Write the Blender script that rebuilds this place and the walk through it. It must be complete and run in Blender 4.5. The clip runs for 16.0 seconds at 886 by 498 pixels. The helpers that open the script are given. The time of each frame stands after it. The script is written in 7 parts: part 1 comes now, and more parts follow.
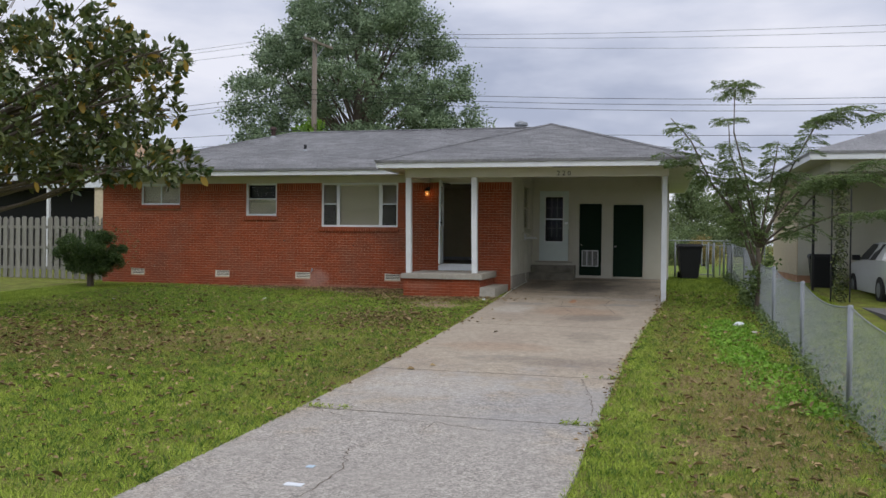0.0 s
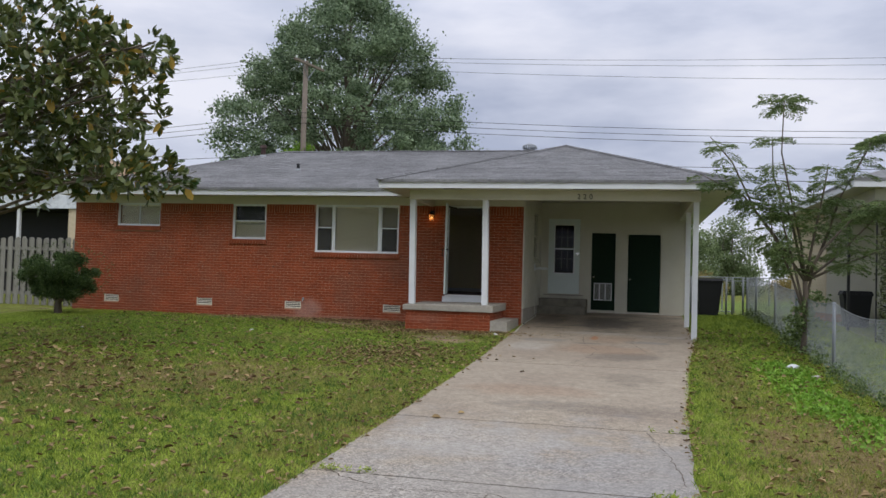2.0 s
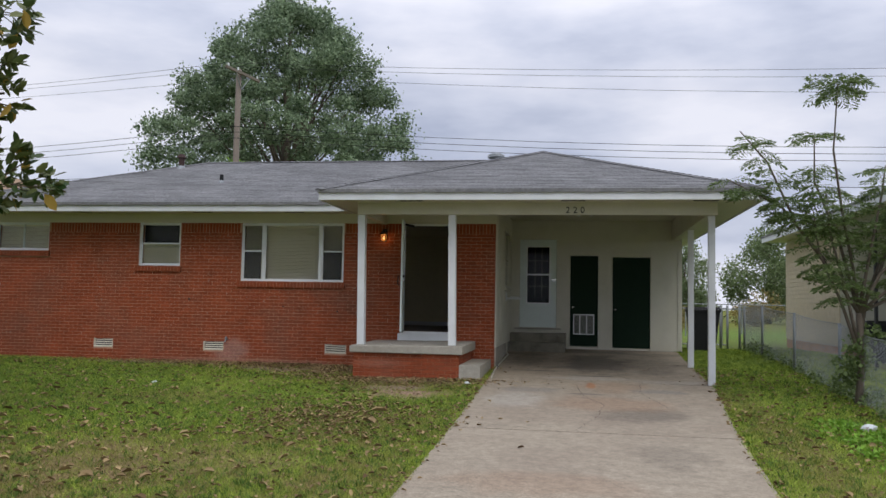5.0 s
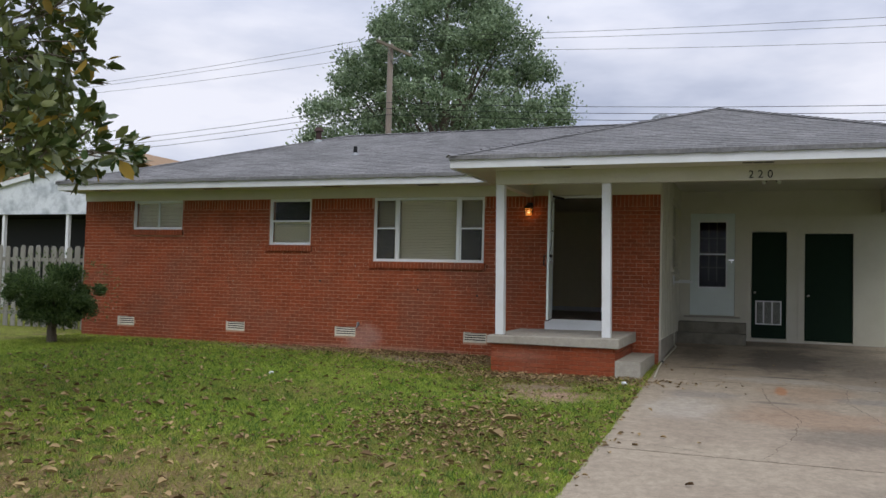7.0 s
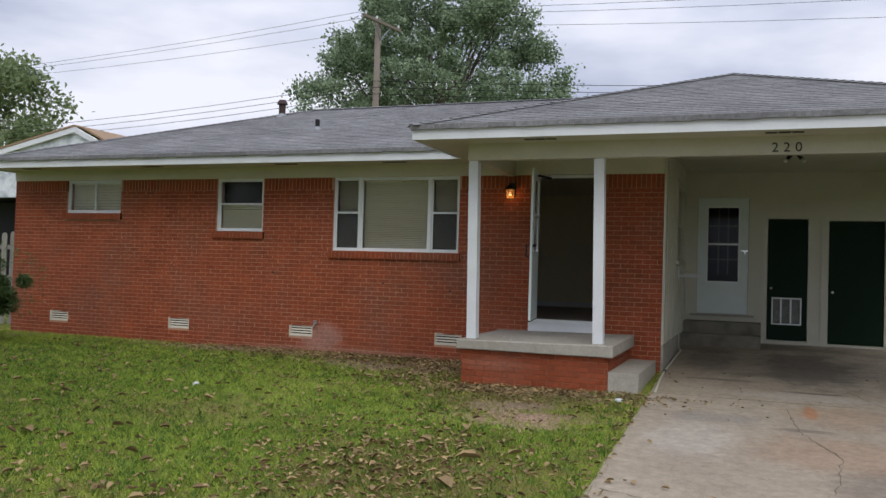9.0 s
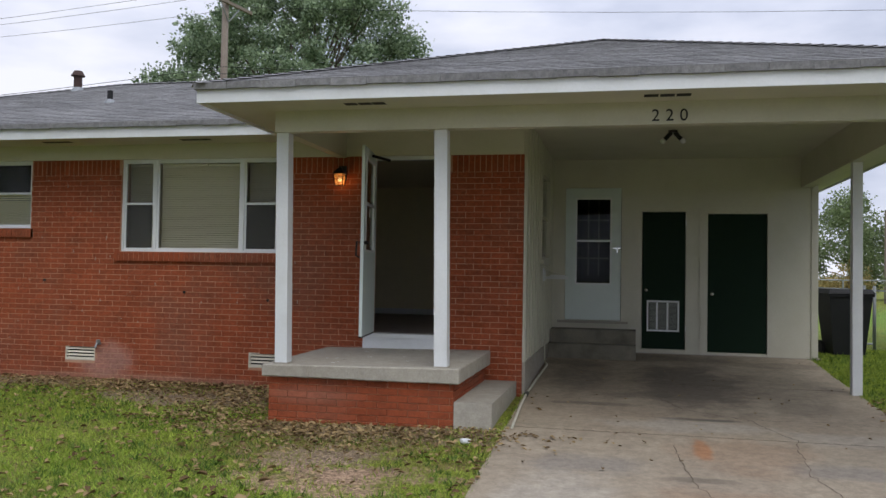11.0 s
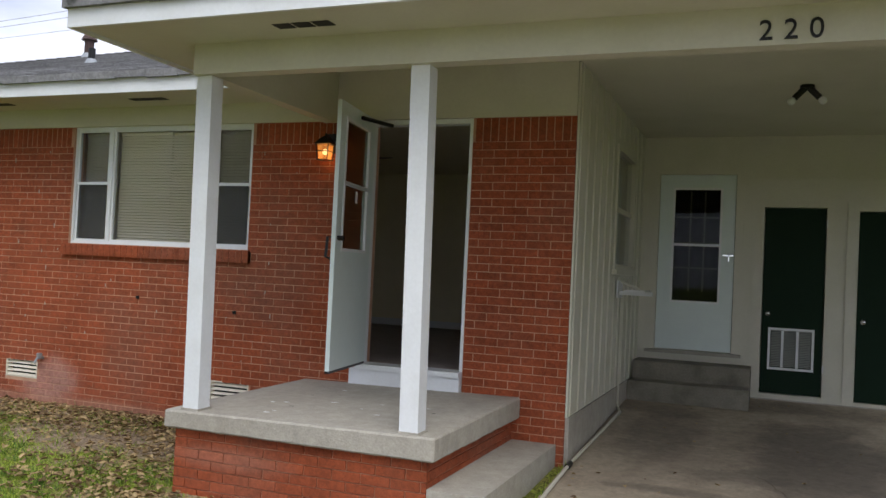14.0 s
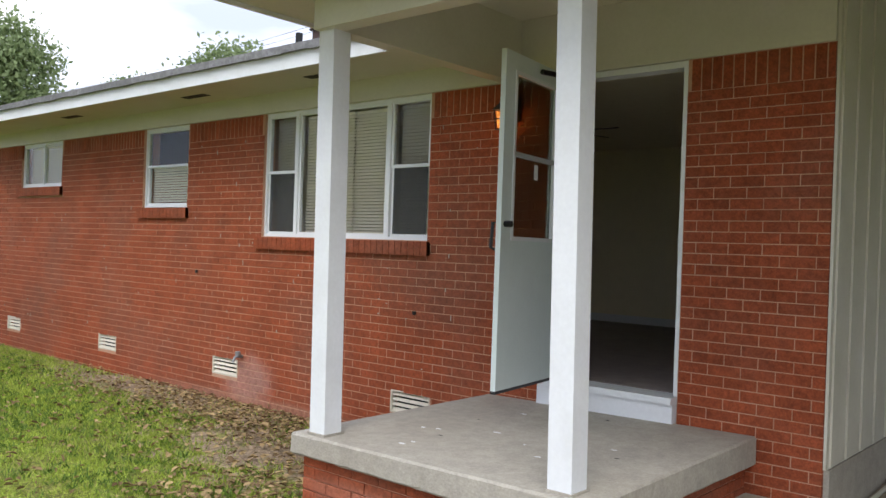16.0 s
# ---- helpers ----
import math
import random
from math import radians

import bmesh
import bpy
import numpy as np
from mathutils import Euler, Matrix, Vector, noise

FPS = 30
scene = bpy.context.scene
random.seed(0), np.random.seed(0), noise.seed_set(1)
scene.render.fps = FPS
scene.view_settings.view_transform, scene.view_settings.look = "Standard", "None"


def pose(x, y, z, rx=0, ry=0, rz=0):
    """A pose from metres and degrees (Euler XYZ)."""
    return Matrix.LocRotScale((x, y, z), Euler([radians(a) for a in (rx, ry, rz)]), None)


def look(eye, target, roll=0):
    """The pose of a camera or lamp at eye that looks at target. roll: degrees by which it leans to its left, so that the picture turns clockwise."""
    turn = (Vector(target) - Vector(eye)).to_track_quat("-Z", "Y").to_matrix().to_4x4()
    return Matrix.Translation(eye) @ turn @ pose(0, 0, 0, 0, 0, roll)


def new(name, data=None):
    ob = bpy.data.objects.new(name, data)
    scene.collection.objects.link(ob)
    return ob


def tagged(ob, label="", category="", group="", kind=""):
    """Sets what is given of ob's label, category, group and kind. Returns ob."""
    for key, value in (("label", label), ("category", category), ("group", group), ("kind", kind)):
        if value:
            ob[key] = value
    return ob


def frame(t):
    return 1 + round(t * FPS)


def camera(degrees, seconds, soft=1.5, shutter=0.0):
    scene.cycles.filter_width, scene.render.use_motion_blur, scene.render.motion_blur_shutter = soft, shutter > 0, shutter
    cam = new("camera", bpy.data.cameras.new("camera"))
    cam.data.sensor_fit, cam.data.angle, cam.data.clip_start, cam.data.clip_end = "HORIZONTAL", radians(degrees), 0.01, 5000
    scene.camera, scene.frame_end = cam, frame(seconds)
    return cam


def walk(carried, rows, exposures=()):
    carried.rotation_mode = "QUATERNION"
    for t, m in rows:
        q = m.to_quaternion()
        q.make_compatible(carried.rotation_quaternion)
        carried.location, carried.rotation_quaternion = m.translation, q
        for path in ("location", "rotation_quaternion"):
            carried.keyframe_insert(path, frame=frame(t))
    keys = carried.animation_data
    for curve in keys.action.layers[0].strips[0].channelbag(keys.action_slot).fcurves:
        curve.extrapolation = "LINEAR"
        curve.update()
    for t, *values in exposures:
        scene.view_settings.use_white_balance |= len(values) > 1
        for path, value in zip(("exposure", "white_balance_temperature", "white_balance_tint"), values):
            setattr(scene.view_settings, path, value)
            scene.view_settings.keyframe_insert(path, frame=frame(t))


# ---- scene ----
cam = camera(55.9, 16.0)
METRES, EYE, TILT, LEAN, TURN = 17.04, 1.8, 0.0, 0.0, 14.4
ROWS = [
    (0.0, 0.0, 0.0, 0.0, 0.01, -0.54, -0.7),
    (0.5, -0.0077, 0.0208, -0.0016, -0.28, -0.23, -1.01),
    (1.0, -0.0124, 0.0494, -0.0036, -0.82, 0.56, -1.08),
    (1.5, -0.0251, 0.0768, -0.0087, -1.14, 0.62, -1.47),
    (2.0, -0.0344, 0.1079, -0.0087, -1.33, 1.84, -1.68),
    (2.5, -0.0384, 0.1471, -0.0051, -1.55, 3.76, -1.58),
    (3.0, -0.0463, 0.1845, -0.004, -3.19, 3.85, -1.31),
    (3.5, -0.0477, 0.2203, -0.0034, -5.39, 4.18, -1.12),
    (6.0, -0.0332, 0.3783, 0.0006, -4.42, 3.2, -1.07),
    (6.5, -0.0228, 0.4071, 0.0026, 1.5, 2.82, -1.24),
    (7.0, -0.02, 0.4373, 0.0011, 6.13, 2.19, -1.42),
    (7.5, -0.0148, 0.4675, 0.0015, 6.25, 1.54, -1.81),
    (8.0, -0.0097, 0.4988, 0.0037, 6.83, 1.17, -1.86),
    (10.5, 0.0169, 0.6647, 0.0072, 1.18, 1.89, -1.2),
    (11.0, 0.028, 0.7019, 0.0074, -2.04, 1.76, -0.99),
    (11.5, 0.0392, 0.7336, 0.0096, -4.09, 1.67, -0.91),
    (12.0, 0.0546, 0.7631, 0.0116, -4.76, 1.67, -1.28),
    (12.5, 0.0629, 0.7929, 0.0109, -4.66, 1.65, -1.78),
    (13.0, 0.0747, 0.8219, 0.0111, -1.7, 1.6, -2.17),
    (13.5, 0.086, 0.8481, 0.013, 3.4, 1.47, -2.66),
    (14.0, 0.091, 0.8738, 0.0145, 6.92, 1.53, -2.73),
    (14.5, 0.1011, 0.8978, 0.0135, 8.35, 1.58, -2.71),
    (15.0, 0.1099, 0.921, 0.0149, 14.4, 0.74, -2.71),
    (15.5, 0.1097, 0.9456, 0.0169, 22.37, 0.12, -2.23),
    (16.0, 0.1132, 0.967, 0.0178, 26.69, -0.05, -2.02),
]
walk(cam, [(t, pose(0, 0, EYE, TILT, LEAN, TURN) @ pose(METRES * x, METRES * y, METRES * z, 90 + pitch, roll, yaw)) for t, x, y, z, yaw, pitch, roll in ROWS],
     [(0.0, -0.12), (6.0, -0.08), (8.0, 0.0), (11.0, 0.08), (12.5, 0.25), (13.5, 0.42), (14.0, 0.55), (15.0, 1.1), (15.5, 1.1), (16.0, 0.9)])

# ---- world, sun, exposure ----
scene.view_settings.exposure = 0.0
SUN_EL, SUN_AZ = radians(50), radians(150)
world = bpy.data.worlds.new("overcast_sky")
scene.world = world
world.use_nodes = True
wn, wl = world.node_tree.nodes, world.node_tree.links
wn.clear()
w_out = wn.new("ShaderNodeOutputWorld")
w_bg = wn.new("ShaderNodeBackground")
w_sky = wn.new("ShaderNodeTexSky")
w_sky.sky_type = "NISHITA"
w_sky.sun_disc = False
w_sky.sun_elevation = SUN_EL
w_sky.sun_rotation = SUN_AZ
w_sky.dust_density = 3.0
w_skys = wn.new("ShaderNodeVectorMath")
w_skys.operation = "SCALE"
w_skys.inputs["Scale"].default_value = 0.10
w_co = wn.new("ShaderNodeTexCoord")
w_map = wn.new("ShaderNodeMapping")
w_map.inputs["Scale"].default_value = (1.0, 1.0, 3.2)
w_map.inputs["Location"].default_value = (0.6, 0.2, 0.1)
w_n1 = wn.new("ShaderNodeTexNoise")
w_n1.inputs["Scale"].default_value = 2.3
w_n1.inputs["Detail"].default_value = 6
w_n1.inputs["Roughness"].default_value = 0.5
w_ramp = wn.new("ShaderNodeValToRGB")
w_ramp.color_ramp.elements[0].position = 0.40
w_ramp.color_ramp.elements[0].color = (0.47, 0.52, 0.68, 1)
w_ramp.color_ramp.elements[1].position = 0.62
w_ramp.color_ramp.elements[1].color = (0.94, 0.95, 1.06, 1)
w_e = w_ramp.color_ramp.elements.new(0.5)
w_e.color = (0.69, 0.73, 0.88, 1)
w_mix = wn.new("ShaderNodeMix")
w_mix.data_type = "RGBA"
w_mix.inputs["Factor"].default_value = 0.93
wl.new(w_co.outputs["Generated"], w_map.inputs["Vector"])
wl.new(w_map.outputs["Vector"], w_n1.inputs["Vector"])
wl.new(w_n1.outputs["Fac"], w_ramp.inputs["Fac"])
wl.new(w_sky.outputs["Color"], w_skys.inputs[0])
wl.new(w_skys.outputs["Vector"], w_mix.inputs["A"])
wl.new(w_ramp.outputs["Color"], w_mix.inputs["B"])
w_sep = wn.new("ShaderNodeSeparateXYZ")
wl.new(w_co.outputs["Generated"], w_sep.inputs[0])
w_zen = wn.new("ShaderNodeMapRange")
w_zen.inputs["From Min"].default_value = 0.25
w_zen.inputs["To Min"].default_value = 1.0
w_zen.inputs["To Max"].default_value = 1.9
wl.new(w_sep.outputs["Z"], w_zen.inputs["Value"])
w_mul = wn.new("ShaderNodeVectorMath")
w_mul.operation = "SCALE"
wl.new(w_mix.outputs["Result"], w_mul.inputs[0])
wl.new(w_zen.outputs["Result"], w_mul.inputs["Scale"])
wl.new(w_mul.outputs["Vector"], w_bg.inputs["Color"])
w_bg.inputs["Strength"].default_value = 1.0
wl.new(w_bg.outputs["Background"], w_out.inputs["Surface"])

sun_data = bpy.data.lights.new("sun", "SUN")
sun_data.energy = 1.1
sun_data.angle = radians(35)
sun_data.color = (1.0, 0.96, 0.9)
sun = new("sun", sun_data)
sun.matrix_world = look((math.sin(SUN_AZ) * math.cos(SUN_EL) * 50, math.cos(SUN_AZ) * math.cos(SUN_EL) * 50, math.sin(SUN_EL) * 50), (0, 0, 0))


# ---- materials ----
def mat(name, col, rough=0.6, metal=0.0, var=0.12, scale=8.0, fine=60.0, bump=0.15, dirt=None, dirt_amt=0.0, dirt_scale=1.2, rnd=0.0, spec=0.5, stretch=(1, 1, 1), detail=4):
    """Base colour varied by a large and a small noise, with relief; dirt: a second colour in patches; rnd: variation object by object."""
    m = bpy.data.materials.new(name)
    m.use_nodes = True
    n, l = m.node_tree.nodes, m.node_tree.links
    b = n["Principled BSDF"]
    b.inputs["Roughness"].default_value = rough
    b.inputs["Metallic"].default_value = metal
    b.inputs["Specular IOR Level"].default_value = spec
    co = n.new("ShaderNodeTexCoord")
    geo = n.new("ShaderNodeNewGeometry")
    mp = n.new("ShaderNodeMapping")
    mp.inputs["Scale"].default_value = stretch
    l.new(geo.outputs["Position"], mp.inputs["Vector"])
    a = n.new("ShaderNodeTexNoise")
    a.inputs["Scale"].default_value = scale
    a.inputs["Detail"].default_value = detail
    l.new(mp.outputs["Vector"], a.inputs["Vector"])
    f = n.new("ShaderNodeTexNoise")
    f.inputs["Scale"].default_value = fine
    f.inputs["Detail"].default_value = 3
    l.new(mp.outputs["Vector"], f.inputs["Vector"])
    add = n.new("ShaderNodeMath")
    add.operation = "ADD"
    l.new(a.outputs["Fac"], add.inputs[0])
    l.new(f.outputs["Fac"], add.inputs[1])
    rr = n.new("ShaderNodeMapRange")
    rr.inputs["From Min"].default_value = 0.6
    rr.inputs["From Max"].default_value = 1.4
    rr.inputs["To Min"].default_value = 1 - var
    rr.inputs["To Max"].default_value = 1 + var
    l.new(add.outputs[0], rr.inputs["Value"])
    val = rr.outputs["Result"]
    if rnd:
        oi = n.new("ShaderNodeObjectInfo")
        rp = n.new("ShaderNodeMath")
        rp.operation = "ADD"
        l.new(oi.outputs["Random"], rp.inputs[0])
        l.new(geo.outputs["Random Per Island"], rp.inputs[1])
        fr = n.new("ShaderNodeMath")
        fr.operation = "FRACT"
        l.new(rp.outputs[0], fr.inputs[0])
        r2 = n.new("ShaderNodeMapRange")
        r2.inputs["To Min"].default_value = 1 - rnd
        r2.inputs["To Max"].default_value = 1 + rnd
        l.new(fr.outputs[0], r2.inputs["Value"])
        mm = n.new("ShaderNodeMath")
        mm.operation = "MULTIPLY"
        l.new(val, mm.inputs[0])
        l.new(r2.outputs["Result"], mm.inputs[1])
        val = mm.outputs[0]
    sc = n.new("ShaderNodeVectorMath")
    sc.operation = "SCALE"
    sc.inputs[0].default_value = col
    l.new(val, sc.inputs["Scale"])
    out = sc.outputs["Vector"]
    if dirt:
        d = n.new("ShaderNodeTexNoise")
        d.inputs["Scale"].default_value = dirt_scale
        d.inputs["Detail"].default_value = 6
        d.inputs["Roughness"].default_value = 0.65
        l.new(geo.outputs["Position"], d.inputs["Vector"])
        dr = n.new("ShaderNodeMapRange")
        dr.inputs["From Min"].default_value = 0.45
        dr.inputs["From Max"].default_value = 0.7
        dr.inputs["To Max"].default_value = dirt_amt
        l.new(d.outputs["Fac"], dr.inputs["Value"])
        mx = n.new("ShaderNodeMix")
        mx.data_type = "RGBA"
        mx.inputs["B"].default_value = (*dirt, 1)
        l.new(dr.outputs["Result"], mx.inputs["Factor"])
        l.new(out, mx.inputs["A"])
        out = mx.outputs["Result"]
    l.new(out, b.inputs["Base Color"])
    if bump:
        bp = n.new("ShaderNodeBump")
        bp.inputs["Strength"].default_value = bump
        bp.inputs["Distance"].default_value = 0.01
        l.new(f.outputs["Fac"], bp.inputs["Height"])
        l.new(bp.outputs["Normal"], b.inputs["Normal"])
    return m


def add_spots(m, spots, wob=0.5, plane="XY", grain=1.8):
    """Stains with a place of their own: (u, v, radius u, radius v, strength, colour), ragged by noise."""
    n, l = m.node_tree.nodes, m.node_tree.links
    b = n["Principled BSDF"]
    geo = n.new("ShaderNodeNewGeometry")
    sp = n.new("ShaderNodeSeparateXYZ")
    l.new(geo.outputs["Position"], sp.inputs[0])
    ns = n.new("ShaderNodeTexNoise")
    ns.inputs["Scale"].default_value = grain
    ns.inputs["Detail"].default_value = 8
    ns.inputs["Roughness"].default_value = 0.65
    l.new(geo.outputs["Position"], ns.inputs["Vector"])

    def op(kind, a, b_=None, c=None):
        q = n.new("ShaderNodeMath")
        q.operation = kind
        for i, x in enumerate((a, b_, c)):
            if x is None:
                continue
            if isinstance(x, (int, float)):
                q.inputs[i].default_value = x
            else:
                l.new(x, q.inputs[i])
        return q.outputs[0]

    for u, v, ru, rv, s, col in spots:
        du = op("MULTIPLY", op("SUBTRACT", sp.outputs[plane[0]], u), 1 / ru)
        dv = op("MULTIPLY", op("SUBTRACT", sp.outputs[plane[1]], v), 1 / rv)
        d = op("SQRT", op("ADD", op("MULTIPLY", du, du), op("MULTIPLY", dv, dv)))
        d = op("ADD", d, op("MULTIPLY", op("SUBTRACT", ns.outputs["Fac"], 0.5), wob * 4))
        r = n.new("ShaderNodeMapRange")
        r.interpolation_type = "SMOOTHSTEP"
        r.inputs["From Min"].default_value = 1.15
        r.inputs["From Max"].default_value = 0.45
        r.inputs["To Max"].default_value = s
        l.new(d, r.inputs["Value"])
        old = b.inputs["Base Color"].links[0].from_socket
        mx = n.new("ShaderNodeMix")
        mx.data_type = "RGBA"
        mx.inputs["B"].default_value = (*col, 1)
        l.new(r.outputs["Result"], mx.inputs["Factor"])
        l.new(old, mx.inputs["A"])
        l.new(mx.outputs["Result"], b.inputs["Base Color"])


def speckle(m, scale, lo, hi, aniso=(1, 1, 1)):
    """Sharp small grain over a material's colour: grit, pits and stones."""
    n, l = m.node_tree.nodes, m.node_tree.links
    b = n["Principled BSDF"]
    geo = n.new("ShaderNodeNewGeometry")
    mp = n.new("ShaderNodeVectorMath")
    mp.operation = "MULTIPLY"
    mp.inputs[1].default_value = aniso
    l.new(geo.outputs["Position"], mp.inputs[0])
    ns = n.new("ShaderNodeTexNoise")
    ns.inputs["Scale"].default_value = scale
    ns.inputs["Detail"].default_value = 5
    ns.inputs["Roughness"].default_value = 0.8
    l.new(mp.outputs["Vector"], ns.inputs["Vector"])
    r = n.new("ShaderNodeMapRange")
    r.inputs["From Min"].default_value = 0.38
    r.inputs["From Max"].default_value = 0.62
    r.inputs["To Min"].default_value = lo
    r.inputs["To Max"].default_value = hi
    l.new(ns.outputs["Fac"], r.inputs["Value"])
    sc = n.new("ShaderNodeVectorMath")
    sc.operation = "SCALE"
    l.new(b.inputs["Base Color"].links[0].from_socket, sc.inputs[0])
    l.new(r.outputs["Result"], sc.inputs["Scale"])
    l.new(sc.outputs["Vector"], b.inputs["Base Color"])


def pebbles(m, scale, lo, hi, fade=()):
    """Pebbles of the worn surface, each with its own tone; they wear out in patches."""
    n, l = m.node_tree.nodes, m.node_tree.links
    b = n["Principled BSDF"]
    geo = n.new("ShaderNodeNewGeometry")
    vo = n.new("ShaderNodeTexVoronoi")
    vo.inputs["Scale"].default_value = scale
    l.new(geo.outputs["Position"], vo.inputs["Vector"])
    sp = n.new("ShaderNodeSeparateColor")
    l.new(vo.outputs["Color"], sp.inputs[0])
    r = n.new("ShaderNodeMapRange")
    r.inputs["To Min"].default_value = lo
    r.inputs["To Max"].default_value = hi
    l.new(sp.outputs[0], r.inputs["Value"])
    ns = n.new("ShaderNodeTexNoise")
    ns.inputs["Scale"].default_value = 0.9
    ns.inputs["Detail"].default_value = 4
    l.new(geo.outputs["Position"], ns.inputs["Vector"])
    wr = n.new("ShaderNodeMapRange")
    wr.inputs["From Min"].default_value = 0.35
    wr.inputs["From Max"].default_value = 0.6
    wr.inputs["To Min"].default_value = 0.35
    l.new(ns.outputs["Fac"], wr.inputs["Value"])
    mx = n.new("ShaderNodeMix")
    mx.inputs["A"].default_value = 1.0
    l.new(wr.outputs["Result"], mx.inputs["Factor"])
    l.new(r.outputs["Result"], mx.inputs["B"])
    if fade:
        xyz = n.new("ShaderNodeSeparateXYZ")
        l.new(geo.outputs["Position"], xyz.inputs[0])
        fd = n.new("ShaderNodeMapRange")
        fd.inputs["From Min"].default_value, fd.inputs["From Max"].default_value = fade
        fd.inputs["To Min"].default_value, fd.inputs["To Max"].default_value = 1.0, 0.12
        l.new(xyz.outputs["Y"], fd.inputs["Value"])
        ml = n.new("ShaderNodeMath")
        ml.operation = "MULTIPLY"
        l.new(wr.outputs["Result"], ml.inputs[0])
        l.new(fd.outputs["Result"], ml.inputs[1])
        l.new(ml.outputs[0], mx.inputs["Factor"])
    sc = n.new("ShaderNodeVectorMath")
    sc.operation = "SCALE"
    l.new(b.inputs["Base Color"].links[0].from_socket, sc.inputs[0])
    l.new(mx.outputs["Result"], sc.inputs["Scale"])
    l.new(sc.outputs["Vector"], b.inputs["Base Color"])


def screen_mat(name, cover):
    """A thin dark veil: fine wire screen, or the sheet added to darken an upper sash."""
    m = bpy.data.materials.new(name)
    m.use_nodes = True
    n, l = m.node_tree.nodes, m.node_tree.links
    b = n["Principled BSDF"]
    b.inputs["Base Color"].default_value = (0.035, 0.037, 0.037, 1)
    b.inputs["Roughness"].default_value = 0.8
    tr = n.new("ShaderNodeBsdfTransparent")
    mx = n.new("ShaderNodeMixShader")
    mx.inputs["Fac"].default_value = cover
    l.new(tr.outputs["BSDF"], mx.inputs[1])
    l.new(b.outputs["BSDF"], mx.inputs[2])
    l.new(mx.outputs["Shader"], n["Material Output"].inputs["Surface"])
    return m


def glass_mat(name, tint=(0.96, 0.97, 0.97), rough=0.02):
    m = bpy.data.materials.new(name)
    m.use_nodes = True
    n, l = m.node_tree.nodes, m.node_tree.links
    n.remove(n["Principled BSDF"])
    tr = n.new("ShaderNodeBsdfTransparent")
    tr.inputs["Color"].default_value = (*tint, 1)
    gl = n.new("ShaderNodeBsdfGlossy")
    gl.inputs["Roughness"].default_value = rough
    lw = n.new("ShaderNodeLayerWeight")
    lw.inputs["Blend"].default_value = 0.5
    pw = n.new("ShaderNodeMath")
    pw.operation = "POWER"
    pw.inputs[1].default_value = 4.0
    l.new(lw.outputs["Facing"], pw.inputs[0])
    fr = n.new("ShaderNodeMath")
    fr.operation = "MULTIPLY_ADD"
    fr.inputs[1].default_value = 0.45
    fr.inputs[2].default_value = 0.011
    l.new(pw.outputs[0], fr.inputs[0])
    mx = n.new("ShaderNodeMixShader")
    l.new(fr.outputs[0], mx.inputs["Fac"])
    l.new(tr.outputs["BSDF"], mx.inputs[1])
    l.new(gl.outputs["BSDF"], mx.inputs[2])
    l.new(mx.outputs["Shader"], n["Material Output"].inputs["Surface"])
    return m


def leaf_mat(name, col, col2, rough=0.5, trans=0.35, scale=0.6, spec=0.25):
    m = bpy.data.materials.new(name)
    m.use_nodes = True
    n, l = m.node_tree.nodes, m.node_tree.links
    b = n["Principled BSDF"]
    b.inputs["Roughness"].default_value = rough
    b.inputs["Specular IOR Level"].default_value = spec
    geo = n.new("ShaderNodeNewGeometry")
    ns = n.new("ShaderNodeTexNoise")
    ns.inputs["Scale"].default_value = scale
    ns.inputs["Detail"].default_value = 3
    l.new(geo.outputs["Position"], ns.inputs["Vector"])
    ad = n.new("ShaderNodeMath")
    ad.operation = "ADD"
    l.new(ns.outputs["Fac"], ad.inputs[0])
    l.new(geo.outputs["Random Per Island"], ad.inputs[1])
    mr = n.new("ShaderNodeMapRange")
    mr.inputs["From Min"].default_value = 0.4
    mr.inputs["From Max"].default_value = 1.6
    l.new(ad.outputs[0], mr.inputs["Value"])
    mx = n.new("ShaderNodeMix")
    mx.data_type = "RGBA"
    mx.inputs["A"].default_value = (*col, 1)
    mx.inputs["B"].default_value = (*col2, 1)
    l.new(mr.outputs["Result"], mx.inputs["Factor"])
    l.new(mx.outputs["Result"], b.inputs["Base Color"])
    tl = n.new("ShaderNodeBsdfTranslucent")
    l.new(mx.outputs["Result"], tl.inputs["Color"])
    ms = n.new("ShaderNodeMixShader")
    ms.inputs["Fac"].default_value = trans
    l.new(b.outputs["BSDF"], ms.inputs[1])
    l.new(tl.outputs["BSDF"], ms.inputs[2])
    l.new(ms.outputs["Shader"], n["Material Output"].inputs["Surface"])
    return m


M_BRICK = mat("red_brick", (0.262, 0.062, 0.024), 0.85, spec=0.25, var=0.30, scale=3, fine=90, bump=0.4, rnd=0.11, dirt=(0.19, 0.085, 0.055), dirt_amt=0.6, dirt_scale=0.9)
M_MORTAR = mat("red_mortar", (0.44, 0.245, 0.155), 0.9, spec=0.2, var=0.3, scale=4, fine=150, bump=0.4, dirt=(0.50, 0.36, 0.27), dirt_amt=0.45, dirt_scale=3.5)
M_WHITE = mat("white_paint", (0.68, 0.705, 0.72), 0.45, var=0.05, scale=2, fine=40, bump=0.1, dirt=(0.5, 0.5, 0.47), dirt_amt=0.25, dirt_scale=3)
M_TRIM = mat("cream_paint", (0.555, 0.54, 0.45), 0.5, var=0.05, scale=2, fine=40, bump=0.1, dirt=(0.41, 0.40, 0.29), dirt_amt=0.3, dirt_scale=1.5)
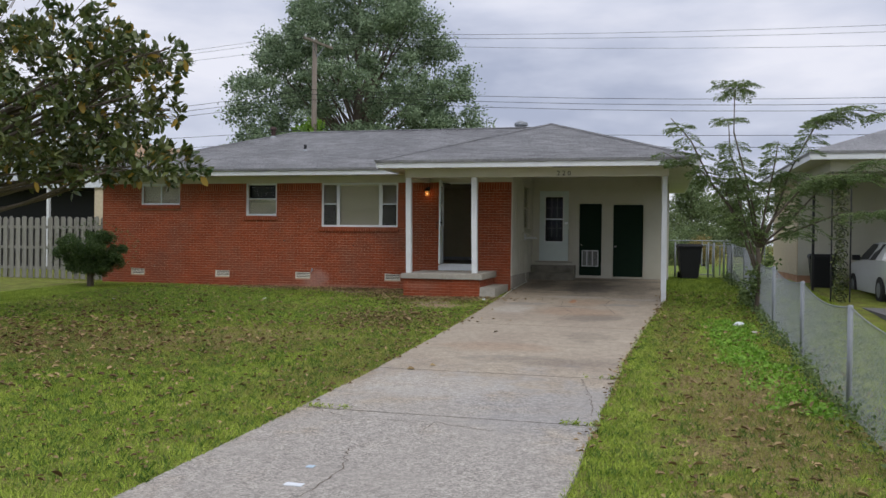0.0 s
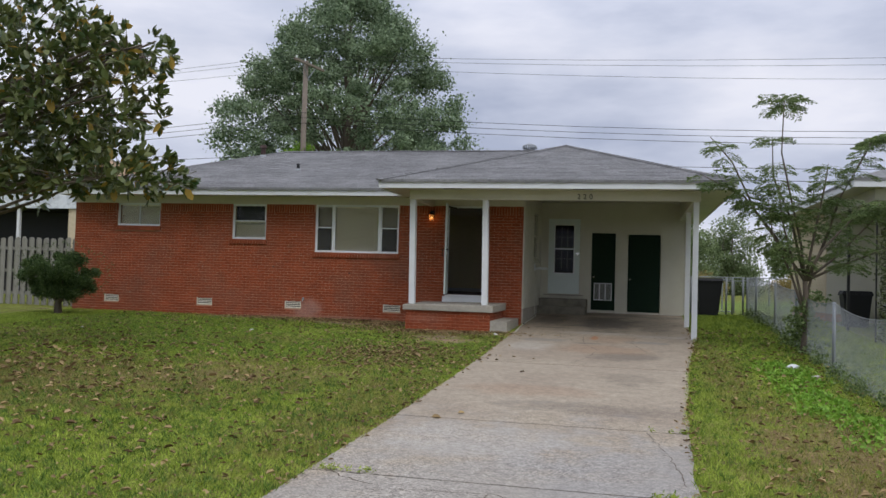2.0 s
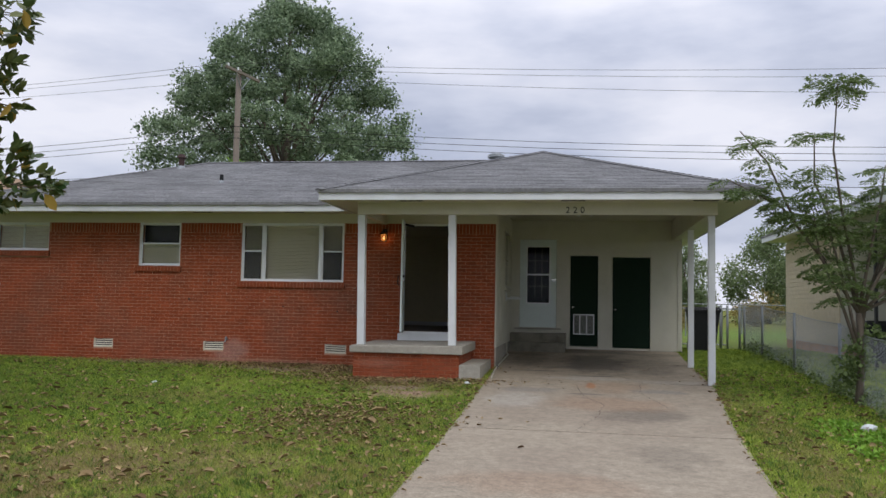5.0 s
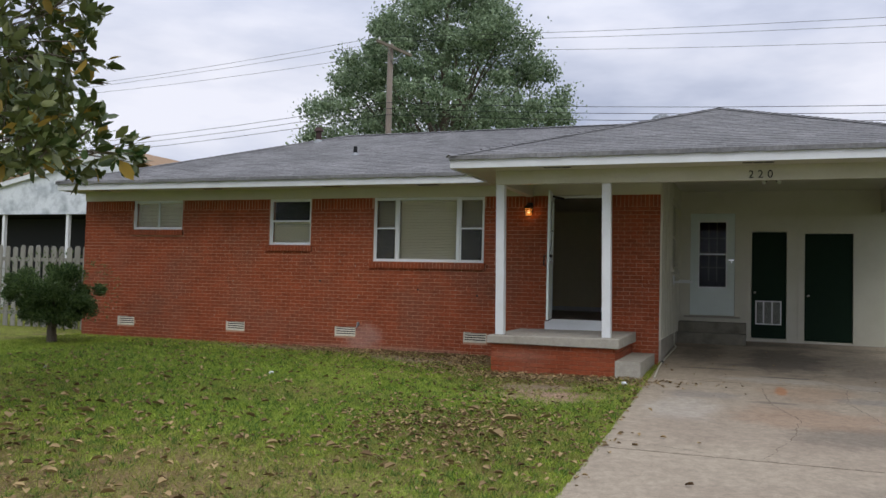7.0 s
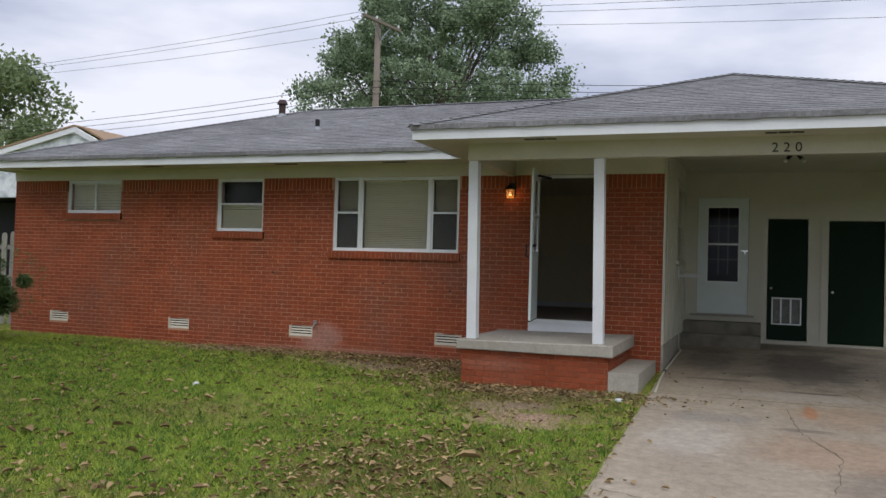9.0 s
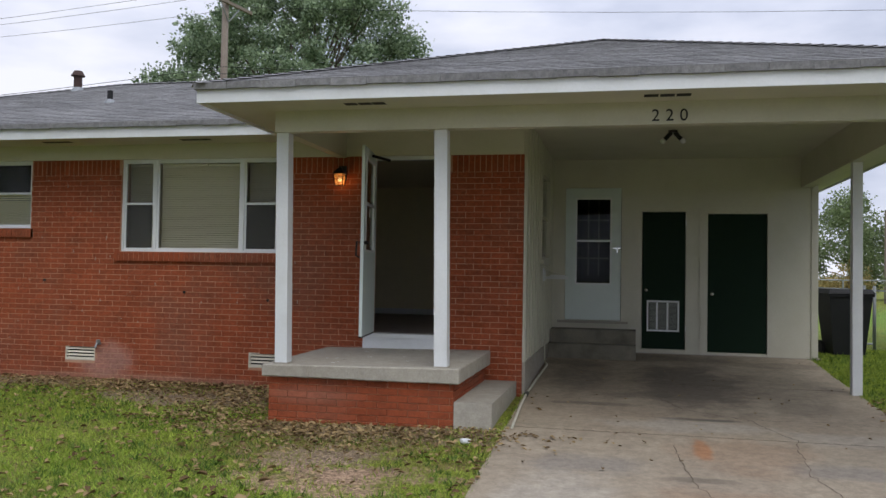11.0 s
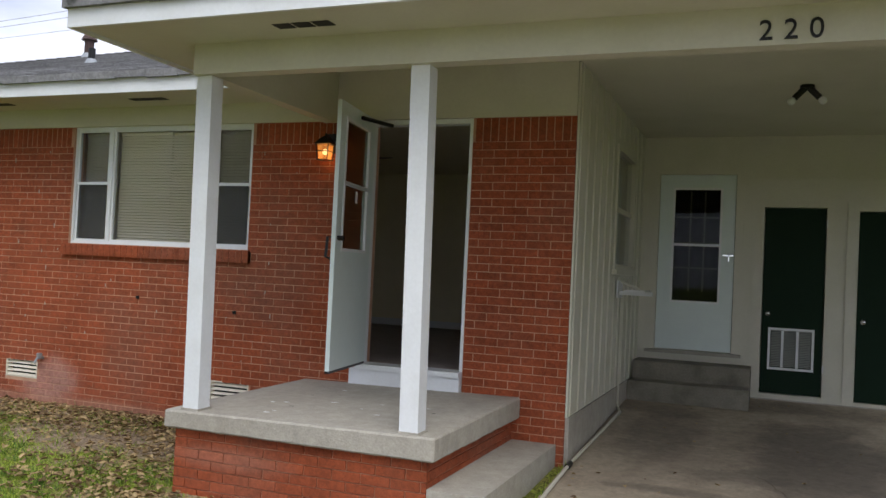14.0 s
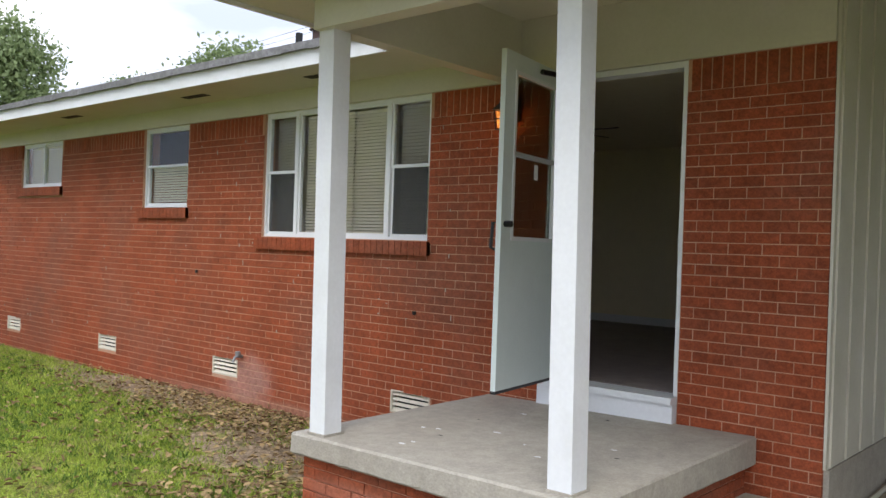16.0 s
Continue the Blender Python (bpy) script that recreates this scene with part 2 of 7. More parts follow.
M_METALW = mat("white_aluminium", (0.69, 0.72, 0.73), 0.4, var=0.04, bump=0.03)
M_CONC = mat("worn_concrete", (0.36, 0.338, 0.285), 0.85, var=0.18, scale=1.6, fine=70, bump=0.35, dirt=(0.22, 0.19, 0.15), dirt_amt=0.55, dirt_scale=0.8)
M_DRIVE = mat("driveway_concrete", (0.335, 0.283, 0.212), 0.85, spec=0.25, var=0.2, scale=5, fine=75, bump=0.45, dirt=(0.235, 0.185, 0.14), dirt_amt=0.6, dirt_scale=0.6)
M_SHINGLE = mat("grey_shingle", (0.212, 0.212, 0.214), 0.9, spec=0.2, var=0.22, scale=1.0, fine=160, bump=0.5, rnd=0.13, dirt=(0.12, 0.12, 0.125), dirt_amt=0.5, dirt_scale=0.7)
M_LAWN = mat("lawn_soil", (0.145, 0.17, 0.030), 0.95, spec=0.1, var=0.55, scale=2.5, fine=40, bump=0.8, dirt=(0.14, 0.11, 0.05), dirt_amt=0.7, dirt_scale=2.2)
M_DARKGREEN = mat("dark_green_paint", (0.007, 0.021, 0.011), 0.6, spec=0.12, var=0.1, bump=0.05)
M_DOORBLUE = mat("pale_blue_white_paint", (0.60, 0.68, 0.66), 0.4, var=0.04, bump=0.05)
M_BLACK = mat("black_metal", (0.02, 0.02, 0.02), 0.4, metal=0.6, var=0.1, bump=0.05)
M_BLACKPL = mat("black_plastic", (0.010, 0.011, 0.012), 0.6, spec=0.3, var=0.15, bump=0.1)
M_STEEL = mat("galvanised_steel", (0.26, 0.28, 0.29), 0.55, metal=0.5, var=0.15, scale=4, bump=0.1)
M_CHROME = mat("chrome", (0.7, 0.7, 0.7), 0.2, metal=1.0, var=0.02, bump=0)
M_WOODGREY = mat("weathered_fence_wood", (0.235, 0.23, 0.20), 0.9, var=0.25, scale=3, fine=50, bump=0.4, rnd=0.15, stretch=(6, 6, 0.7))
M_POLE = mat("utility_pole_wood", (0.185, 0.155, 0.125), 0.9, var=0.2, bump=0.3, stretch=(5, 5, 0.6))
M_BARK = mat("bark", (0.13, 0.105, 0.08), 0.95, var=0.3, scale=6, fine=30, bump=0.7, stretch=(2, 2, 0.6))
M_BLIND = mat("cream_blind", (0.86, 0.80, 0.66), 0.5, var=0.05, bump=0.02)
M_INWALL = mat("beige_room_wall", (0.74, 0.68, 0.50), 0.8, var=0.05, bump=0.05)
M_INFLOOR = mat("grey_room_floor", (0.30, 0.26, 0.24), 0.7, var=0.2, bump=0.05)
M_CREAMBR = mat("cream_brick", (0.55, 0.47, 0.33), 0.85, var=0.15, bump=0.3)
M_GLASS = glass_mat("window_glass")
M_DARKGLASS = glass_mat("dark_glass", (0.5, 0.53, 0.5))
M_SCREEN = screen_mat("screen_or_veil", 0.56)
M_SHADE = screen_mat("darkening_veil", 0.18)
M_GRILLE = mat("grey_louvre", (0.30, 0.31, 0.29), 0.6, var=0.1, bump=0)
M_RUST = mat("rusty_flue", (0.05, 0.027, 0.023), 0.8, var=0.3, bump=0.3)
M_CARPAINT = mat("white_car_paint", (0.68, 0.70, 0.72), 0.2, var=0.02, bump=0)
M_RUBBER = mat("rubber", (0.02, 0.02, 0.02), 0.8, var=0.1)
M_PEEL = mat("peeling_white_siding", (0.66, 0.70, 0.73), 0.7, var=0.1, dirt=(0.28, 0.32, 0.35), dirt_amt=1.0, dirt_scale=1.6)
M_TANROOF = mat("tan_roof", (0.30, 0.20, 0.12), 0.9, var=0.2, bump=0.3)
M_MAGN = leaf_mat("magnolia_leaves", (0.032, 0.068, 0.018), (0.165, 0.185, 0.06), 0.36, 0.15, spec=0.4)
M_TREE = leaf_mat("oak_leaves", (0.050, 0.095, 0.042), (0.38, 0.48, 0.30), 0.45, 0.4, 0.9)
M_SHRUB = leaf_mat("juniper_leaves", (0.018, 0.048, 0.014), (0.14, 0.205, 0.07), 0.6, 0.2, 2)
M_MIMOSA = leaf_mat("feathery_leaves", (0.07, 0.12, 0.035), (0.24, 0.31, 0.12), 0.5, 0.4, 2)
M_LIME = leaf_mat("vine_leaves", (0.09, 0.19, 0.02), (0.22, 0.36, 0.05), 0.5, 0.4, 1)
M_GRASS = leaf_mat("grass_blades", (0.09, 0.165, 0.014), (0.50, 0.60, 0.11), 0.75, 0.3, 1.8, 0.08)
M_DRYLEAF = leaf_mat("dry_leaves", (0.08, 0.045, 0.022), (0.46, 0.34, 0.17), 0.8, 0.1, 3, 0.15)


STRAW = (0.175, 0.125, 0.06)
LAWN_SPOTS = [(-9.2, 11.3, 3.8, 2.6, 0.85, STRAW), (-4.9, 15.2, 1.3, 1.7, 0.65, STRAW), (1.0, 9.0, 1.0, 3.6, 0.85, STRAW), (0.3, 15.0, 0.4, 5.0, 0.6, STRAW), (-6.2, 12.8, 2.0, 1.6, 0.5, STRAW), (-11.5, 15.5, 2.0, 1.2, 0.4, STRAW), (-4.1, 11.0, 0.7, 3.5, 0.6, STRAW), (-8.0, 16.6, 1.6, 0.8, 0.4, STRAW), (-5.1, 18.7, 1.5, 0.9, 0.7, STRAW)]
EARTH, SAND = (0.235, 0.175, 0.125), (0.27, 0.185, 0.125)
add_spots(M_LAWN, LAWN_SPOTS + [(12, 42, 14, 16, 0.85, (0.11, 0.19, 0.035)), (1.0, 25.0, 1.6, 9, 0.5, (0.09, 0.16, 0.025)), (-7.2, 20.7, 2.0, 0.9, 0.9, EARTH), (-10.2, 21.2, 3.4, 0.6, 0.9, EARTH), (-14, 21.2, 3.0, 0.4, 0.8, EARTH), (-5.0, 19.3, 1.7, 0.6, 0.85, EARTH), (-4.7, 17.7, 0.75, 0.5, 0.95, SAND), (-4.9, 18.4, 0.7, 0.4, 0.8, EARTH), (-4.6, 15.6, 0.5, 0.4, 0.4, EARTH)], 1.0, "XY", 4.0)
add_spots(M_GRASS, [(-7.2, 16.8, 4.6, 2.4, 0.55, (0.27, 0.40, 0.07)), (-5.0, 13.2, 1.4, 1.6, 0.4, (0.25, 0.38, 0.06)), (-12.5, 18.5, 3.5, 1.4, 0.4, (0.25, 0.36, 0.07))] + [(a, b, c, d, e * 0.9, (0.26, 0.19, 0.09)) for a, b, c, d, e, f in LAWN_SPOTS], 1.0, "XY", 4.0)
OIL, CLAY, PALE = (0.115, 0.098, 0.08), (0.29, 0.17, 0.10), (0.40, 0.38, 0.34)
GREYC = (0.31, 0.292, 0.262)
add_spots(M_DRIVE, [(-2.0, 5.0, 3.0, 6.2, 0.75, GREYC), (-0.8, 8.8, 1.2, 1.4, 0.5, (0.27, 0.262, 0.25)), (-1.7, 22.6, 0.75, 1.9, 0.75, OIL), (-3.1, 22.9, 0.45, 1.2, 0.5, OIL), (-0.6, 22.9, 0.7, 1.3, 0.35, OIL), (-1.62, 20.5, 0.26, 0.07, 0.9, (0.09, 0.08, 0.07)), (-1.5, 19.2, 0.6, 0.7, 0.35, CLAY), (-1.85, 19.3, 0.09, 0.42, 0.8, (0.36, 0.17, 0.08)), (-2.8, 18.6, 0.55, 0.35, 0.5, (0.20, 0.19, 0.18)), (-0.8, 18.8, 0.5, 0.3, 0.5, (0.20, 0.19, 0.18)), (-1.86, 20.5, 0.32, 0.09, 0.8, (0.10, 0.085, 0.07)),  (-1.2, 16.6, 0.7, 0.6, 0.55, OIL), (-1.95, 18.3, 0.28, 0.09, 0.6, OIL), (-2.9, 21.1, 0.55, 0.12, 0.6, OIL), (-2.4, 21.7, 0.5, 0.25, 0.5, OIL), (-0.6, 21.4, 0.5, 0.5, 0.4, OIL), (-3.2, 24.0, 0.5, 0.4, 0.5, OIL), (-0.4, 24.4, 0.8, 0.3, 0.4, OIL), (-3.0, 17.6, 0.5, 0.8, 0.35, PALE), (-2.6, 9.6, 1.1, 0.8, 0.4, PALE), (-1.4, 11.6, 1.4, 0.4, 0.35, OIL), 
                    (-1.9, 20.2, 0.9, 0.35, 0.4, PALE), (-2.2, 24.7, 1.6, 0.4, 0.5, OIL), (-1.6, 17.4, 1.0, 0.7, 0.4, CLAY), (-1.1, 14.0, 0.5, 0.7, 0.3, OIL), (-2.4, 12.6, 1.0, 0.5, 0.3, CLAY), (-0.4, 19.9, 0.8, 0.3, 0.3, PALE)], 0.45)
add_spots(M_BRICK, [(-9.15, 0.72, 0.5, 0.28, 0.38, (0.46, 0.33, 0.29)), (-5.6, 0.70, 0.5, 0.10, 0.18, (0.40, 0.26, 0.2)), (-8.8, 0.50, 2.4, 0.10, 0.4, (0.34, 0.22, 0.16))], 0.35, "XZ")

speckle(M_DRIVE, 12, 0.86, 1.14)
speckle(M_LAWN, 30, 0.5, 1.6)
speckle(M_BRICK, 30, 0.78, 1.22)
speckle(M_SHINGLE, 18, 0.78, 1.22)
speckle(M_CONC, 9, 0.90, 1.10)

pebbles(M_DRIVE, 62, 0.58, 1.45, (8.5, 14.0))
pebbles(M_LAWN, 45, 0.55, 1.5)

# ---- mesh helpers ----
def box(bm, x0, x1, y0, y1, z0, z1):
    v = [bm.verts.new(p) for p in ((x0, y0, z0), (x1, y0, z0), (x1, y1, z0), (x0, y1, z0), (x0, y0, z1), (x1, y0, z1), (x1, y1, z1), (x0, y1, z1))]
    for q in ((0, 3, 2, 1), (4, 5, 6, 7), (0, 1, 5, 4), (1, 2, 6, 5), (2, 3, 7, 6), (3, 0, 4, 7)):
        bm.faces.new([v[i] for i in q])
    return v


def tube(bm, pts, r, seg=6, r1=None, cap=True):
    """A round bar along a list of points, tapering from r to r1."""
    rings = []
    n = len(pts)
    for i, p in enumerate(pts):
        p = Vector(p)
        d = (Vector(pts[min(i + 1, n - 1)]) - Vector(pts[max(i - 1, 0)])).normalized()
        side = d.cross(Vector((0, 0, 1)) if abs(d.z) < 0.9 else Vector((1, 0, 0))).normalized()
        up = side.cross(d)
        rad = r if r1 is None else r + (r1 - r) * i / max(n - 1, 1)
        rings.append([bm.verts.new(p + side * rad * math.cos(a) + up * rad * math.sin(a)) for a in [2 * math.pi * k / seg for k in range(seg)]])
    for a, b in zip(rings, rings[1:]):
        for k in range(seg):
            bm.faces.new((a[k], a[(k + 1) % seg], b[(k + 1) % seg], b[k]))
    if cap:
        bm.faces.new(rings[0][::-1])
        bm.faces.new(rings[-1])


def origin_of(ob):
    v = Vector((0, 0, 0))
    while ob:
        v += ob.location
        ob = ob.parent
    return v


def part(name, bm, material, parent=None, label="", bevel=0.0, smooth=False):
    """One mesh object from a bmesh in world coordinates, under a thing or a part."""
    if bevel:
        bmesh.ops.bevel(bm, geom=[e for e in bm.edges if e.calc_face_angle(0) > 0.5], offset=bevel, segments=1, affect="EDGES")
    bmesh.ops.recalc_face_normals(bm, faces=bm.faces)
    me = bpy.data.meshes.new(name)
    if parent:
        bmesh.ops.translate(bm, verts=bm.verts, vec=-origin_of(parent))
    bm.to_mesh(me)
    bm.free()
    if material:
        me.materials.append(material)
    if smooth:
        for p in me.polygons:
            p.use_smooth = True
    ob = new(name, me)
    if parent:
        ob.parent = parent
    if label:
        ob["label"] = label
    return ob


def boxes(name, material, parent, items, label="", bevel=0.0):
    bm = bmesh.new()
    for b in items:
        box(bm, *b)
    return part(name, bm, material, parent, label, bevel)


def thing(name, at, label, category, group=""):
    e = new(name)
    e.location = at
    e.empty_display_size = 0.2
    return tagged(e, label, category, group)


def structure(name, material, items, label="", bevel=0.0):
    ob = boxes(name, material, None, items, label, bevel)
    return tagged(ob, kind="structure")


def pymesh(name, verts, faces, material, parent=None, kind="", label="", category=""):
    me = bpy.data.meshes.new(name)
    me.from_pydata(verts, [], faces)
    me.materials.append(material)
    ob = new(name, me)
    if parent:
        ob.parent = parent
        ob.location = -origin_of(parent)
    return tagged(ob, label, category, "", kind)


def cells(u0, u1, v0, v1, holes):
    """The rectangle less its holes, as rectangles."""
    us = sorted({u0, u1, *[min(max(h[i], u0), u1) for h in holes for i in (0, 1)]})
    out = []
    for a, b in zip(us, us[1:]):
        hs = sorted([(h[2], h[3]) for h in holes if h[0] < (a + b) / 2 < h[1]])
        z = v0
        for lo, hi in hs:
            if lo > z:
                out.append((a, b, z, lo))
            z = max(z, hi)
        if z < v1:
            out.append((a, b, z, v1))
    return out


# ---- ground ----
PROFILE = [(-400, -0.3), (-20, -0.15), (5, 0.0), (8, 0.04), (10.7, 0.10), (15.9, 0.29), (19.6, 0.46), (22.4, 0.58), (25.2, 0.74), (32, 0.7), (60, 0.6), (900, 0.6)]


def drive_z(y):
    return float(np.interp(y, [p[0] for p in PROFILE], [p[1] for p in PROFILE]))


def ground_z(x, y):
    """Height of the lawn: the drive's profile, a little flatter beside the house."""
    z = drive_z(y)
    k = min(max((-3.6 - x) / 2.0, 0), 1)
    return z * (1 - k) + min(z, 0.33 + max(0, min(y, 21.5) - 16) * 0.025) * k


DL = [(-400, -3.3), (0, -3.58), (5, -3.6), (14, -3.58), (19.5, -3.62), (21.3, -3.66), (30, -3.66)]
DR = [(-400, -0.6), (0, -0.7), (5.9, -0.6), (11.4, -0.45), (16, -0.15), (19.4, 0.16), (30, 0.24)]


def dl(y):
    return float(np.interp(y, [p[0] for p in DL], [p[1] for p in DL]))


def dr(y):
    return float(np.interp(y, [p[0] for p in DR], [p[1] for p in DR]))


xs = [-900, -300, -120, -60] + [x * 0.5 for x in range(-80, -8)] + [-3.8, -3.5, -3.0, -2, -1, -0.3, 0.1, 0.5] + [x * 0.5 for x in range(2, 41)] + [30, 60, 120, 300, 900]
ys = [-400, -100, -40, -20] + [y * 0.5 for y in range(-20, 81)] + [50, 60, 80, 120, 200, 400, 900]
gv, gf = [], []
for y in ys:
    for x in xs:
        gv.append((x, y, ground_z(x, y) - (0.06 if dl(y) + 0.15 < x < dr(y) - 0.15 and y < 25.6 else 0) + (0.015 * noise.noise((x * 0.7, y * 0.7, 0)) if abs(x) < 40 else 0)))
for j in range(len(ys) - 1):
    for i in range(len(xs) - 1):
        a = j * len(xs) + i
        gf.append((a, a + 1, a + 1 + len(xs), a + len(xs)))
ground = pymesh("ground", gv, gf, M_LAWN, kind="structure", label="patchy green lawn with bare brown earth", category="ground")

# concrete drive, cast in slabs that run on into the carport
JOINTS = [-12, -8, -4, 0, 4.0, 8.06, 10.55, 15.2, 19.75, 22.6, 25.25]
drive = new("pavement")
tagged(drive, "pinkish grey worn concrete driveway with cracks and joints", "driveway", "", "structure")
for a, b in zip(JOINTS, JOINTS[1:]):
    bm = bmesh.new()
    n = 8
    g = 0.010
    top = []
    for i in range(n + 1):
        y = a + g + (b - a - 2 * g) * i / n
        wob = 0.03 * noise.noise((y * 1.3, 3, 0)) if a < 19 else 0
        wob2 = 0.04 * noise.noise((y * 1.3, 9, 0)) if a < 19 else 0
        row = [bm.verts.new((dl(y) + wob, y, drive_z(y) - 0.1)), bm.verts.new((dl(y) + wob, y, drive_z(y) + 0.012))]
        row += [bm.verts.new((dr(y) + wob2, y, drive_z(y) + 0.012)), bm.verts.new((dr(y) + wob2, y, drive_z(y) - 0.1))]
        top.append(row)
    for p, q in zip(top, top[1:]):
        for k in range(3):
            bm.faces.new((p[k], p[k + 1], q[k + 1], q[k]))
    bm.faces.new(top[0])
    bm.faces.new(top[-1][::-1])
    part("slab", bm, M_DRIVE, drive, bevel=0.0)

# ---- house: shell ----
XL, XR, YF, YB = -15.93, -3.67, 21.45, 28.95
BT = 3.36
HOLES = [(-14.64, -13.37, 2.75, BT), (-11.27, -10.33, 2.435, BT), (-8.98, -6.78, 2.16, BT), (-5.56, -4.58, 1.03, BT)]
VENTS = [(x, x + 0.44, 0.72, 0.91) for x in (-14.95, -12.21, -9.74, -7.13)]
BY = YF + 0.007
wall_front = structure("wall_front", M_MORTAR, [(a, b, BY, BY + 0.22, c, d) for a, b, c, d in cells(XL + 0.012, XR - 0.022, 0.2, BT, HOLES + VENTS)])
tagged(wall_front, "red brick front wall with soldier course on top", "wall")
wall_back = structure("wall_back", M_CREAMBR, [(XL, 0.3, YB - 0.2, YB, 0.2, 3.55)])
wall_left = structure("wall_left", M_BRICK, [(XL + 0.01, XL + 0.22, BY + 0.22, YB - 0.2, 0.2, 3.55)])
frieze = structure("frieze", M_TRIM, [(XL, XR - 0.02, YF - 0.02, YF + 0.2, BT, 3.56), (-6.0, XR - 0.02, YF - 0.019, YF + 0.19, 3.56, 3.80)])

# roof: eaves, ridges and hips of the main roof and of the wing over porch and carport
S, E0 = 0.35, 3.70
WX0, WX1, WY0 = -6.56, 0.90, 18.93
MX0, MY0, MY1 = -16.04, 20.70, 29.70
HALF = (MY1 - MY0) / 2
WM = (WX0 + WX1) / 2
WH = (WX1 - WX0) / 2
RZ, PZ = E0 + S * HALF, E0 + S * WH
A_, B_ = (MX0 + HALF, MY0 + HALF, RZ), (WX1 - HALF, MY0 + HALF, RZ)
P_, Q_ = (WM, WY0 + WH, PZ), (WM, MY0 + WH, PZ)
FACES = {
    "wing_front": [(WX0, WY0, E0), (WX1, WY0, E0), P_],
    "wing_left": [(WX0, MY0, E0), (WX0, WY0, E0), P_, Q_],
    "right": [(WX1, WY0, E0), (WX1, MY1, E0), B_, Q_, P_],
    "front": [(MX0, MY0, E0), (WX0, MY0, E0), Q_, B_, A_],
    "left": [(MX0, MY1, E0), (MX0, MY0, E0), A_],
    "rear": [(WX1, MY1, E0), (MX0, MY1, E0), A_, B_],
}
bm = bmesh.new()
for pts in FACES.values():
    bm.faces.new([bm.verts.new(p) for p in pts])
bmesh.ops.remove_doubles(bm, verts=bm.verts, dist=0.001)
low = bmesh.ops.extrude_face_region(bm, geom=bm.faces[:])
bmesh.ops.translate(bm, verts=[v for v in low["geom"] if isinstance(v, bmesh.types.BMVert)], vec=(0, 0, -0.05))
roof = tagged(part("roof", bm, M_SHINGLE), "low hipped roof of grey asphalt shingles", "roof", "", "structure")

SOF = 3.55
for item in [
    (MX0 + 0.05, WX0, MY0 + 0.046, YF - 0.02, SOF, SOF + 0.02), (MX0 + 0.03, XL, YF, MY1 - 0.03, SOF, SOF + 0.02),
    (WX0 + 0.03, WX1 - 0.03, WY0 + 0.03, 19.56, SOF, SOF + 0.02), (WX0 + 0.03, -6.0, 19.56, YF - 0.02, SOF, SOF + 0.02),
    (0.23, WX1 - 0.03, 19.56, MY1 - 0.03, SOF, SOF + 0.02), (XL, 0.23, YB, MY1 - 0.03, SOF, SOF + 0.02)]:
    structure("soffit", M_TRIM, [item])
for item in [
    (WX0 + 0.02, WX1 - 0.02, WY0 + 0.015, WY0 + 0.04, 3.525, 3.66), (WX0 + 0.015, WX0 + 0.04, WY0 + 0.04, MY0 + 0.02, 3.525, 3.66),
    (MX0 + 0.02, WX0 + 0.04, MY0 + 0.02, MY0 + 0.045, 3.525, 3.66), (WX1 - 0.045, WX1 - 0.02, WY0 + 0.04, MY1 - 0.02, 3.525, 3.66),
    (MX0 + 0.02, MX0 + 0.045, MY0 + 0.045, MY1 - 0.02, 3.525, 3.66), (MX0 + 0.045, WX1 - 0.045, MY1 - 0.045, MY1 - 0.02, 3.525, 3.66)]:
    structure("fascia", M_WHITE, [item])
for item in [
    (-6.0, 0.23, 19.56, 19.68, 3.34, 3.80), (-6.0, -5.88, 19.68, YF - 0.02, 3.34, 3.80), (0.07, 0.23, 19.68, 25.2, 3.34, 3.80)]:
    structure("beam", M_TRIM, [item], bevel=0.004)
ceiling = structure("ceiling", M_TRIM, [(-5.88, XR, 19.68, YF - 0.02, 3.80, 3.82), (XR, 0.07, 19.68, 25.2, 3.80, 3.82)])

# carport walls
SW = (23.27, 24.50, 2.15, 3.42)
wall_side = structure("wall_side", M_TRIM, [(XR - 0.1, XR, a, b, c, d) for a, b, c, d in cells(YF + 0.24, 25.2, 0.92, 3.80, [SW])] + [(XR - 0.017, XR, YF + 0.006, YF + 0.24, 0.92, 3.80)])
foundation = structure("foundation", M_CONC, [(XR - 0.02, XR + 0.012, YF + 0.03, 25.2, 0.3, 0.918)])
bm = bmesh.new()
y = YF + 0.05
while y < 25.1:
    for a, b, c, d in cells(y, y + 0.035, 0.93, 3.79, [(SW[0] - 0.08, SW[1] + 0.08, SW[2] - 0.08, SW[3] + 0.08)]):
        box(bm, XR + 0.001, XR + 0.014, a, b, c, d)
    y += 0.305
part("batten", bm, M_TRIM, wall_side, bevel=0.003)
DH = [(-3.47, -2.59, 1.24, 3.35), (-2.27, -1.61, 0.82, 2.97), (-1.28, -0.41, 0.80, 2.94)]
wall_carport = structure("wall_carport", M_TRIM, [(a, b, 25.2, 25.3, c, d) for a, b, c, d in cells(XR, 0.31, 0.76, 3.80, DH)])
structure("foundation", M_CONC, [(XR, 0.36, 25.18, 25.4, 0.3, 0.758)])
structure("wall_store", M_TRIM, [(0.21, 0.31, 25.3, YB - 0.2, 0.5, 3.56)])

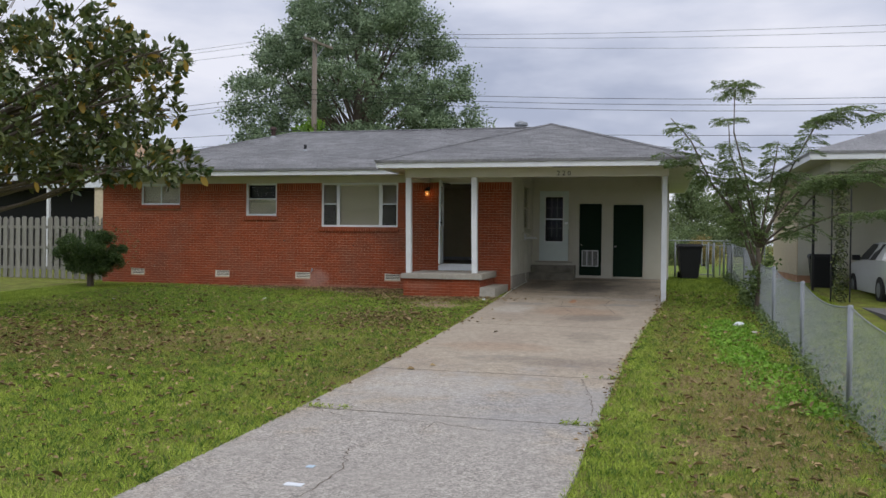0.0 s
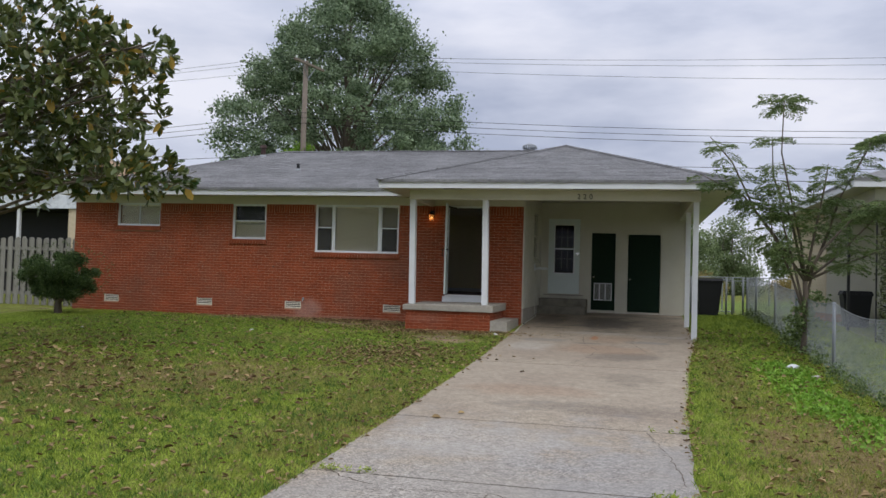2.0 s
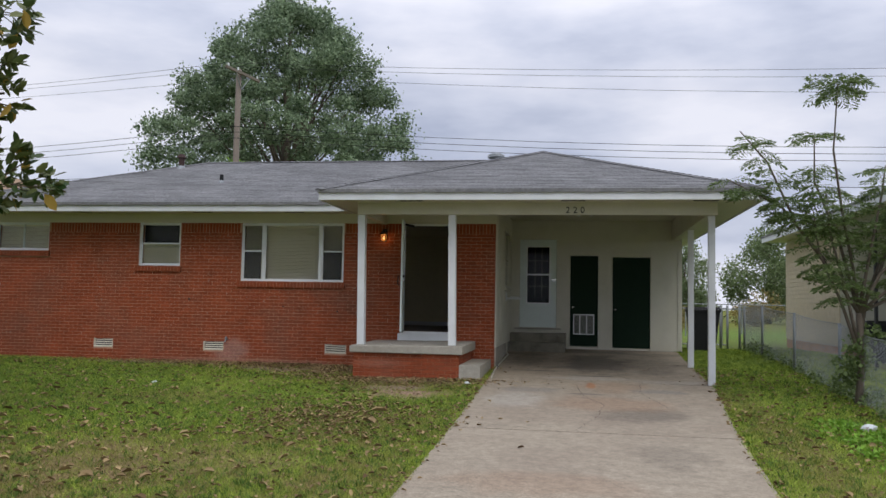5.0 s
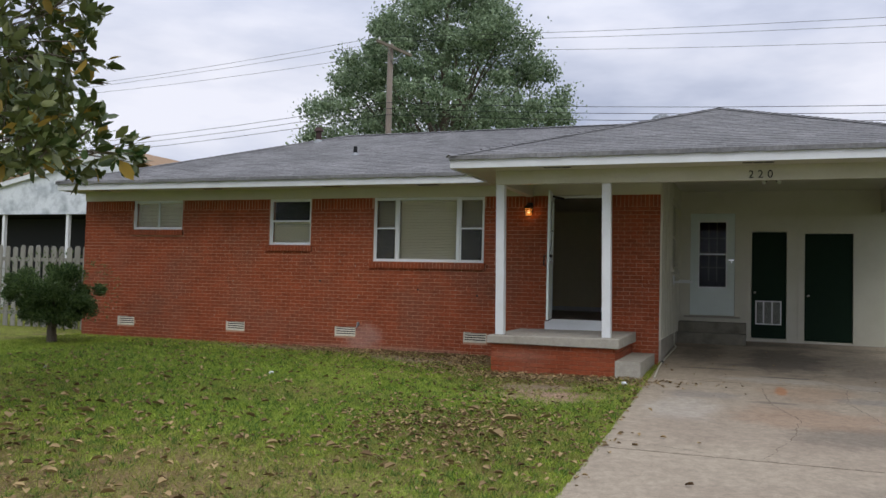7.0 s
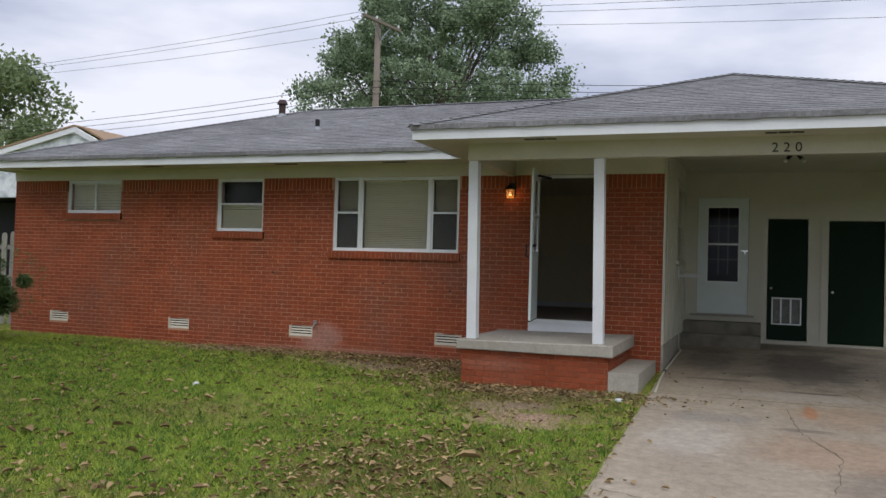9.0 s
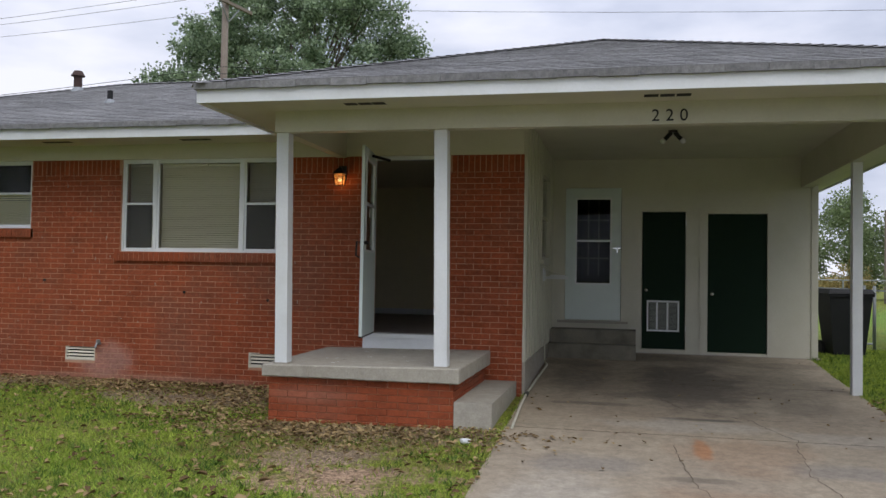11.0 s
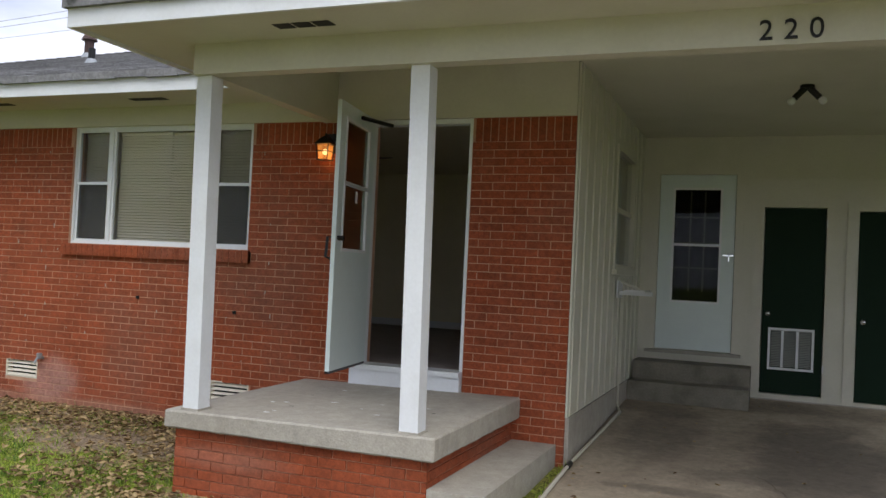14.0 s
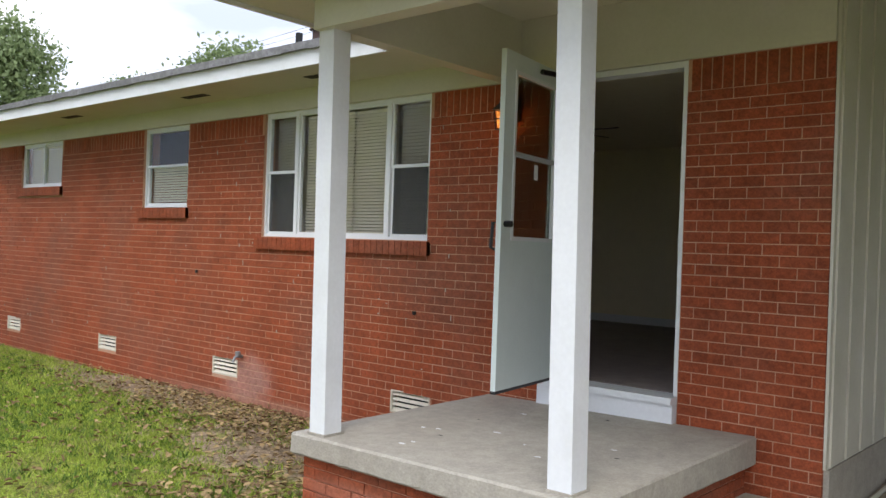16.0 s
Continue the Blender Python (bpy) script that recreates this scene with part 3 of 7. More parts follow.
# rooms behind the openings
room_floor = structure("floor", M_INFLOOR, [(XL + 0.2, XR - 0.12, YF + 0.23, YB - 0.22, 1.10, 1.195)])
room_ceiling = structure("ceiling", M_INWALL, [(XL + 0.2, XR - 0.12, YF + 0.23, YB - 0.22, 3.50, 3.54)])
room_walls = structure("wall_inner", M_INWALL, [(XL + 0.2, XR - 0.12, 26.4, 26.5, 1.2, 3.5), (-9.1, -9.0, YF + 0.3, 26.4, 1.2, 3.5), (XR - 0.2, XR - 0.12, YF + 0.3, 23.2, 1.2, 3.5)])
structure("baseboard", M_WHITE, [(-9.0, XR - 0.2, 26.38, 26.398, 1.2, 1.3)])
structure("wall_store_inner", M_TRIM, [(XR, 0.2, 26.4, 26.5, 0.5, 3.8), (XR, 0.2, 25.32, 26.4, 3.60, 3.64)])

boxes("trim_board", M_TRIM, wall_carport, [(0.215, 0.312, 25.182, 25.199, 0.78, 3.34)], bevel=0.003)
boxes("trim_strip", M_TRIM, wall_carport, [(-2.35, 0.07, 25.19, 25.199, 3.30, 3.335)], bevel=0.002)
# ---- porch ----
rng0 = random.Random(3)
M_MOSS = mat("dark_moss", (0.07, 0.065, 0.05), 0.95, var=0.2)
PX0, PX1, PY0 = -6.09, -4.06, 19.56
porch = thing("porch", (-5.1, 20.5, 0.42), "raised concrete porch slab on a red brick base", "porch")
bm = bmesh.new()
box(bm, PX0, PX1, PY0, YF - 0.001, 0.875, 0.985)
bmesh.ops.bevel(bm, geom=bm.edges[:], offset=0.012, segments=1, affect="EDGES")
bmesh.ops.subdivide_edges(bm, edges=[e for e in bm.edges if e.calc_length() > 0.5], cuts=44, use_grid_fill=True)
for v in bm.verts:
    if v.co.z > 0.93:
        v.co.z += 0.013 + 0.030 * (v.co.x - PX0) / (PX1 - PX0) + 0.020 * (v.co.y - PY0) / (YF - PY0)
    if v.co.y < YF - 0.05:
        q = v.co * 9
        k = noise.noise(q) * 0.003 + max(0, noise.noise(v.co * 23) - 0.3) * 0.018
        v.co.z -= k * (1 if v.co.z > 0.93 else -1) * (1 if v.co.y < PY0 + 0.03 or v.co.x > PX1 - 0.03 else 0.15)
        if v.co.y < PY0 + 0.03:
            v.co.y += k
        if v.co.x > PX1 - 0.03:
            v.co.x -= k
part("slab", bm, M_CONC, porch, "chipped grey concrete slab")
boxes("base", M_MORTAR, porch, [(PX0 + 0.062, PX1 - 0.072, PY0 + 0.072, YF, 0.25, 0.873)])
boxes("side_step", M_CONC, porch, [(PX1 - 0.060, -3.75, 19.62, YF - 0.002, 0.3, 0.70)], "worn concrete step", 0.012)

for x, y, z in ((-5.903, 19.67, 1.003), (-4.255, 19.67, 1.026), (0.15, 19.74, drive_z(19.74)), (0.15, 22.4, drive_z(22.4))):
    post = thing("porch_post", (x, y, z), "square white painted wooden post holding up the roof beam", "post", "posts of the porch and carport")
    w = 0.064 if x < -1 else 0.055
    bm = bmesh.new()
    for q in box(bm, x - w, x + w, y - w, y + w, z + 0.012, 3.34)[4:]:
        q.co.x -= 0.035 if x < -1 else 0.0
    part("shaft", bm, M_WHITE, post, bevel=0.006)
    boxes("foot", M_CONC, post, [(x - w - 0.01, x + w + 0.01, y - w - 0.01, y + w + 0.01, z + 0.0, z + 0.012)])

for i in range(16):
    q = (rng0.uniform(PX0 + 0.15, PX1 - 0.15), rng0.uniform(PY0 + 0.2, YF - 0.1))
    bm = bmesh.new()
    bmesh.ops.create_circle(bm, cap_ends=True, segments=9, radius=rng0.uniform(0.005, 0.015))
    for v in bm.verts:
        v.co *= rng0.uniform(0.6, 1.3)
        v.co.x *= 1.6
    bmesh.ops.translate(bm, verts=bm.verts, vec=(q[0], q[1], 0.985 + 0.0155 + 0.030 * (q[0] - PX0) / (PX1 - PX0) + 0.020 * (q[1] - PY0) / (YF - PY0)))
    part("paint_splash", bm, M_WHITE if i % 4 else M_MOSS, porch, "dried paint splash on the slab" if i % 4 else "dark stain on the slab")

M_MOSSY = mat("mossy_concrete", (0.21, 0.195, 0.155), 0.9, var=0.25, scale=3, fine=60, bump=0.5, dirt=(0.09, 0.085, 0.06), dirt_amt=0.8, dirt_scale=2.5)
# rear steps to the kitchen door
steps = thing("back_steps", (-3.0, 24.9, 0.7), "two mossy concrete steps up to the side door", "steps")
boxes("step", M_MOSSY, steps, [(XR + 0.02, -2.36, 24.72, 25.19, 0.6, 1.12)], bevel=0.015)
boxes("step", M_MOSSY, steps, [(XR + 0.02, -2.36, 24.40, 24.72, 0.6, 0.92)], bevel=0.015)
M_VENT = mat("vent_paint", (0.62, 0.58, 0.47), 0.6, var=0.1)


# ---- windows ----
def frame_rect(bm, x0, x1, z0, z1, w, y0, y1):
    box(bm, x0, x1, y0, y1, z1 - w, z1)
    box(bm, x0, x1, y0, y1, z0, z0 + w)
    box(bm, x0, x0 + w, y0, y1, z0 + w, z1 - w)
    box(bm, x1 - w, x1, y0, y1, z0 + w, z1 - w)


def blind(parent, x0, x1, y, z0, z1, label):
    """Level slats on a head rail, hung inside the pane."""
    b = boxes("head_rail", M_BLIND, parent, [(x0, x1, y - 0.012, y + 0.02, z1 - 0.03, z1)], label)
    vs, fs = [], []
    z = z1 - 0.045
    while z > z0 + 0.01:
        k = len(vs)
        vs += [(x0, y - 0.012, z + 0.010), (x1, y - 0.012, z + 0.010), (x1, y + 0.008, z - 0.011), (x0, y + 0.008, z - 0.011)]
        fs.append((k, k + 1, k + 2, k + 3))
        z -= 0.029
    pymesh("slat", vs, fs, M_BLIND, parent, "", label)


def sash(parent, x0, x1, z0, z1, y, name="sash", w=0.024, pane="pane", m=M_GLASS):
    bm = bmesh.new()
    frame_rect(bm, x0, x1, z0, z1, w, y, y + 0.03)
    s = part(name, bm, M_METALW, parent, bevel=0.003)
    g = boxes(pane, m, s, [(x0 + w, x1 - w, y + 0.012, y + 0.016, z0 + w, z1 - w)])
    g.visible_shadow = False
    return s


def sill(parent, x0, x1, z):
    """A rowlock sill: bricks on edge, each its own piece."""
    boxes("sill_bed", M_MORTAR, parent, [(x0 + 0.004, x1 - 0.004, YF - 0.03, YF + 0.1, z - 0.118, z - 0.016)])
    n = round((x1 - x0) / 0.072)
    for i in range(n):
        a = x0 + (x1 - x0) * i / n
        b = boxes("sill_brick", M_BRICK, parent, [(a + 0.004, a + (x1 - x0) / n - 0.004, YF - 0.038, YF + 0.1, z - 0.125, z - 0.010)], bevel=0.004)
        b.rotation_euler = (0, 0, 0)


def window(name, x0, x1, z0, z1, label, kind):
    w = thing(name, ((x0 + x1) / 2, YF, z0), label, "window")
    bm = bmesh.new()
    frame_rect(bm, x0, x1, z0, z1, 0.026, YF + 0.035, YF + 0.10)
    part("window_frame", bm, M_METALW, w, bevel=0.004)
    zm = z0 + (z1 - z0) * 0.52
    if kind == "double":
        sash(w, x0 + 0.026, x1 - 0.026, zm - 0.015, z1 - 0.026, YF + 0.045)
        sash(w, x0 + 0.026, x1 - 0.026, z0 + 0.026, zm + 0.015, YF + 0.06)
        blind(w, x0 + 0.05, x1 - 0.05, YF + 0.12, z0 + 0.04, zm, "half-drawn white blind")
        # no real hanging: an added black panel gives the dim room behind the glass
        boxes("dim_room_panel", M_BLACKPL, w, [(x0 + 0.03, x1 - 0.03, YF + 0.19, YF + 0.20, zm - 0.1, z1 - 0.03)], "dark panel added for the dim room behind the upper sash")
    if kind == "slider":
        xm = (x0 + x1) / 2
        sash(w, x0 + 0.026, xm + 0.015, z0 + 0.026, z1 - 0.026, YF + 0.045)
        sash(w, xm - 0.015, x1 - 0.026, z0 + 0.026, z1 - 0.026, YF + 0.06)
        blind(w, x0 + 0.04, x1 - 0.04, YF + 0.14, z0 + 0.04, z1 - 0.04, "closed cream blind")
    if kind == "picture":
        a, b = x0 + 0.50, x1 - 0.52
        for p, q in ((x0 + 0.026, a - 0.045), (b + 0.045, x1 - 0.026)):
            sash(w, p, q, zm - 0.015, z1 - 0.026, YF + 0.045)
            sash(w, p, q, z0 + 0.026, zm + 0.015, YF + 0.06)
            boxes("screen_or_veil", M_SCREEN, w, [(p + 0.03, q - 0.03, YF + 0.052, YF + 0.054, z0 + 0.05, zm - 0.01)], "dark insect screen").visible_shadow = False
            # upper sash has no mesh; this added veil only dims the blind behind
            boxes("screen_or_veil", M_SHADE, w, [(p + 0.03, q - 0.03, YF + 0.098, YF + 0.100, zm + 0.01, z1 - 0.05)], "thin grey veil added to darken the upper sash").visible_shadow = False
            blind(w, p + 0.02, q - 0.02, YF + 0.15, z0 + 0.05, z1 - 0.05, "closed cream blind")
        boxes("mullion", M_METALW, w, [(a - 0.045, a, YF + 0.03, YF + 0.1, z0 + 0.026, z1 - 0.026)], bevel=0.004)
        boxes("mullion", M_METALW, w, [(b, b + 0.045, YF + 0.03, YF + 0.1, z0 + 0.026, z1 - 0.026)], bevel=0.004)
        sash(w, a, b, z0 + 0.026, z1 - 0.026, YF + 0.045)
        m = a + (b - a) * 0.55
        blind(w, a + 0.02, m + 0.02, YF + 0.13, z0 + 0.05, z1 - 0.05, "closed cream blind")
        blind(w, m, b - 0.02, YF + 0.16, z0 + 0.05, z1 - 0.05, "closed cream blind")
    sill(w, x0 - 0.06, x1 + 0.04, z0 + 0.002)
    boxes("reveal", M_TRIM, w, [(x0 + 0.001, x1 - 0.001, YF + 0.10, YF + 0.23, z0 + 0.001, z0 + 0.02)])
    return w


window("window_1", -14.64, -13.37, 2.755, BT, "small sliding window with white frame and cream blinds", "slider")
window("window_2", -11.27, -10.33, 2.455, BT, "white double-hung window with half-drawn blind", "double")
window("window_3", -8.98, -6.78, 2.16, BT, "wide picture window with narrow sashes and closed blinds", "picture")

# side window of the carport wall
w4 = thing("window_4", (XR, 23.9, 2.15), "cream-painted double-hung window in the carport wall", "window")
a, b, c, d = SW
xf = XR + 0.018
boxes("window_frame", M_TRIM, w4, [(XR - 0.08, xf, a, a + 0.05, c, d), (XR - 0.08, xf, b - 0.05, b, c, d), (XR - 0.08, xf, a + 0.05, b - 0.05, d - 0.05, d), (XR - 0.08, xf, a + 0.05, b - 0.05, c, c + 0.05)], bevel=0.004)
boxes("sash_rail", M_TRIM, w4, [(XR - 0.05, XR - 0.015, a + 0.05, b - 0.05, c + 0.60, c + 0.65)])
boxes("window_sill", M_TRIM, w4, [(XR + 0.001, XR + 0.05, a - 0.06, b + 0.06, c - 0.05, c - 0.002)], bevel=0.004)
for lo, hi in ((c + 0.05, c + 0.60), (c + 0.65, d - 0.05)):
    g = boxes("pane", M_GLASS, w4, [(XR - 0.035, XR - 0.031, a + 0.05, b - 0.05, lo, hi)])
    g.visible_shadow = False
vs, fs = [], []
z = d - 0.06
while z > c + 0.06:
    k = len(vs)
    vs += [(XR - 0.075, a + 0.05, z + 0.012), (XR - 0.075, b - 0.05, z + 0.012), (XR - 0.09, b - 0.05, z - 0.012), (XR - 0.09, a + 0.05, z - 0.012)]
    fs.append((k, k + 1, k + 2, k + 3))
    z -= 0.024
pymesh("blind", vs, fs, mat("old_blind", (0.30, 0.29, 0.20), 0.6, var=0.1, bump=0), w4, "", "closed cream blind")

# shelf bracket under that window, with the conduit that runs down from it
sh = thing("wall_bracket", (XR, 23.6, 1.93), "small white folding shelf bracket under the window", "shelf bracket")
boxes("plate", M_WHITE, sh, [(XR + 0.016, XR + 0.03, 23.45, 23.75, 1.86, 2.04)], bevel=0.003)
boxes("arm", M_WHITE, sh, [(XR + 0.03, XR + 0.36, 23.55, 23.62, 1.89, 1.93)], bevel=0.003)
boxes("rail", M_WHITE, sh, [(XR + 0.14, XR + 0.34, 23.15, 23.62, 1.931, 1.950)], bevel=0.003)
bm = bmesh.new()
tube(bm, [(XR + 0.03, 23.6, 2.03), (XR + 0.30, 23.6, 1.935)], 0.012, 5)
part("strut", bm, M_TRIM, sh)
co = thing("conduit", (XR + 0.03, 23.72, 0.6), "thin white conduit down the carport wall", "conduit")
bm = bmesh.new()
tube(bm, [(XR + 0.03, 23.72, 1.86), (XR + 0.03, 23.72, 0.72)], 0.010, 6)
part("pipe", bm, M_TRIM, co)
pp = thing("plastic_pipe", (XR + 0.1, 21.6, 0.5), "thin white plastic pipe lying along the carport edge", "pipe")
bm = bmesh.new()
tube(bm, [(XR + 0.03, 23.72, 0.72), (XR + 0.08, 23.6, drive_z(23.6) + 0.03), (XR + 0.06, 22.5, drive_z(22.5) + 0.035), (XR + 0.05, 21.4, drive_z(21.4) + 0.035), (XR + 0.07, 20.6, drive_z(20.6) + 0.035), (XR + 0.12, 19.6, drive_z(19.6) + 0.035)], 0.014, 8)
part("pipe", bm, M_TRIM, pp)
bm = bmesh.new()
tube(bm, [(XR + 0.053, 21.30, drive_z(21.3) + 0.035), (XR + 0.05, 21.42, drive_z(21.4) + 0.035)], 0.024, 8)
part("coupling", bm, M_BLACK, pp)


# ---- doors ----
def knob(parent, x, y, z, m=M_CHROME):
    bm = bmesh.new()
    tube(bm, [(x, y, z), (x, y - 0.012, z)], 0.03, 12)
    tube(bm, [(x, y - 0.012, z), (x, y - 0.035, z)], 0.012, 8)
    bmesh.ops.create_uvsphere(bm, u_segments=12, v_segments=8, radius=0.028, matrix=Matrix.Translation((x, y - 0.055, z)))
    return part("door_knob", bm, m, parent, "round chrome knob", smooth=True)


def casing(name, x0, x1, z0, z1, y, w, top=0.09):
    c = boxes(name, M_TRIM, None, [(x0 - w, x0 - 0.002, y - 0.018, y - 0.001, z0, z1 + top), (x1 + 0.002, x1 + w, y - 0.018, y - 0.001, z0, z1 + top), (x0 - 0.002, x1 + 0.002, y - 0.018, y - 0.001, z1 + 0.002, z1 + top)], "", 0.003)
    return tagged(c, kind="structure")


BW = 25.2
# kitchen storm door
casing("trim", -3.47, -2.59, 1.24, 3.35, BW, 0.09)
d0 = thing("door_2", (-3.03, BW, 1.24), "pale storm door with a long glass pane, closed", "door")
bm = bmesh.new()
for q in cells(-3.465, -2.595, 1.25, 3.345, [(-3.29, -2.76, 1.83, 3.17)]):
    box(bm, q[0], q[1], BW + 0.0, BW + 0.03, q[2], q[3])
part("leaf", bm, M_DOORBLUE, d0)
bm = bmesh.new()
frame_rect(bm, -3.31, -2.74, 1.81, 3.19, 0.025, BW - 0.008, BW - 0.001)
box(bm, -3.285, -2.765, BW - 0.006, BW + 0.02, 2.49, 2.52)
part("pane_frame", bm, M_METALW, d0)
g = boxes("pane", M_DARKGLASS, d0, [(-3.29, -2.76, BW + 0.01, BW + 0.014, 1.83, 3.17)])
g.visible_shadow = False
bm = bmesh.new()
for q in cells(-3.465, -2.595, 1.25, 3.345, [(-3.27, -2.78, 1.95, 3.15)]):
    box(bm, q[0], q[1], BW + 0.055, BW + 0.09, q[2], q[3])
part("inner_door", bm, M_DARKGREEN, d0, "dark inner door with small panes")
bm = bmesh.new()
for i in (1, 2):
    box(bm, -3.27 + i * 0.163 - 0.01, -3.27 + i * 0.163 + 0.01, BW + 0.06, BW + 0.085, 1.95, 3.15)
for z in (2.23, 2.53, 2.84):
    box(bm, -3.27, -2.78, BW + 0.061, BW + 0.084, z - 0.01, z + 0.01)
part("muntin", bm, M_VENT, d0, "cream glazing bars")
boxes("latch", M_CHROME, d0, [(-2.72, -2.60, BW - 0.05, BW - 0.035, 2.38, 2.40), (-2.66, -2.645, BW - 0.05, BW - 0.001, 2.32, 2.40)], "lever latch", 0.003)
# a dark sheet paints the gloom of the room behind this pane
boxes("dark_room_sheet", M_DARKGREEN, d0, [(-3.5, -2.56, BW + 0.25, BW + 0.26, 1.25, 3.35)], "dark sheet standing in for the unlit room behind the glass")
boxes("threshold", M_CONC, d0, [(-3.58, -2.48, BW - 0.07, BW - 0.002, 1.20, 1.235)], bevel=0.004)

# store doors
casing("trim", -2.27, -1.61, 0.82, 2.97, BW, 0.12)
casing("trim", -1.28, -0.41, 0.80, 2.94, BW, 0.12)
d1 = thing("door_3", (-1.94, BW, 0.82), "narrow dark green closet door with a white vent grille, closed", "door")
boxes("leaf", M_DARKGREEN, d1, [(-2.262, -1.618, BW + 0.012, BW + 0.05, 0.83, 2.962)], bevel=0.003)
knob(d1, -2.20, BW + 0.012, 1.74)
bm = bmesh.new()
frame_rect(bm, -2.19, -1.70, 1.10, 1.58, 0.026, BW - 0.006, BW + 0.011)
for x in (-2.035, -1.875):
    box(bm, x - 0.014, x + 0.014, BW - 0.005, BW + 0.010, 1.13, 1.55)
gr = part("vent_grille", bm, M_WHITE, d1, "white metal vent grille")
z = 1.14
while z < 1.545:
    bm = bmesh.new()
    v = [bm.verts.new(p) for p in ((-2.155, BW - 0.002, z), (-1.735, BW - 0.002, z), (-1.735, BW + 0.008, z + 0.012), (-2.155, BW + 0.008, z + 0.012))]
    bm.faces.new(v)
    part("louvre", bm, M_GRILLE, gr)
    z += 0.019
for z in (1.1, 2.75):
    boxes("hinge", M_WHITE, d1, [(-1.615, -1.60, BW - 0.022, BW + 0.0, z, z + 0.09)])
d2 = thing("door_4", (-0.85, BW, 0.80), "plain dark green store door, closed", "door")
boxes("leaf", M_DARKGREEN, d2, [(-1.272, -0.418, BW + 0.012, BW + 0.05, 0.81, 2.932)], bevel=0.003)
knob(d2, -1.21, BW + 0.012, 1.70)

# front door opening: frame, threshold, storm door standing open
fd = thing("door_frame", (-5.07, YF, 1.03), "white metal frame of the front doorway", "door frame")
boxes("jamb", M_METALW, fd, [(-5.559, -5.532, YF + 0.005, YF + 0.12, 1.21, 3.355), (-4.608, -4.581, YF + 0.005, YF + 0.12, 1.21, 3.355), (-5.532, -4.608, YF + 0.005, YF + 0.12, 3.315, 3.355)], bevel=0.004)
boxes("riser", M_WHITE, fd, [(-5.62, -4.585, YF - 0.05, YF + 0.12, 1.005, 1.16)], "white painted threshold board", 0.006)
boxes("sill_plate", M_METALW, fd, [(-5.56, -4.585, YF - 0.075, YF + 0.14, 1.162, 1.205)], bevel=0.004)

sd = thing("storm_door", (-5.50, YF, 1.22), "pale storm door with two panes standing wide open", "door")
DX0, DX1 = -5.49, -5.455
DY0, DY1 = 20.56, YF - 0.015
bm = bmesh.new()
for q in cells(DY0, DY1, 1.225, 3.36, [(DY0 + 0.15, DY1 - 0.14, 2.18, 3.24)]):
    box(bm, DX0, DX1, q[0], q[1], q[2], q[3])
part("leaf", bm, M_DOORBLUE, sd)
for lo, hi in ((2.18, 2.72), (2.72, 3.24)):
    bm = bmesh.new()
    y0, y1, w = DY0 + 0.13, DY1 - 0.12, 0.025
    box(bm, DX0 - 0.006, DX1 + 0.006, y0, y1, lo - 0.012, lo + 0.014)
    box(bm, DX0 - 0.006, DX1 + 0.006, y0, y1, hi - 0.014, hi + 0.010)
    box(bm, DX0 - 0.006, DX1 + 0.006, y0, y0 + w, lo + 0.014, hi - 0.014)
    box(bm, DX0 - 0.006, DX1 + 0.006, y1 - w, y1, lo + 0.014, hi - 0.014)
    s = part("pane_frame", bm, M_METALW, sd)
    g = boxes("pane", M_DARKGLASS, s, [(DX0 + 0.014, DX0 + 0.018, y0 + w, y1 - w, lo + 0.01, hi - 0.01)])
    g.visible_shadow = False
boxes("sticker", M_WHITE, sd, [(DX1 - 0.012, DX1 - 0.010, 21.02, 21.07, 2.58, 2.68)], "small white label on the glass")
bm = bmesh.new()
tube(bm, [(DX1, DY0 + 0.05, 2.27), (DX1 + 0.05, DY0 + 0.05, 2.27)], 0.02, 8)
tube(bm, [(DX0, DY0 + 0.05, 2.27), (DX0 - 0.05, DY0 + 0.05, 2.28), (DX0 - 0.055, DY0 + 0.04, 2.12), (DX0 - 0.01, DY0 + 0.05, 2.10)], 0.012, 6)
part("door_handle", bm, M_BLACK, sd, "black latch and pull handle")
bm = bmesh.new()
tube(bm, [(DX1 + 0.02, 21.02, 3.30), (DX1 + 0.16, 21.42, 3.305)], 0.018, 8)
part("closer", bm, M_BLACK, sd, "black pneumatic closer")
boxes("bottom_sweep", M_BLACK, sd, [(DX0, DX1, DY0, DY1, 1.205, 1.224)])
sd.location.x -= 0.045
sd.rotation_euler = (0, 0, radians(8.6))

# inside the front room: fan and inner door
fan = thing("ceiling_fan", (-7.15, 24.0, 3.1), "dark wooden ceiling fan hung from the room ceiling", "ceiling fan")
bm = bmesh.new()
tube(bm, [(-7.15, 24.0, 3.499), (-7.15, 24.0, 3.44)], 0.015, 8)
part("rod", bm, M_BLACK, fan)
bm = bmesh.new()
tube(bm, [(-7.15, 24.0, 3.44), (-7.15, 24.0, 3.32)], 0.10, 14, 0.07)
part("motor", bm, M_BLACK, fan, smooth=False)
for k in range(5):
    bm = bmesh.new()
    box(bm, 0.1, 0.6, -0.06, 0.06, -0.004, 0.004)
    bmesh.ops.rotate(bm, verts=bm.verts, cent=(0, 0, 0), matrix=Matrix.Rotation(radians(12), 3, "X"))
    bmesh.ops.rotate(bm, verts=bm.verts, cent=(0, 0, 0), matrix=Matrix.Rotation(k * 2 * math.pi / 5 + 0.05, 3, "Z"))
    bmesh.ops.translate(bm, verts=bm.verts, vec=(-7.15, 24.0, 3.40))
    part("blade", bm, M_POLE, fan)

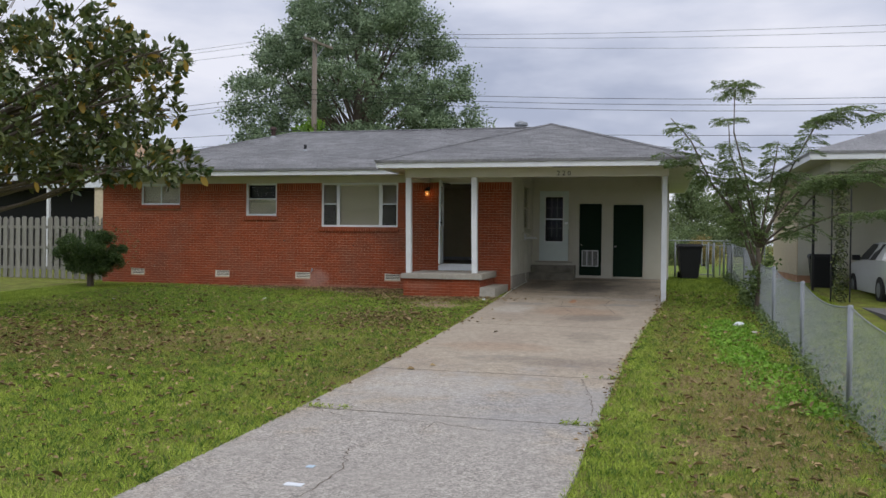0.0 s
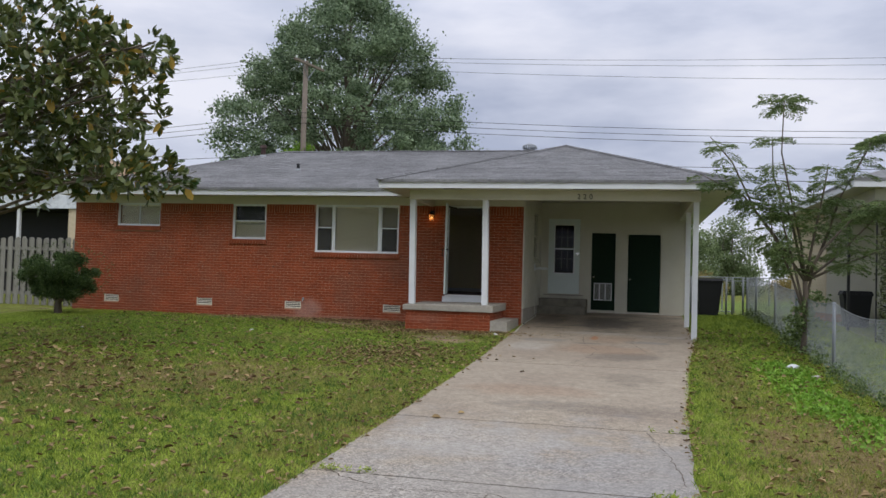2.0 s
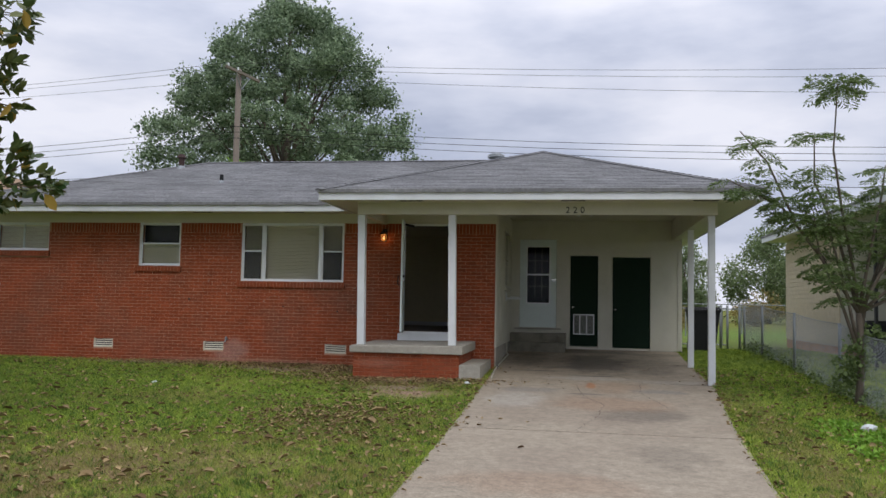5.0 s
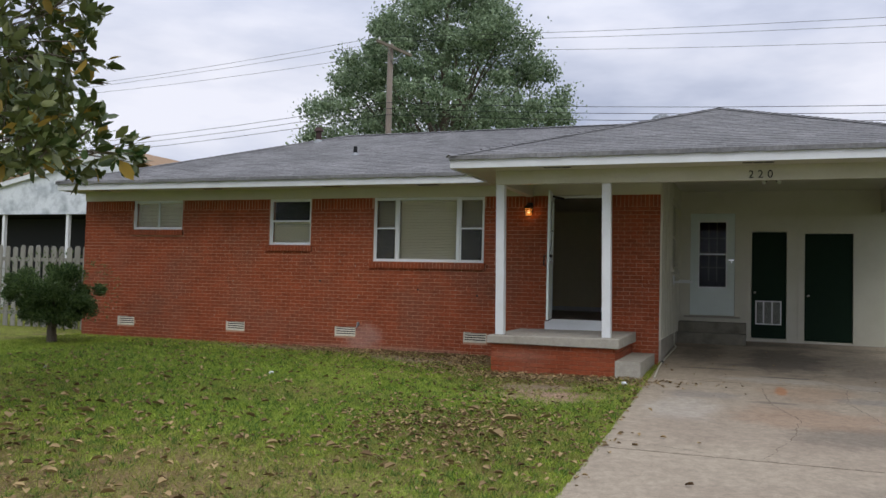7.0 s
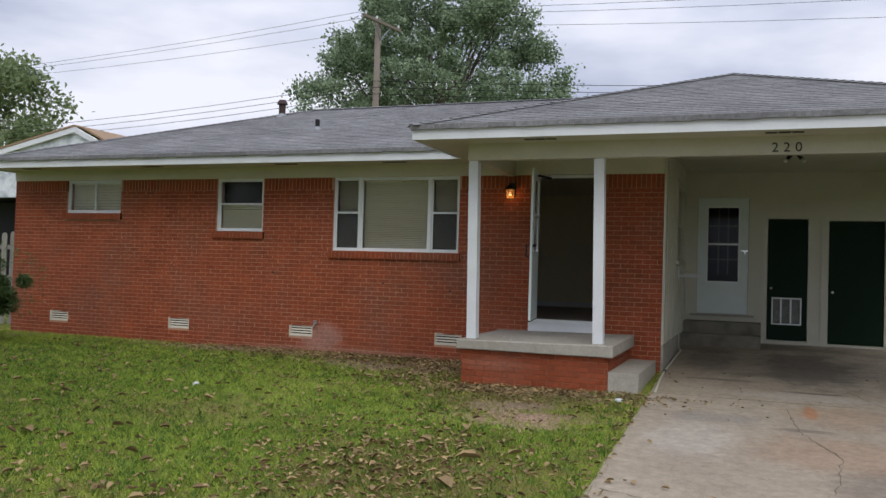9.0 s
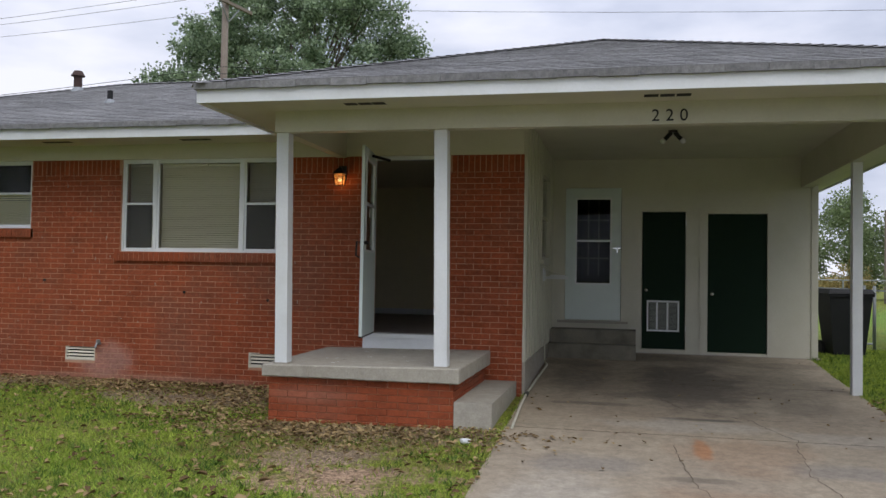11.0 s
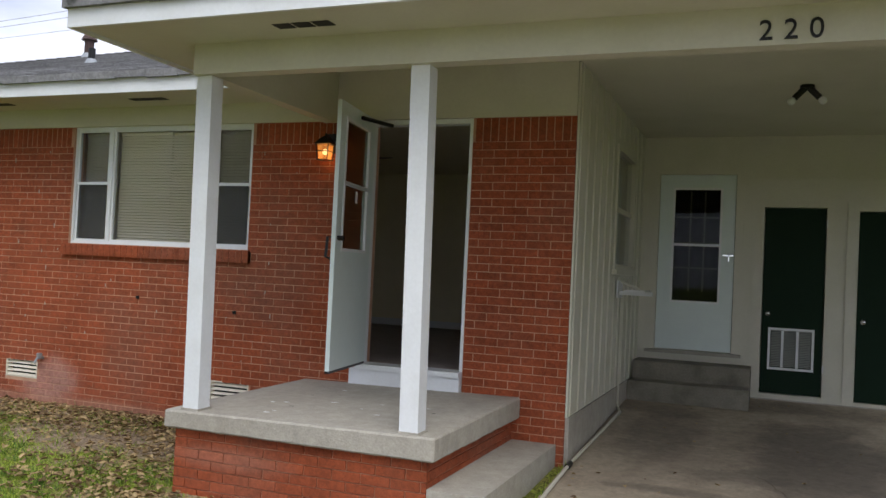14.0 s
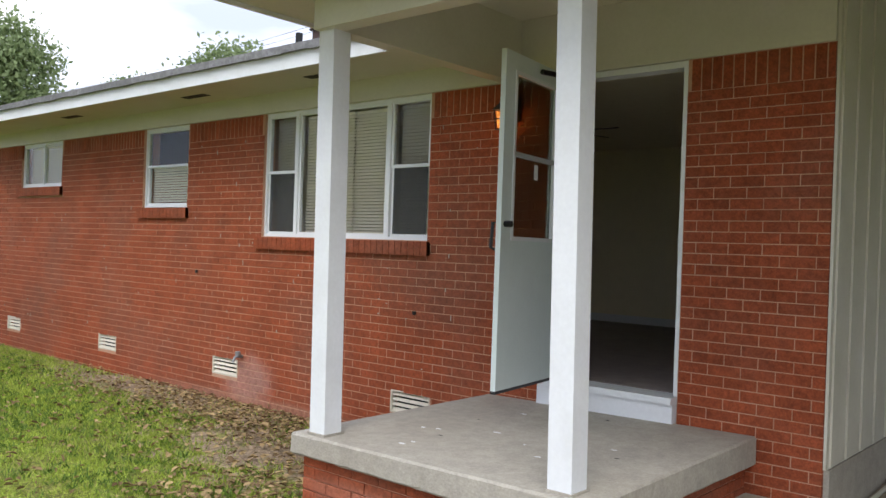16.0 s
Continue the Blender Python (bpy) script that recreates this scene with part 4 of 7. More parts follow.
# wall lantern beside the door, lit
M_LAMP = bpy.data.materials.new("warm_lamp_glass")
M_LAMP.use_nodes = True
lb = M_LAMP.node_tree.nodes["Principled BSDF"]
lb.inputs["Base Color"].default_value = (0.9, 0.6, 0.3, 1)
lb.inputs["Emission Color"].default_value = (1.0, 0.45, 0.12, 1)
lb.inputs["Emission Strength"].default_value = 0.06
lb.inputs["Transmission Weight"].default_value = 0.0
lb.inputs["Alpha"].default_value = 0.35
la = thing("wall_lantern", (-5.93, YF, 3.05), "black wall lantern glowing amber beside the front door", "wall lamp")
LX, LY = -5.93, YF - 0.12
bm = bmesh.new()
box(bm, LX - 0.05, LX + 0.05, YF - 0.02, YF, 3.06, 3.24)
tube(bm, [(LX, YF - 0.01, 3.18), (LX, LY, 3.22), (LX, LY, 3.18)], 0.012, 6)
part("backplate", bm, M_BLACK, la)
bm = bmesh.new()
bmesh.ops.create_cone(bm, segments=4, radius1=0.105, radius2=0.03, depth=0.07, cap_ends=True, matrix=Matrix.Translation((LX, LY, 3.165)) @ Matrix.Rotation(radians(45), 4, "Z"))
part("cap", bm, M_BLACK, la)
bm = bmesh.new()
for sx in (-1, 1):
    for sy in (-1, 1):
        tube(bm, [(LX + sx * 0.062, LY + sy * 0.062, 3.13), (LX + sx * 0.05, LY + sy * 0.05, 2.985)], 0.005, 4)
for z, k in ((2.985, 0.055), (3.06, 0.06)):
    box(bm, LX - k, LX + k, LY - k, LY - k + 0.007, z, z + 0.007)
    box(bm, LX - k, LX + k, LY + k - 0.007, LY + k, z, z + 0.007)
    box(bm, LX - k, LX - k + 0.007, LY - k + 0.007, LY + k - 0.007, z, z + 0.007)
    box(bm, LX + k - 0.007, LX + k, LY - k + 0.007, LY + k - 0.007, z, z + 0.007)
part("cage", bm, M_BLACK, la)
bm = bmesh.new()
bmesh.ops.create_cone(bm, segments=4, radius1=0.058, radius2=0.074, depth=0.125, cap_ends=True, matrix=Matrix.Translation((LX, LY, 3.06)) @ Matrix.Rotation(radians(45), 4, "Z"))
part("shade", bm, M_LAMP, la, "amber glass shade").visible_shadow = False
M_BULB = bpy.data.materials.new("lit_bulb")
M_BULB.use_nodes = True
M_BULB.node_tree.nodes["Principled BSDF"].inputs["Emission Color"].default_value = (1.0, 0.62, 0.25, 1)
M_BULB.node_tree.nodes["Principled BSDF"].inputs["Emission Strength"].default_value = 1.2
bm = bmesh.new()
bmesh.ops.create_uvsphere(bm, u_segments=12, v_segments=8, radius=0.026, matrix=Matrix.Translation((LX, LY, 3.06)))
part("bulb", bm, M_BULB, la, "glowing amber bulb", smooth=True).visible_shadow = False
ld = bpy.data.lights.new("lantern_light", "POINT")
ld.energy = 0.6
ld.color = (1.0, 0.45, 0.13)
ld.shadow_soft_size = 0.05
new("lantern_light", ld).location = (LX + 0.02, LY, 3.05)

# twin lamp on the carport ceiling
cl = thing("ceiling_lamp", (-1.95, 22.6, 3.8), "black twin bulb holder on the carport ceiling, unlit", "ceiling lamp")
bm = bmesh.new()
tube(bm, [(-1.95, 22.6, 3.80), (-1.95, 22.6, 3.775)], 0.06, 12)
part("base_plate", bm, M_BLACK, cl)
for sgn in (-1, 1):
    bm = bmesh.new()
    tube(bm, [(-1.95 + sgn * 0.02, 22.6, 3.775), (-1.95 + sgn * 0.10, 22.6, 3.69)], 0.028, 10)
    part("socket", bm, M_BLACK, cl)
    bm = bmesh.new()
    bmesh.ops.create_uvsphere(bm, u_segments=12, v_segments=8, radius=0.035, matrix=Matrix.Translation((-1.95 + sgn * 0.125, 22.6, 3.665)))
    part("bulb", bm, M_WHITE, cl, smooth=True)

# house number
for i, ch in enumerate("220"):
    cu = bpy.data.curves.new("digit", "FONT")
    cu.body = ch
    cu.size = 0.155
    cu.extrude = 0.006
    cu.align_x = "CENTER"
    tmp = bpy.data.objects.new("digit_tmp", cu)
    me = bpy.data.meshes.new_from_object(tmp)
    bpy.data.objects.remove(tmp)
    me.materials.append(M_BLACK)
    ob = new("house_number", me)
    ob.matrix_basis = pose(-2.262 + i * 0.125, 19.553, 3.368, 90, 0, 0)
    tagged(ob, "black metal numeral %s on the white beam" % ch, "house number", "house numbers 220")

# soffit vents
def soffit_vent(x, y, w=0.42, d=0.10):
    v = thing("soffit_vent", (x, y, SOF), "grey slotted vent let into the white soffit", "vent", "vents in the soffit")
    for k in range(3):
        x0 = x - w / 2 + k * w / 3
        boxes("slot", M_BLACKPL, v, [(x0 + 0.008, x0 + w / 3 - 0.008, y - d / 2, y + d / 2, SOF - 0.004, SOF - 0.001)])


for x in (-4.97, -2.17, 0.0):
    soffit_vent(x, 19.30)
for x in (-15.2, -12.4, -9.7, -7.75):
    soffit_vent(x, 21.12)

# crawl-space vents
for x0, x1, z0, z1 in VENTS:
    v = thing("crawl_vent", ((x0 + x1) / 2, YF, z0), "cream metal louvred crawl-space vent in the brick", "vent", "crawl-space vents")
    boxes("back", M_BLACKPL, v, [(x0 + 0.002, x1 - 0.002, YF + 0.09, YF + 0.10, z0 + 0.002, z1 - 0.002)])
    bm = bmesh.new()
    frame_rect(bm, x0 + 0.002, x1 - 0.002, z0 + 0.002, z1 - 0.002, 0.012, YF + 0.004, YF + 0.05)
    part("vent_frame", bm, M_VENT, v)
    for k in range(4):
        z = z0 + 0.018 + k * 0.042
        bm = bmesh.new()
        vv = box(bm, x0 + 0.015, x1 - 0.015, YF + 0.010, YF + 0.014, z, z + 0.022)
        for q in vv[4:]:
            q.co.y += 0.022
        part("louvre", bm, M_VENT, v)

# garden tap
tp = thing("garden_tap", (-9.22, YF, 0.93), "brass garden tap on the brick wall", "tap")
bm = bmesh.new()
tube(bm, [(-9.22, YF, 0.95), (-9.22, YF - 0.08, 0.95), (-9.22, YF - 0.11, 0.90)], 0.014, 8)
part("spout", bm, M_STEEL, tp)
bm = bmesh.new()
tube(bm, [(-9.22, YF - 0.05, 0.96), (-9.22, YF - 0.055, 1.00)], 0.028, 8)
part("handle", bm, M_STEEL, tp)


# ---- roof fittings ----
def roof_z(x, y):
    m = min(y - MY0, MY1 - y, x - MX0, WX1 - x)
    w = min(y - WY0, x - WX0, WX1 - x, 9)
    return E0 + S * max(m, w)


fl = thing("flue_pipe", (-11.95, 24.55, roof_z(-11.95, 24.55) - 0.02), "short rusty round flue with a cap on the roof", "flue")
z = roof_z(-11.95, 24.55)
bm = bmesh.new()
tube(bm, [(-11.95, 24.55, z - 0.05), (-11.95, 24.55, z + 0.27)], 0.07, 12)
part("pipe", bm, M_RUST, fl)
bm = bmesh.new()
tube(bm, [(-11.95, 24.55, z + 0.25), (-11.95, 24.55, z + 0.30), (-11.95, 24.55, z + 0.34)], 0.12, 12, 0.07)
part("cap", bm, M_RUST, fl)
bm = bmesh.new()
tube(bm, [(-11.95, 24.55, z - 0.04), (-11.95, 24.55, z + 0.05)], 0.13, 12, 0.075)
part("flashing", bm, M_STEEL, fl)
z = roof_z(-10.02, 22.67)
vp = thing("vent_pipe", (-10.02, 22.67, z - 0.02), "short grey plumbing vent pipe on the roof", "vent pipe")
bm = bmesh.new()
tube(bm, [(-10.02, 22.67, z - 0.04), (-10.02, 22.67, z + 0.18)], 0.042, 10)
part("pipe", bm, M_BLACKPL, vp)
bm = bmesh.new()
tube(bm, [(-10.02, 22.67, z - 0.04), (-10.02, 22.67, z + 0.05)], 0.10, 10, 0.05)
part("flashing", bm, M_STEEL, vp)
z = roof_z(-4.1, 25.35)
tv = thing("roof_turbine", (-4.1, 25.4, z - 0.02), "low grey turbine ventilator behind the ridge", "roof vent")
bm = bmesh.new()
tube(bm, [(-4.1, 25.4, z - 0.06), (-4.1, 25.4, z + 0.10)], 0.15, 14)
part("neck", bm, M_STEEL, tv)
for k in range(20):
    a = k * math.pi / 10
    bm = bmesh.new()
    pts = []
    for h, r in ((0.10, 0.15), (0.16, 0.215), (0.22, 0.20), (0.27, 0.10), (0.29, 0.02)):
        pts.append([(-4.1 + r * math.cos(a + q + h), 25.4 + r * math.sin(a + q + h), z + h) for q in (0, 0.24)])
    vv = [[bm.verts.new(p) for p in row] for row in pts]
    for p, q in zip(vv, vv[1:]):
        bm.faces.new((p[0], p[1], q[1], q[0]))
    part("vane", bm, M_STEEL, tv)


# ---- foliage ----
rng = np.random.default_rng(7)


def leaf_cloud(name, pos, size, material, parent, aspect=2.2, normal=None, fold=0.25, axis=None, kind="", label="", oval=False):
    """Many small folded leaves at the positions given, each turned its own way: diamonds, or six-cornered ovals."""
    n = len(pos)
    if axis is None:
        axis = rng.normal(size=(n, 3))
    axis = axis / np.linalg.norm(axis, axis=1, keepdims=True)
    nr = rng.normal(size=(n, 3)) * 0.7 + (normal if normal is not None else np.array([0, 0, 0.8]))
    side = np.cross(axis, nr)
    side /= np.linalg.norm(side, axis=1, keepdims=True) + 1e-9
    up = np.cross(side, axis)
    L = (size * rng.uniform(0.7, 1.3, n))[:, None]
    W = L / aspect / 2
    a = pos
    m = pos + axis * L * 0.5 - up * L * fold * 0.3
    tip = pos + axis * L
    if oval:
        c1, c2 = pos + axis * L * 0.30, pos + axis * L * 0.72
        f = up * W * fold
        v = np.stack([a, c1 + side * W + f, c2 + side * W * 0.85 + f, tip, c2 - side * W * 0.85 + f, c1 - side * W + f], axis=1).reshape(-1, 3)
    else:
        v = np.stack([a, m + side * W + up * W * fold, tip, m - side * W + up * W * fold], axis=1).reshape(-1, 3)
    if parent:
        v = v - np.array(origin_of(parent))
    if oval:
        me = bpy.data.meshes.new(name)
        me.vertices.add(6 * n)
        me.vertices.foreach_set("co", v.astype(np.float32).ravel())
        me.loops.add(8 * n)
        me.loops.foreach_set("vertex_index", (np.arange(n)[:, None] * 6 + np.array([[0, 1, 2, 3, 0, 3, 4, 5]])).ravel().astype(np.int32))
        me.polygons.add(2 * n)
        me.polygons.foreach_set("loop_start", np.arange(0, 8 * n, 4, dtype=np.int32))
        me.polygons.foreach_set("loop_total", np.full(2 * n, 4, dtype=np.int32))
        me.update(calc_edges=True)
        me.materials.append(material)
        ob = new(name, me)
        if parent:
            ob.parent = parent
        return tagged(ob, label, "", "", kind)
    me = bpy.data.meshes.new(name)
    me.vertices.add(4 * n)
    me.vertices.foreach_set("co", v.astype(np.float32).ravel())
    idx = (np.arange(n)[:, None] * 4 + np.array([[0, 1, 2, 0, 2, 3]])).ravel()
    me.loops.add(6 * n)
    me.loops.foreach_set("vertex_index", idx.astype(np.int32))
    me.polygons.add(2 * n)
    me.polygons.foreach_set("loop_start", np.arange(0, 6 * n, 3, dtype=np.int32))
    me.polygons.foreach_set("loop_total", np.full(2 * n, 3, dtype=np.int32))
    me.update(calc_edges=True)
    me.materials.append(material)
    ob = new(name, me)
    if parent:
        ob.parent = parent
    return tagged(ob, label, "", "", kind)


def in_blob(n, c, r, shell=0.55):
    """Points in an ellipsoid, more of them towards its skin."""
    d = rng.normal(size=(n, 3))
    d /= np.linalg.norm(d, axis=1, keepdims=True)
    k = shell + (1 - shell) * rng.uniform(0, 1, n) ** 0.6
    return np.array(c) + d * k[:, None] * np.array(r)


def limb_path(a, b, bend, n=5):
    a, b = np.array(a, float), np.array(b, float)
    off = rng.normal(size=3) * bend
    return [tuple(a + (b - a) * t + off * math.sin(math.pi * t)) for t in np.linspace(0, 1, n)]


def big_tree(name, base, height, prof, count, leaf, material, label, lobes=90, lobe_r=1.7, limbs=14, trunk_r=0.45, bare=0.0):
    """A broadleaf tree: prof gives the crown's radius by height; the leaves hang in lobes along it."""
    bx_, by_, bz_ = base
    t = thing(name, base, label, "tree")
    bm = bmesh.new()
    tube(bm, [(bx_, by_, bz_ - 0.1), (bx_ + 0.1, by_, bz_ + height * 0.3), (bx_, by_ + 0.2, bz_ + height * 0.6), (bx_ + 0.1, by_, bz_ + height * 0.9)], trunk_r, 8, trunk_r * 0.15)
    part("trunk", bm, M_BARK, t, smooth=True)
    hs = [p[0] for p in prof]
    rs = [p[1] for p in prof]
    cs = []
    while len(cs) < lobes:
        z = rng.uniform(hs[0], hs[-1])
        r = float(np.interp(z, hs, rs))
        if rng.uniform(0, max(rs)) > r + 0.6:
            continue
        a = rng.uniform(0, 2 * math.pi)
        k = rng.uniform(0.25, 1.0) ** 0.5
        rr = max(r - lobe_r * 0.6, 0) * k
        cs.append((bx_ + rr * math.cos(a), by_ + rr * math.sin(a), bz_ + z))
    for c in cs[:limbs * 3]:
        bm = bmesh.new()
        z0 = bz_ + max(height * 0.2, (c[2] - bz_) * 0.55)
        tube(bm, limb_path((bx_, by_, z0), c, 0.4), trunk_r * 0.22, 5, 0.02, cap=False)
        part("limb", bm, M_BARK, t)
    pts = np.concatenate([in_blob(count // lobes, c, np.array((lobe_r, lobe_r, lobe_r * 0.7)) * rng.uniform(0.65, 1.2), 0.3) for c in cs])
    sp = pts[rng.integers(0, len(pts), len(pts) // 5)]
    mid = np.array((bx_, by_, bz_ + height * 0.5))
    sp = mid + (sp - mid) * rng.uniform(1.0, 1.09, (len(sp), 1)) + rng.normal(size=sp.shape) * lobe_r * 0.16
    leaf_cloud("crown", np.concatenate([pts, sp]), leaf, material, t, aspect=1.7)
    return t


big_tree("oak_tree", (-23.6, 63.6, 0.55), 25, [(4, 9.0), (8, 11.2), (11, 10.9), (13.5, 9.9), (16.5, 8.3), (20, 6.0), (21.8, 4.0), (23.2, 1.4)], 125000, 0.24, M_TREE,
         "tall dense broadleaf tree with small grey-green leaves behind the house", lobes=620, lobe_r=1.02, limbs=34, trunk_r=0.6)
M_FAR2 = leaf_mat("field_tree_leaves", (0.12, 0.17, 0.07), (0.28, 0.35, 0.17), 0.6, 0.4, 0.2)
M_FAR = leaf_mat("far_leaves", (0.065, 0.10, 0.04), (0.17, 0.22, 0.10), 0.6, 0.35, 0.2)
for x, y, h, r in ((-45.5, 33, 11.6, 4.5), (-40.3, 42, 12.2, 5.6), (-50.3, 42, 11.4, 3.6)):
    big_tree("background_tree", (x, y, 0.5), h, [(h * 0.25, r * 0.7), (h * 0.5, r), (h * 0.8, r * 0.7), (h, r * 0.2)], 15000, 0.27, M_FAR2,
             "leafy green tree standing behind the neighbouring houses", lobes=40, lobe_r=1.6, limbs=5, trunk_r=0.2)
M_GOLD = leaf_mat("yellowing_leaves", (0.20, 0.16, 0.06), (0.42, 0.33, 0.12), 0.6, 0.35, 1)
for i, (x, y, h, r) in enumerate(((3, 82, 6.6, 3.6), (8, 88, 7.2, 4), (14, 80, 7.6, 4.4), (19.5, 76, 8.4, 4.6), (26, 80, 8.6, 5), (33, 78, 8.0, 4.6), (40, 80, 9.0, 5), (-6, 86, 6.5, 4), (48, 84, 9, 5))):
    big_tree("background_tree", (x, y, 0.6), h, [(0.4, r * 0.8), (h * 0.5, r), (h * 0.8, r * 0.7), (h, r * 0.2)], 13000, 0.24, M_FAR2,
             "green tree at the far side of the back field", lobes=30, lobe_r=1.6, limbs=4, trunk_r=0.2)


def bush(name, c, r, n, leaf, material, label, lobes=10, lr=0.45, stem=True):
    t = thing(name, (c[0], c[1], ground_z(c[0], c[1]) - 0.02), label, "bush")
    cs = in_blob(lobes, c, np.array(r) * (1 - lr * 0.8), 0.3)
    if stem:
        z0 = ground_z(c[0], c[1]) - 0.05
        for q in cs:
            bm = bmesh.new()
            tube(bm, limb_path((c[0] + rng.uniform(-0.06, 0.06), c[1], z0), q, 0.08), 0.035, 5, 0.008, cap=False)
            part("stem", bm, M_BARK, t)
    pts = np.concatenate([in_blob(n // lobes, q, np.array(r) * lr * rng.uniform(0.8, 1.15), 0.35) for q in cs])
    pts = pts[pts[:, 2] > ground_z(c[0], c[1]) + 0.01]
    leaf_cloud("foliage", pts, leaf, material, t, aspect=2.0)
    return t


# hedge and scrub beyond the back yard
for i in range(6):
    x = -2.6 + i * 1.0
    bush("hedge_bush", (x, 46 + rng.uniform(-1, 1), 1.5), (1.3, 1.1, 1.4 + 0.4 * math.sin(i * 2.1)), 3600, 0.10, M_GOLD if i % 4 == 1 else M_FAR2, "overgrown bush at the back of the yard", 10)
for i in range(7):
    bush("field_bush", (10 + i * 4.2, 66 + rng.uniform(-3, 3), 1.6), (2.2, 1.6, 1.5), 2600, 0.16, M_FAR2 if i % 3 else M_GOLD, "low scrub along the field", 8)

# clipped shrub at the house corner
sx, sy = -15.08, 19.82
sh_ = thing("shrub", (sx, sy, ground_z(sx, sy) - 0.01), "dark green rounded evergreen shrub on short crooked stems", "shrub")
bm = bmesh.new()
z0 = ground_z(sx, sy)
tube(bm, [(sx, sy, z0 - 0.05), (sx - 0.02, sy, z0 + 0.25), (sx + 0.03, sy, z0 + 0.45)], 0.10, 8, 0.07)
part("stem", bm, M_BARK, sh_)
for k in range(7):
    a = k * 0.9
    bm = bmesh.new()
    tube(bm, limb_path((sx, sy, z0 + 0.25), (sx + 0.6 * math.cos(a), sy + 0.5 * math.sin(a), z0 + 0.95 + 0.2 * (k % 2)), 0.06), 0.045, 6, 0.012)
    part("stem", bm, M_BARK, sh_)
cs = in_blob(60, (sx + 0.08, sy, z0 + 0.98), (1.0, 0.82, 0.56), 0.3)
pts = np.concatenate([in_blob(720, q, np.array((0.20, 0.20, 0.17)) * rng.uniform(0.6, 1.3), 0.2) for q in cs] + [in_blob(700, (sx + 0.10, sy, z0 + 1.02), (1.26, 1.02, 0.80), 0.80)])
pts = pts[pts[:, 2] > z0 + 0.36 + 0.12 * np.sin(pts[:, 0] * 9)]
leaf_cloud("foliage", pts, 0.065, M_SHRUB, sh_, aspect=3.5, axis=(pts - np.array((sx, sy, z0 + 0.7))) + rng.normal(size=pts.shape) * 0.5)

# magnolia
mx_, my_ = -13.9, 13.5
mg = thing("magnolia_tree", (mx_, my_, ground_z(mx_, my_) - 0.01), "large magnolia with broad glossy dark green leaves, a few turned yellow", "tree")
bm = bmesh.new()
z0 = ground_z(mx_, my_)
tube(bm, [(mx_, my_, z0 - 0.1), (mx_ + 0.1, my_, z0 + 1.2), (mx_, my_, z0 + 3.5), (mx_ + 0.1, my_, z0 + 6.5)], 0.24, 10, 0.06)
part("trunk", bm, M_BARK, mg, smooth=True)
lobes_m = [((-14.2, 13.5, 4.8), (4.7, 3.8, 2.9), 1150), ((-11.0, 13.3, 4.6), (2.0, 2.4, 1.6), 420), ((-9.6, 13.35, 4.35), (1.25, 1.5, 1.05), 120), ((-9.5, 13.5, 3.15), (1.55, 1.3, 0.45), 130), ((-8.9, 13.4, 5.15), (0.6, 0.9, 0.35), 26), ((-12.2, 12.4, 3.1), (2.4, 1.9, 0.8), 320)]
tips, tdir = [], []
for c, r, n in lobes_m:
    p = in_blob(n, c, r, 0.45)
    tips.append(p)
    tdir.append((p - np.array(c)) / np.array(r))
tips = np.concatenate(tips)
tdir = np.concatenate(tdir)
keep = (tips[:, 2] > 2.75 - 0.0 * tips[:, 0]) & np.array([noise.noise(Vector(q) * 0.9) > -0.32 for q in tips])
tips, tdir = tips[keep], tdir[keep]
for c, r, n in lobes_m[1:]:
    for k in range(5):
        bm = bmesh.new()
        q = np.array(c) + rng.normal(size=3) * np.array(r) * 0.35
        tube(bm, limb_path((mx_, my_, max(2.0, q[2] * 0.7)), q, 0.25, 6), 0.06, 6, 0.015, cap=False)
        part("limb", bm, M_BARK, mg)
bm = bmesh.new()
for q, d in zip(tips[::2], tdir[::2]):
    tube(bm, [tuple(q - d * 0.5 + np.array((0, 0, -0.1))), tuple(q)], 0.010, 3, 0.005, cap=False)
tagged(part("twigs", bm, M_BARK, mg), kind="stuff")
K = 9
P = np.repeat(tips, K, axis=0) + rng.normal(size=(len(tips) * K, 3)) * 0.03
A = np.repeat(tdir, K, axis=0) * 0.6 + rng.normal(size=P.shape) * 0.75 + np.array((0, 0, 0.25))
sel = rng.uniform(size=len(P)) < 0.975
leaf_cloud("leaves", P[sel], 0.165, M_MAGN, mg, aspect=2.3, axis=A[sel], oval=True)
M_YEL = leaf_mat("yellowed_leaves", (0.28, 0.20, 0.04), (0.45, 0.30, 0.06), 0.5, 0.3)
leaf_cloud("yellow_leaves", P[~sel], 0.20, M_YEL, mg, aspect=2.0, axis=A[~sel] - np.array((0, 0, 0.6)), oval=True, label="leaves turned yellow")

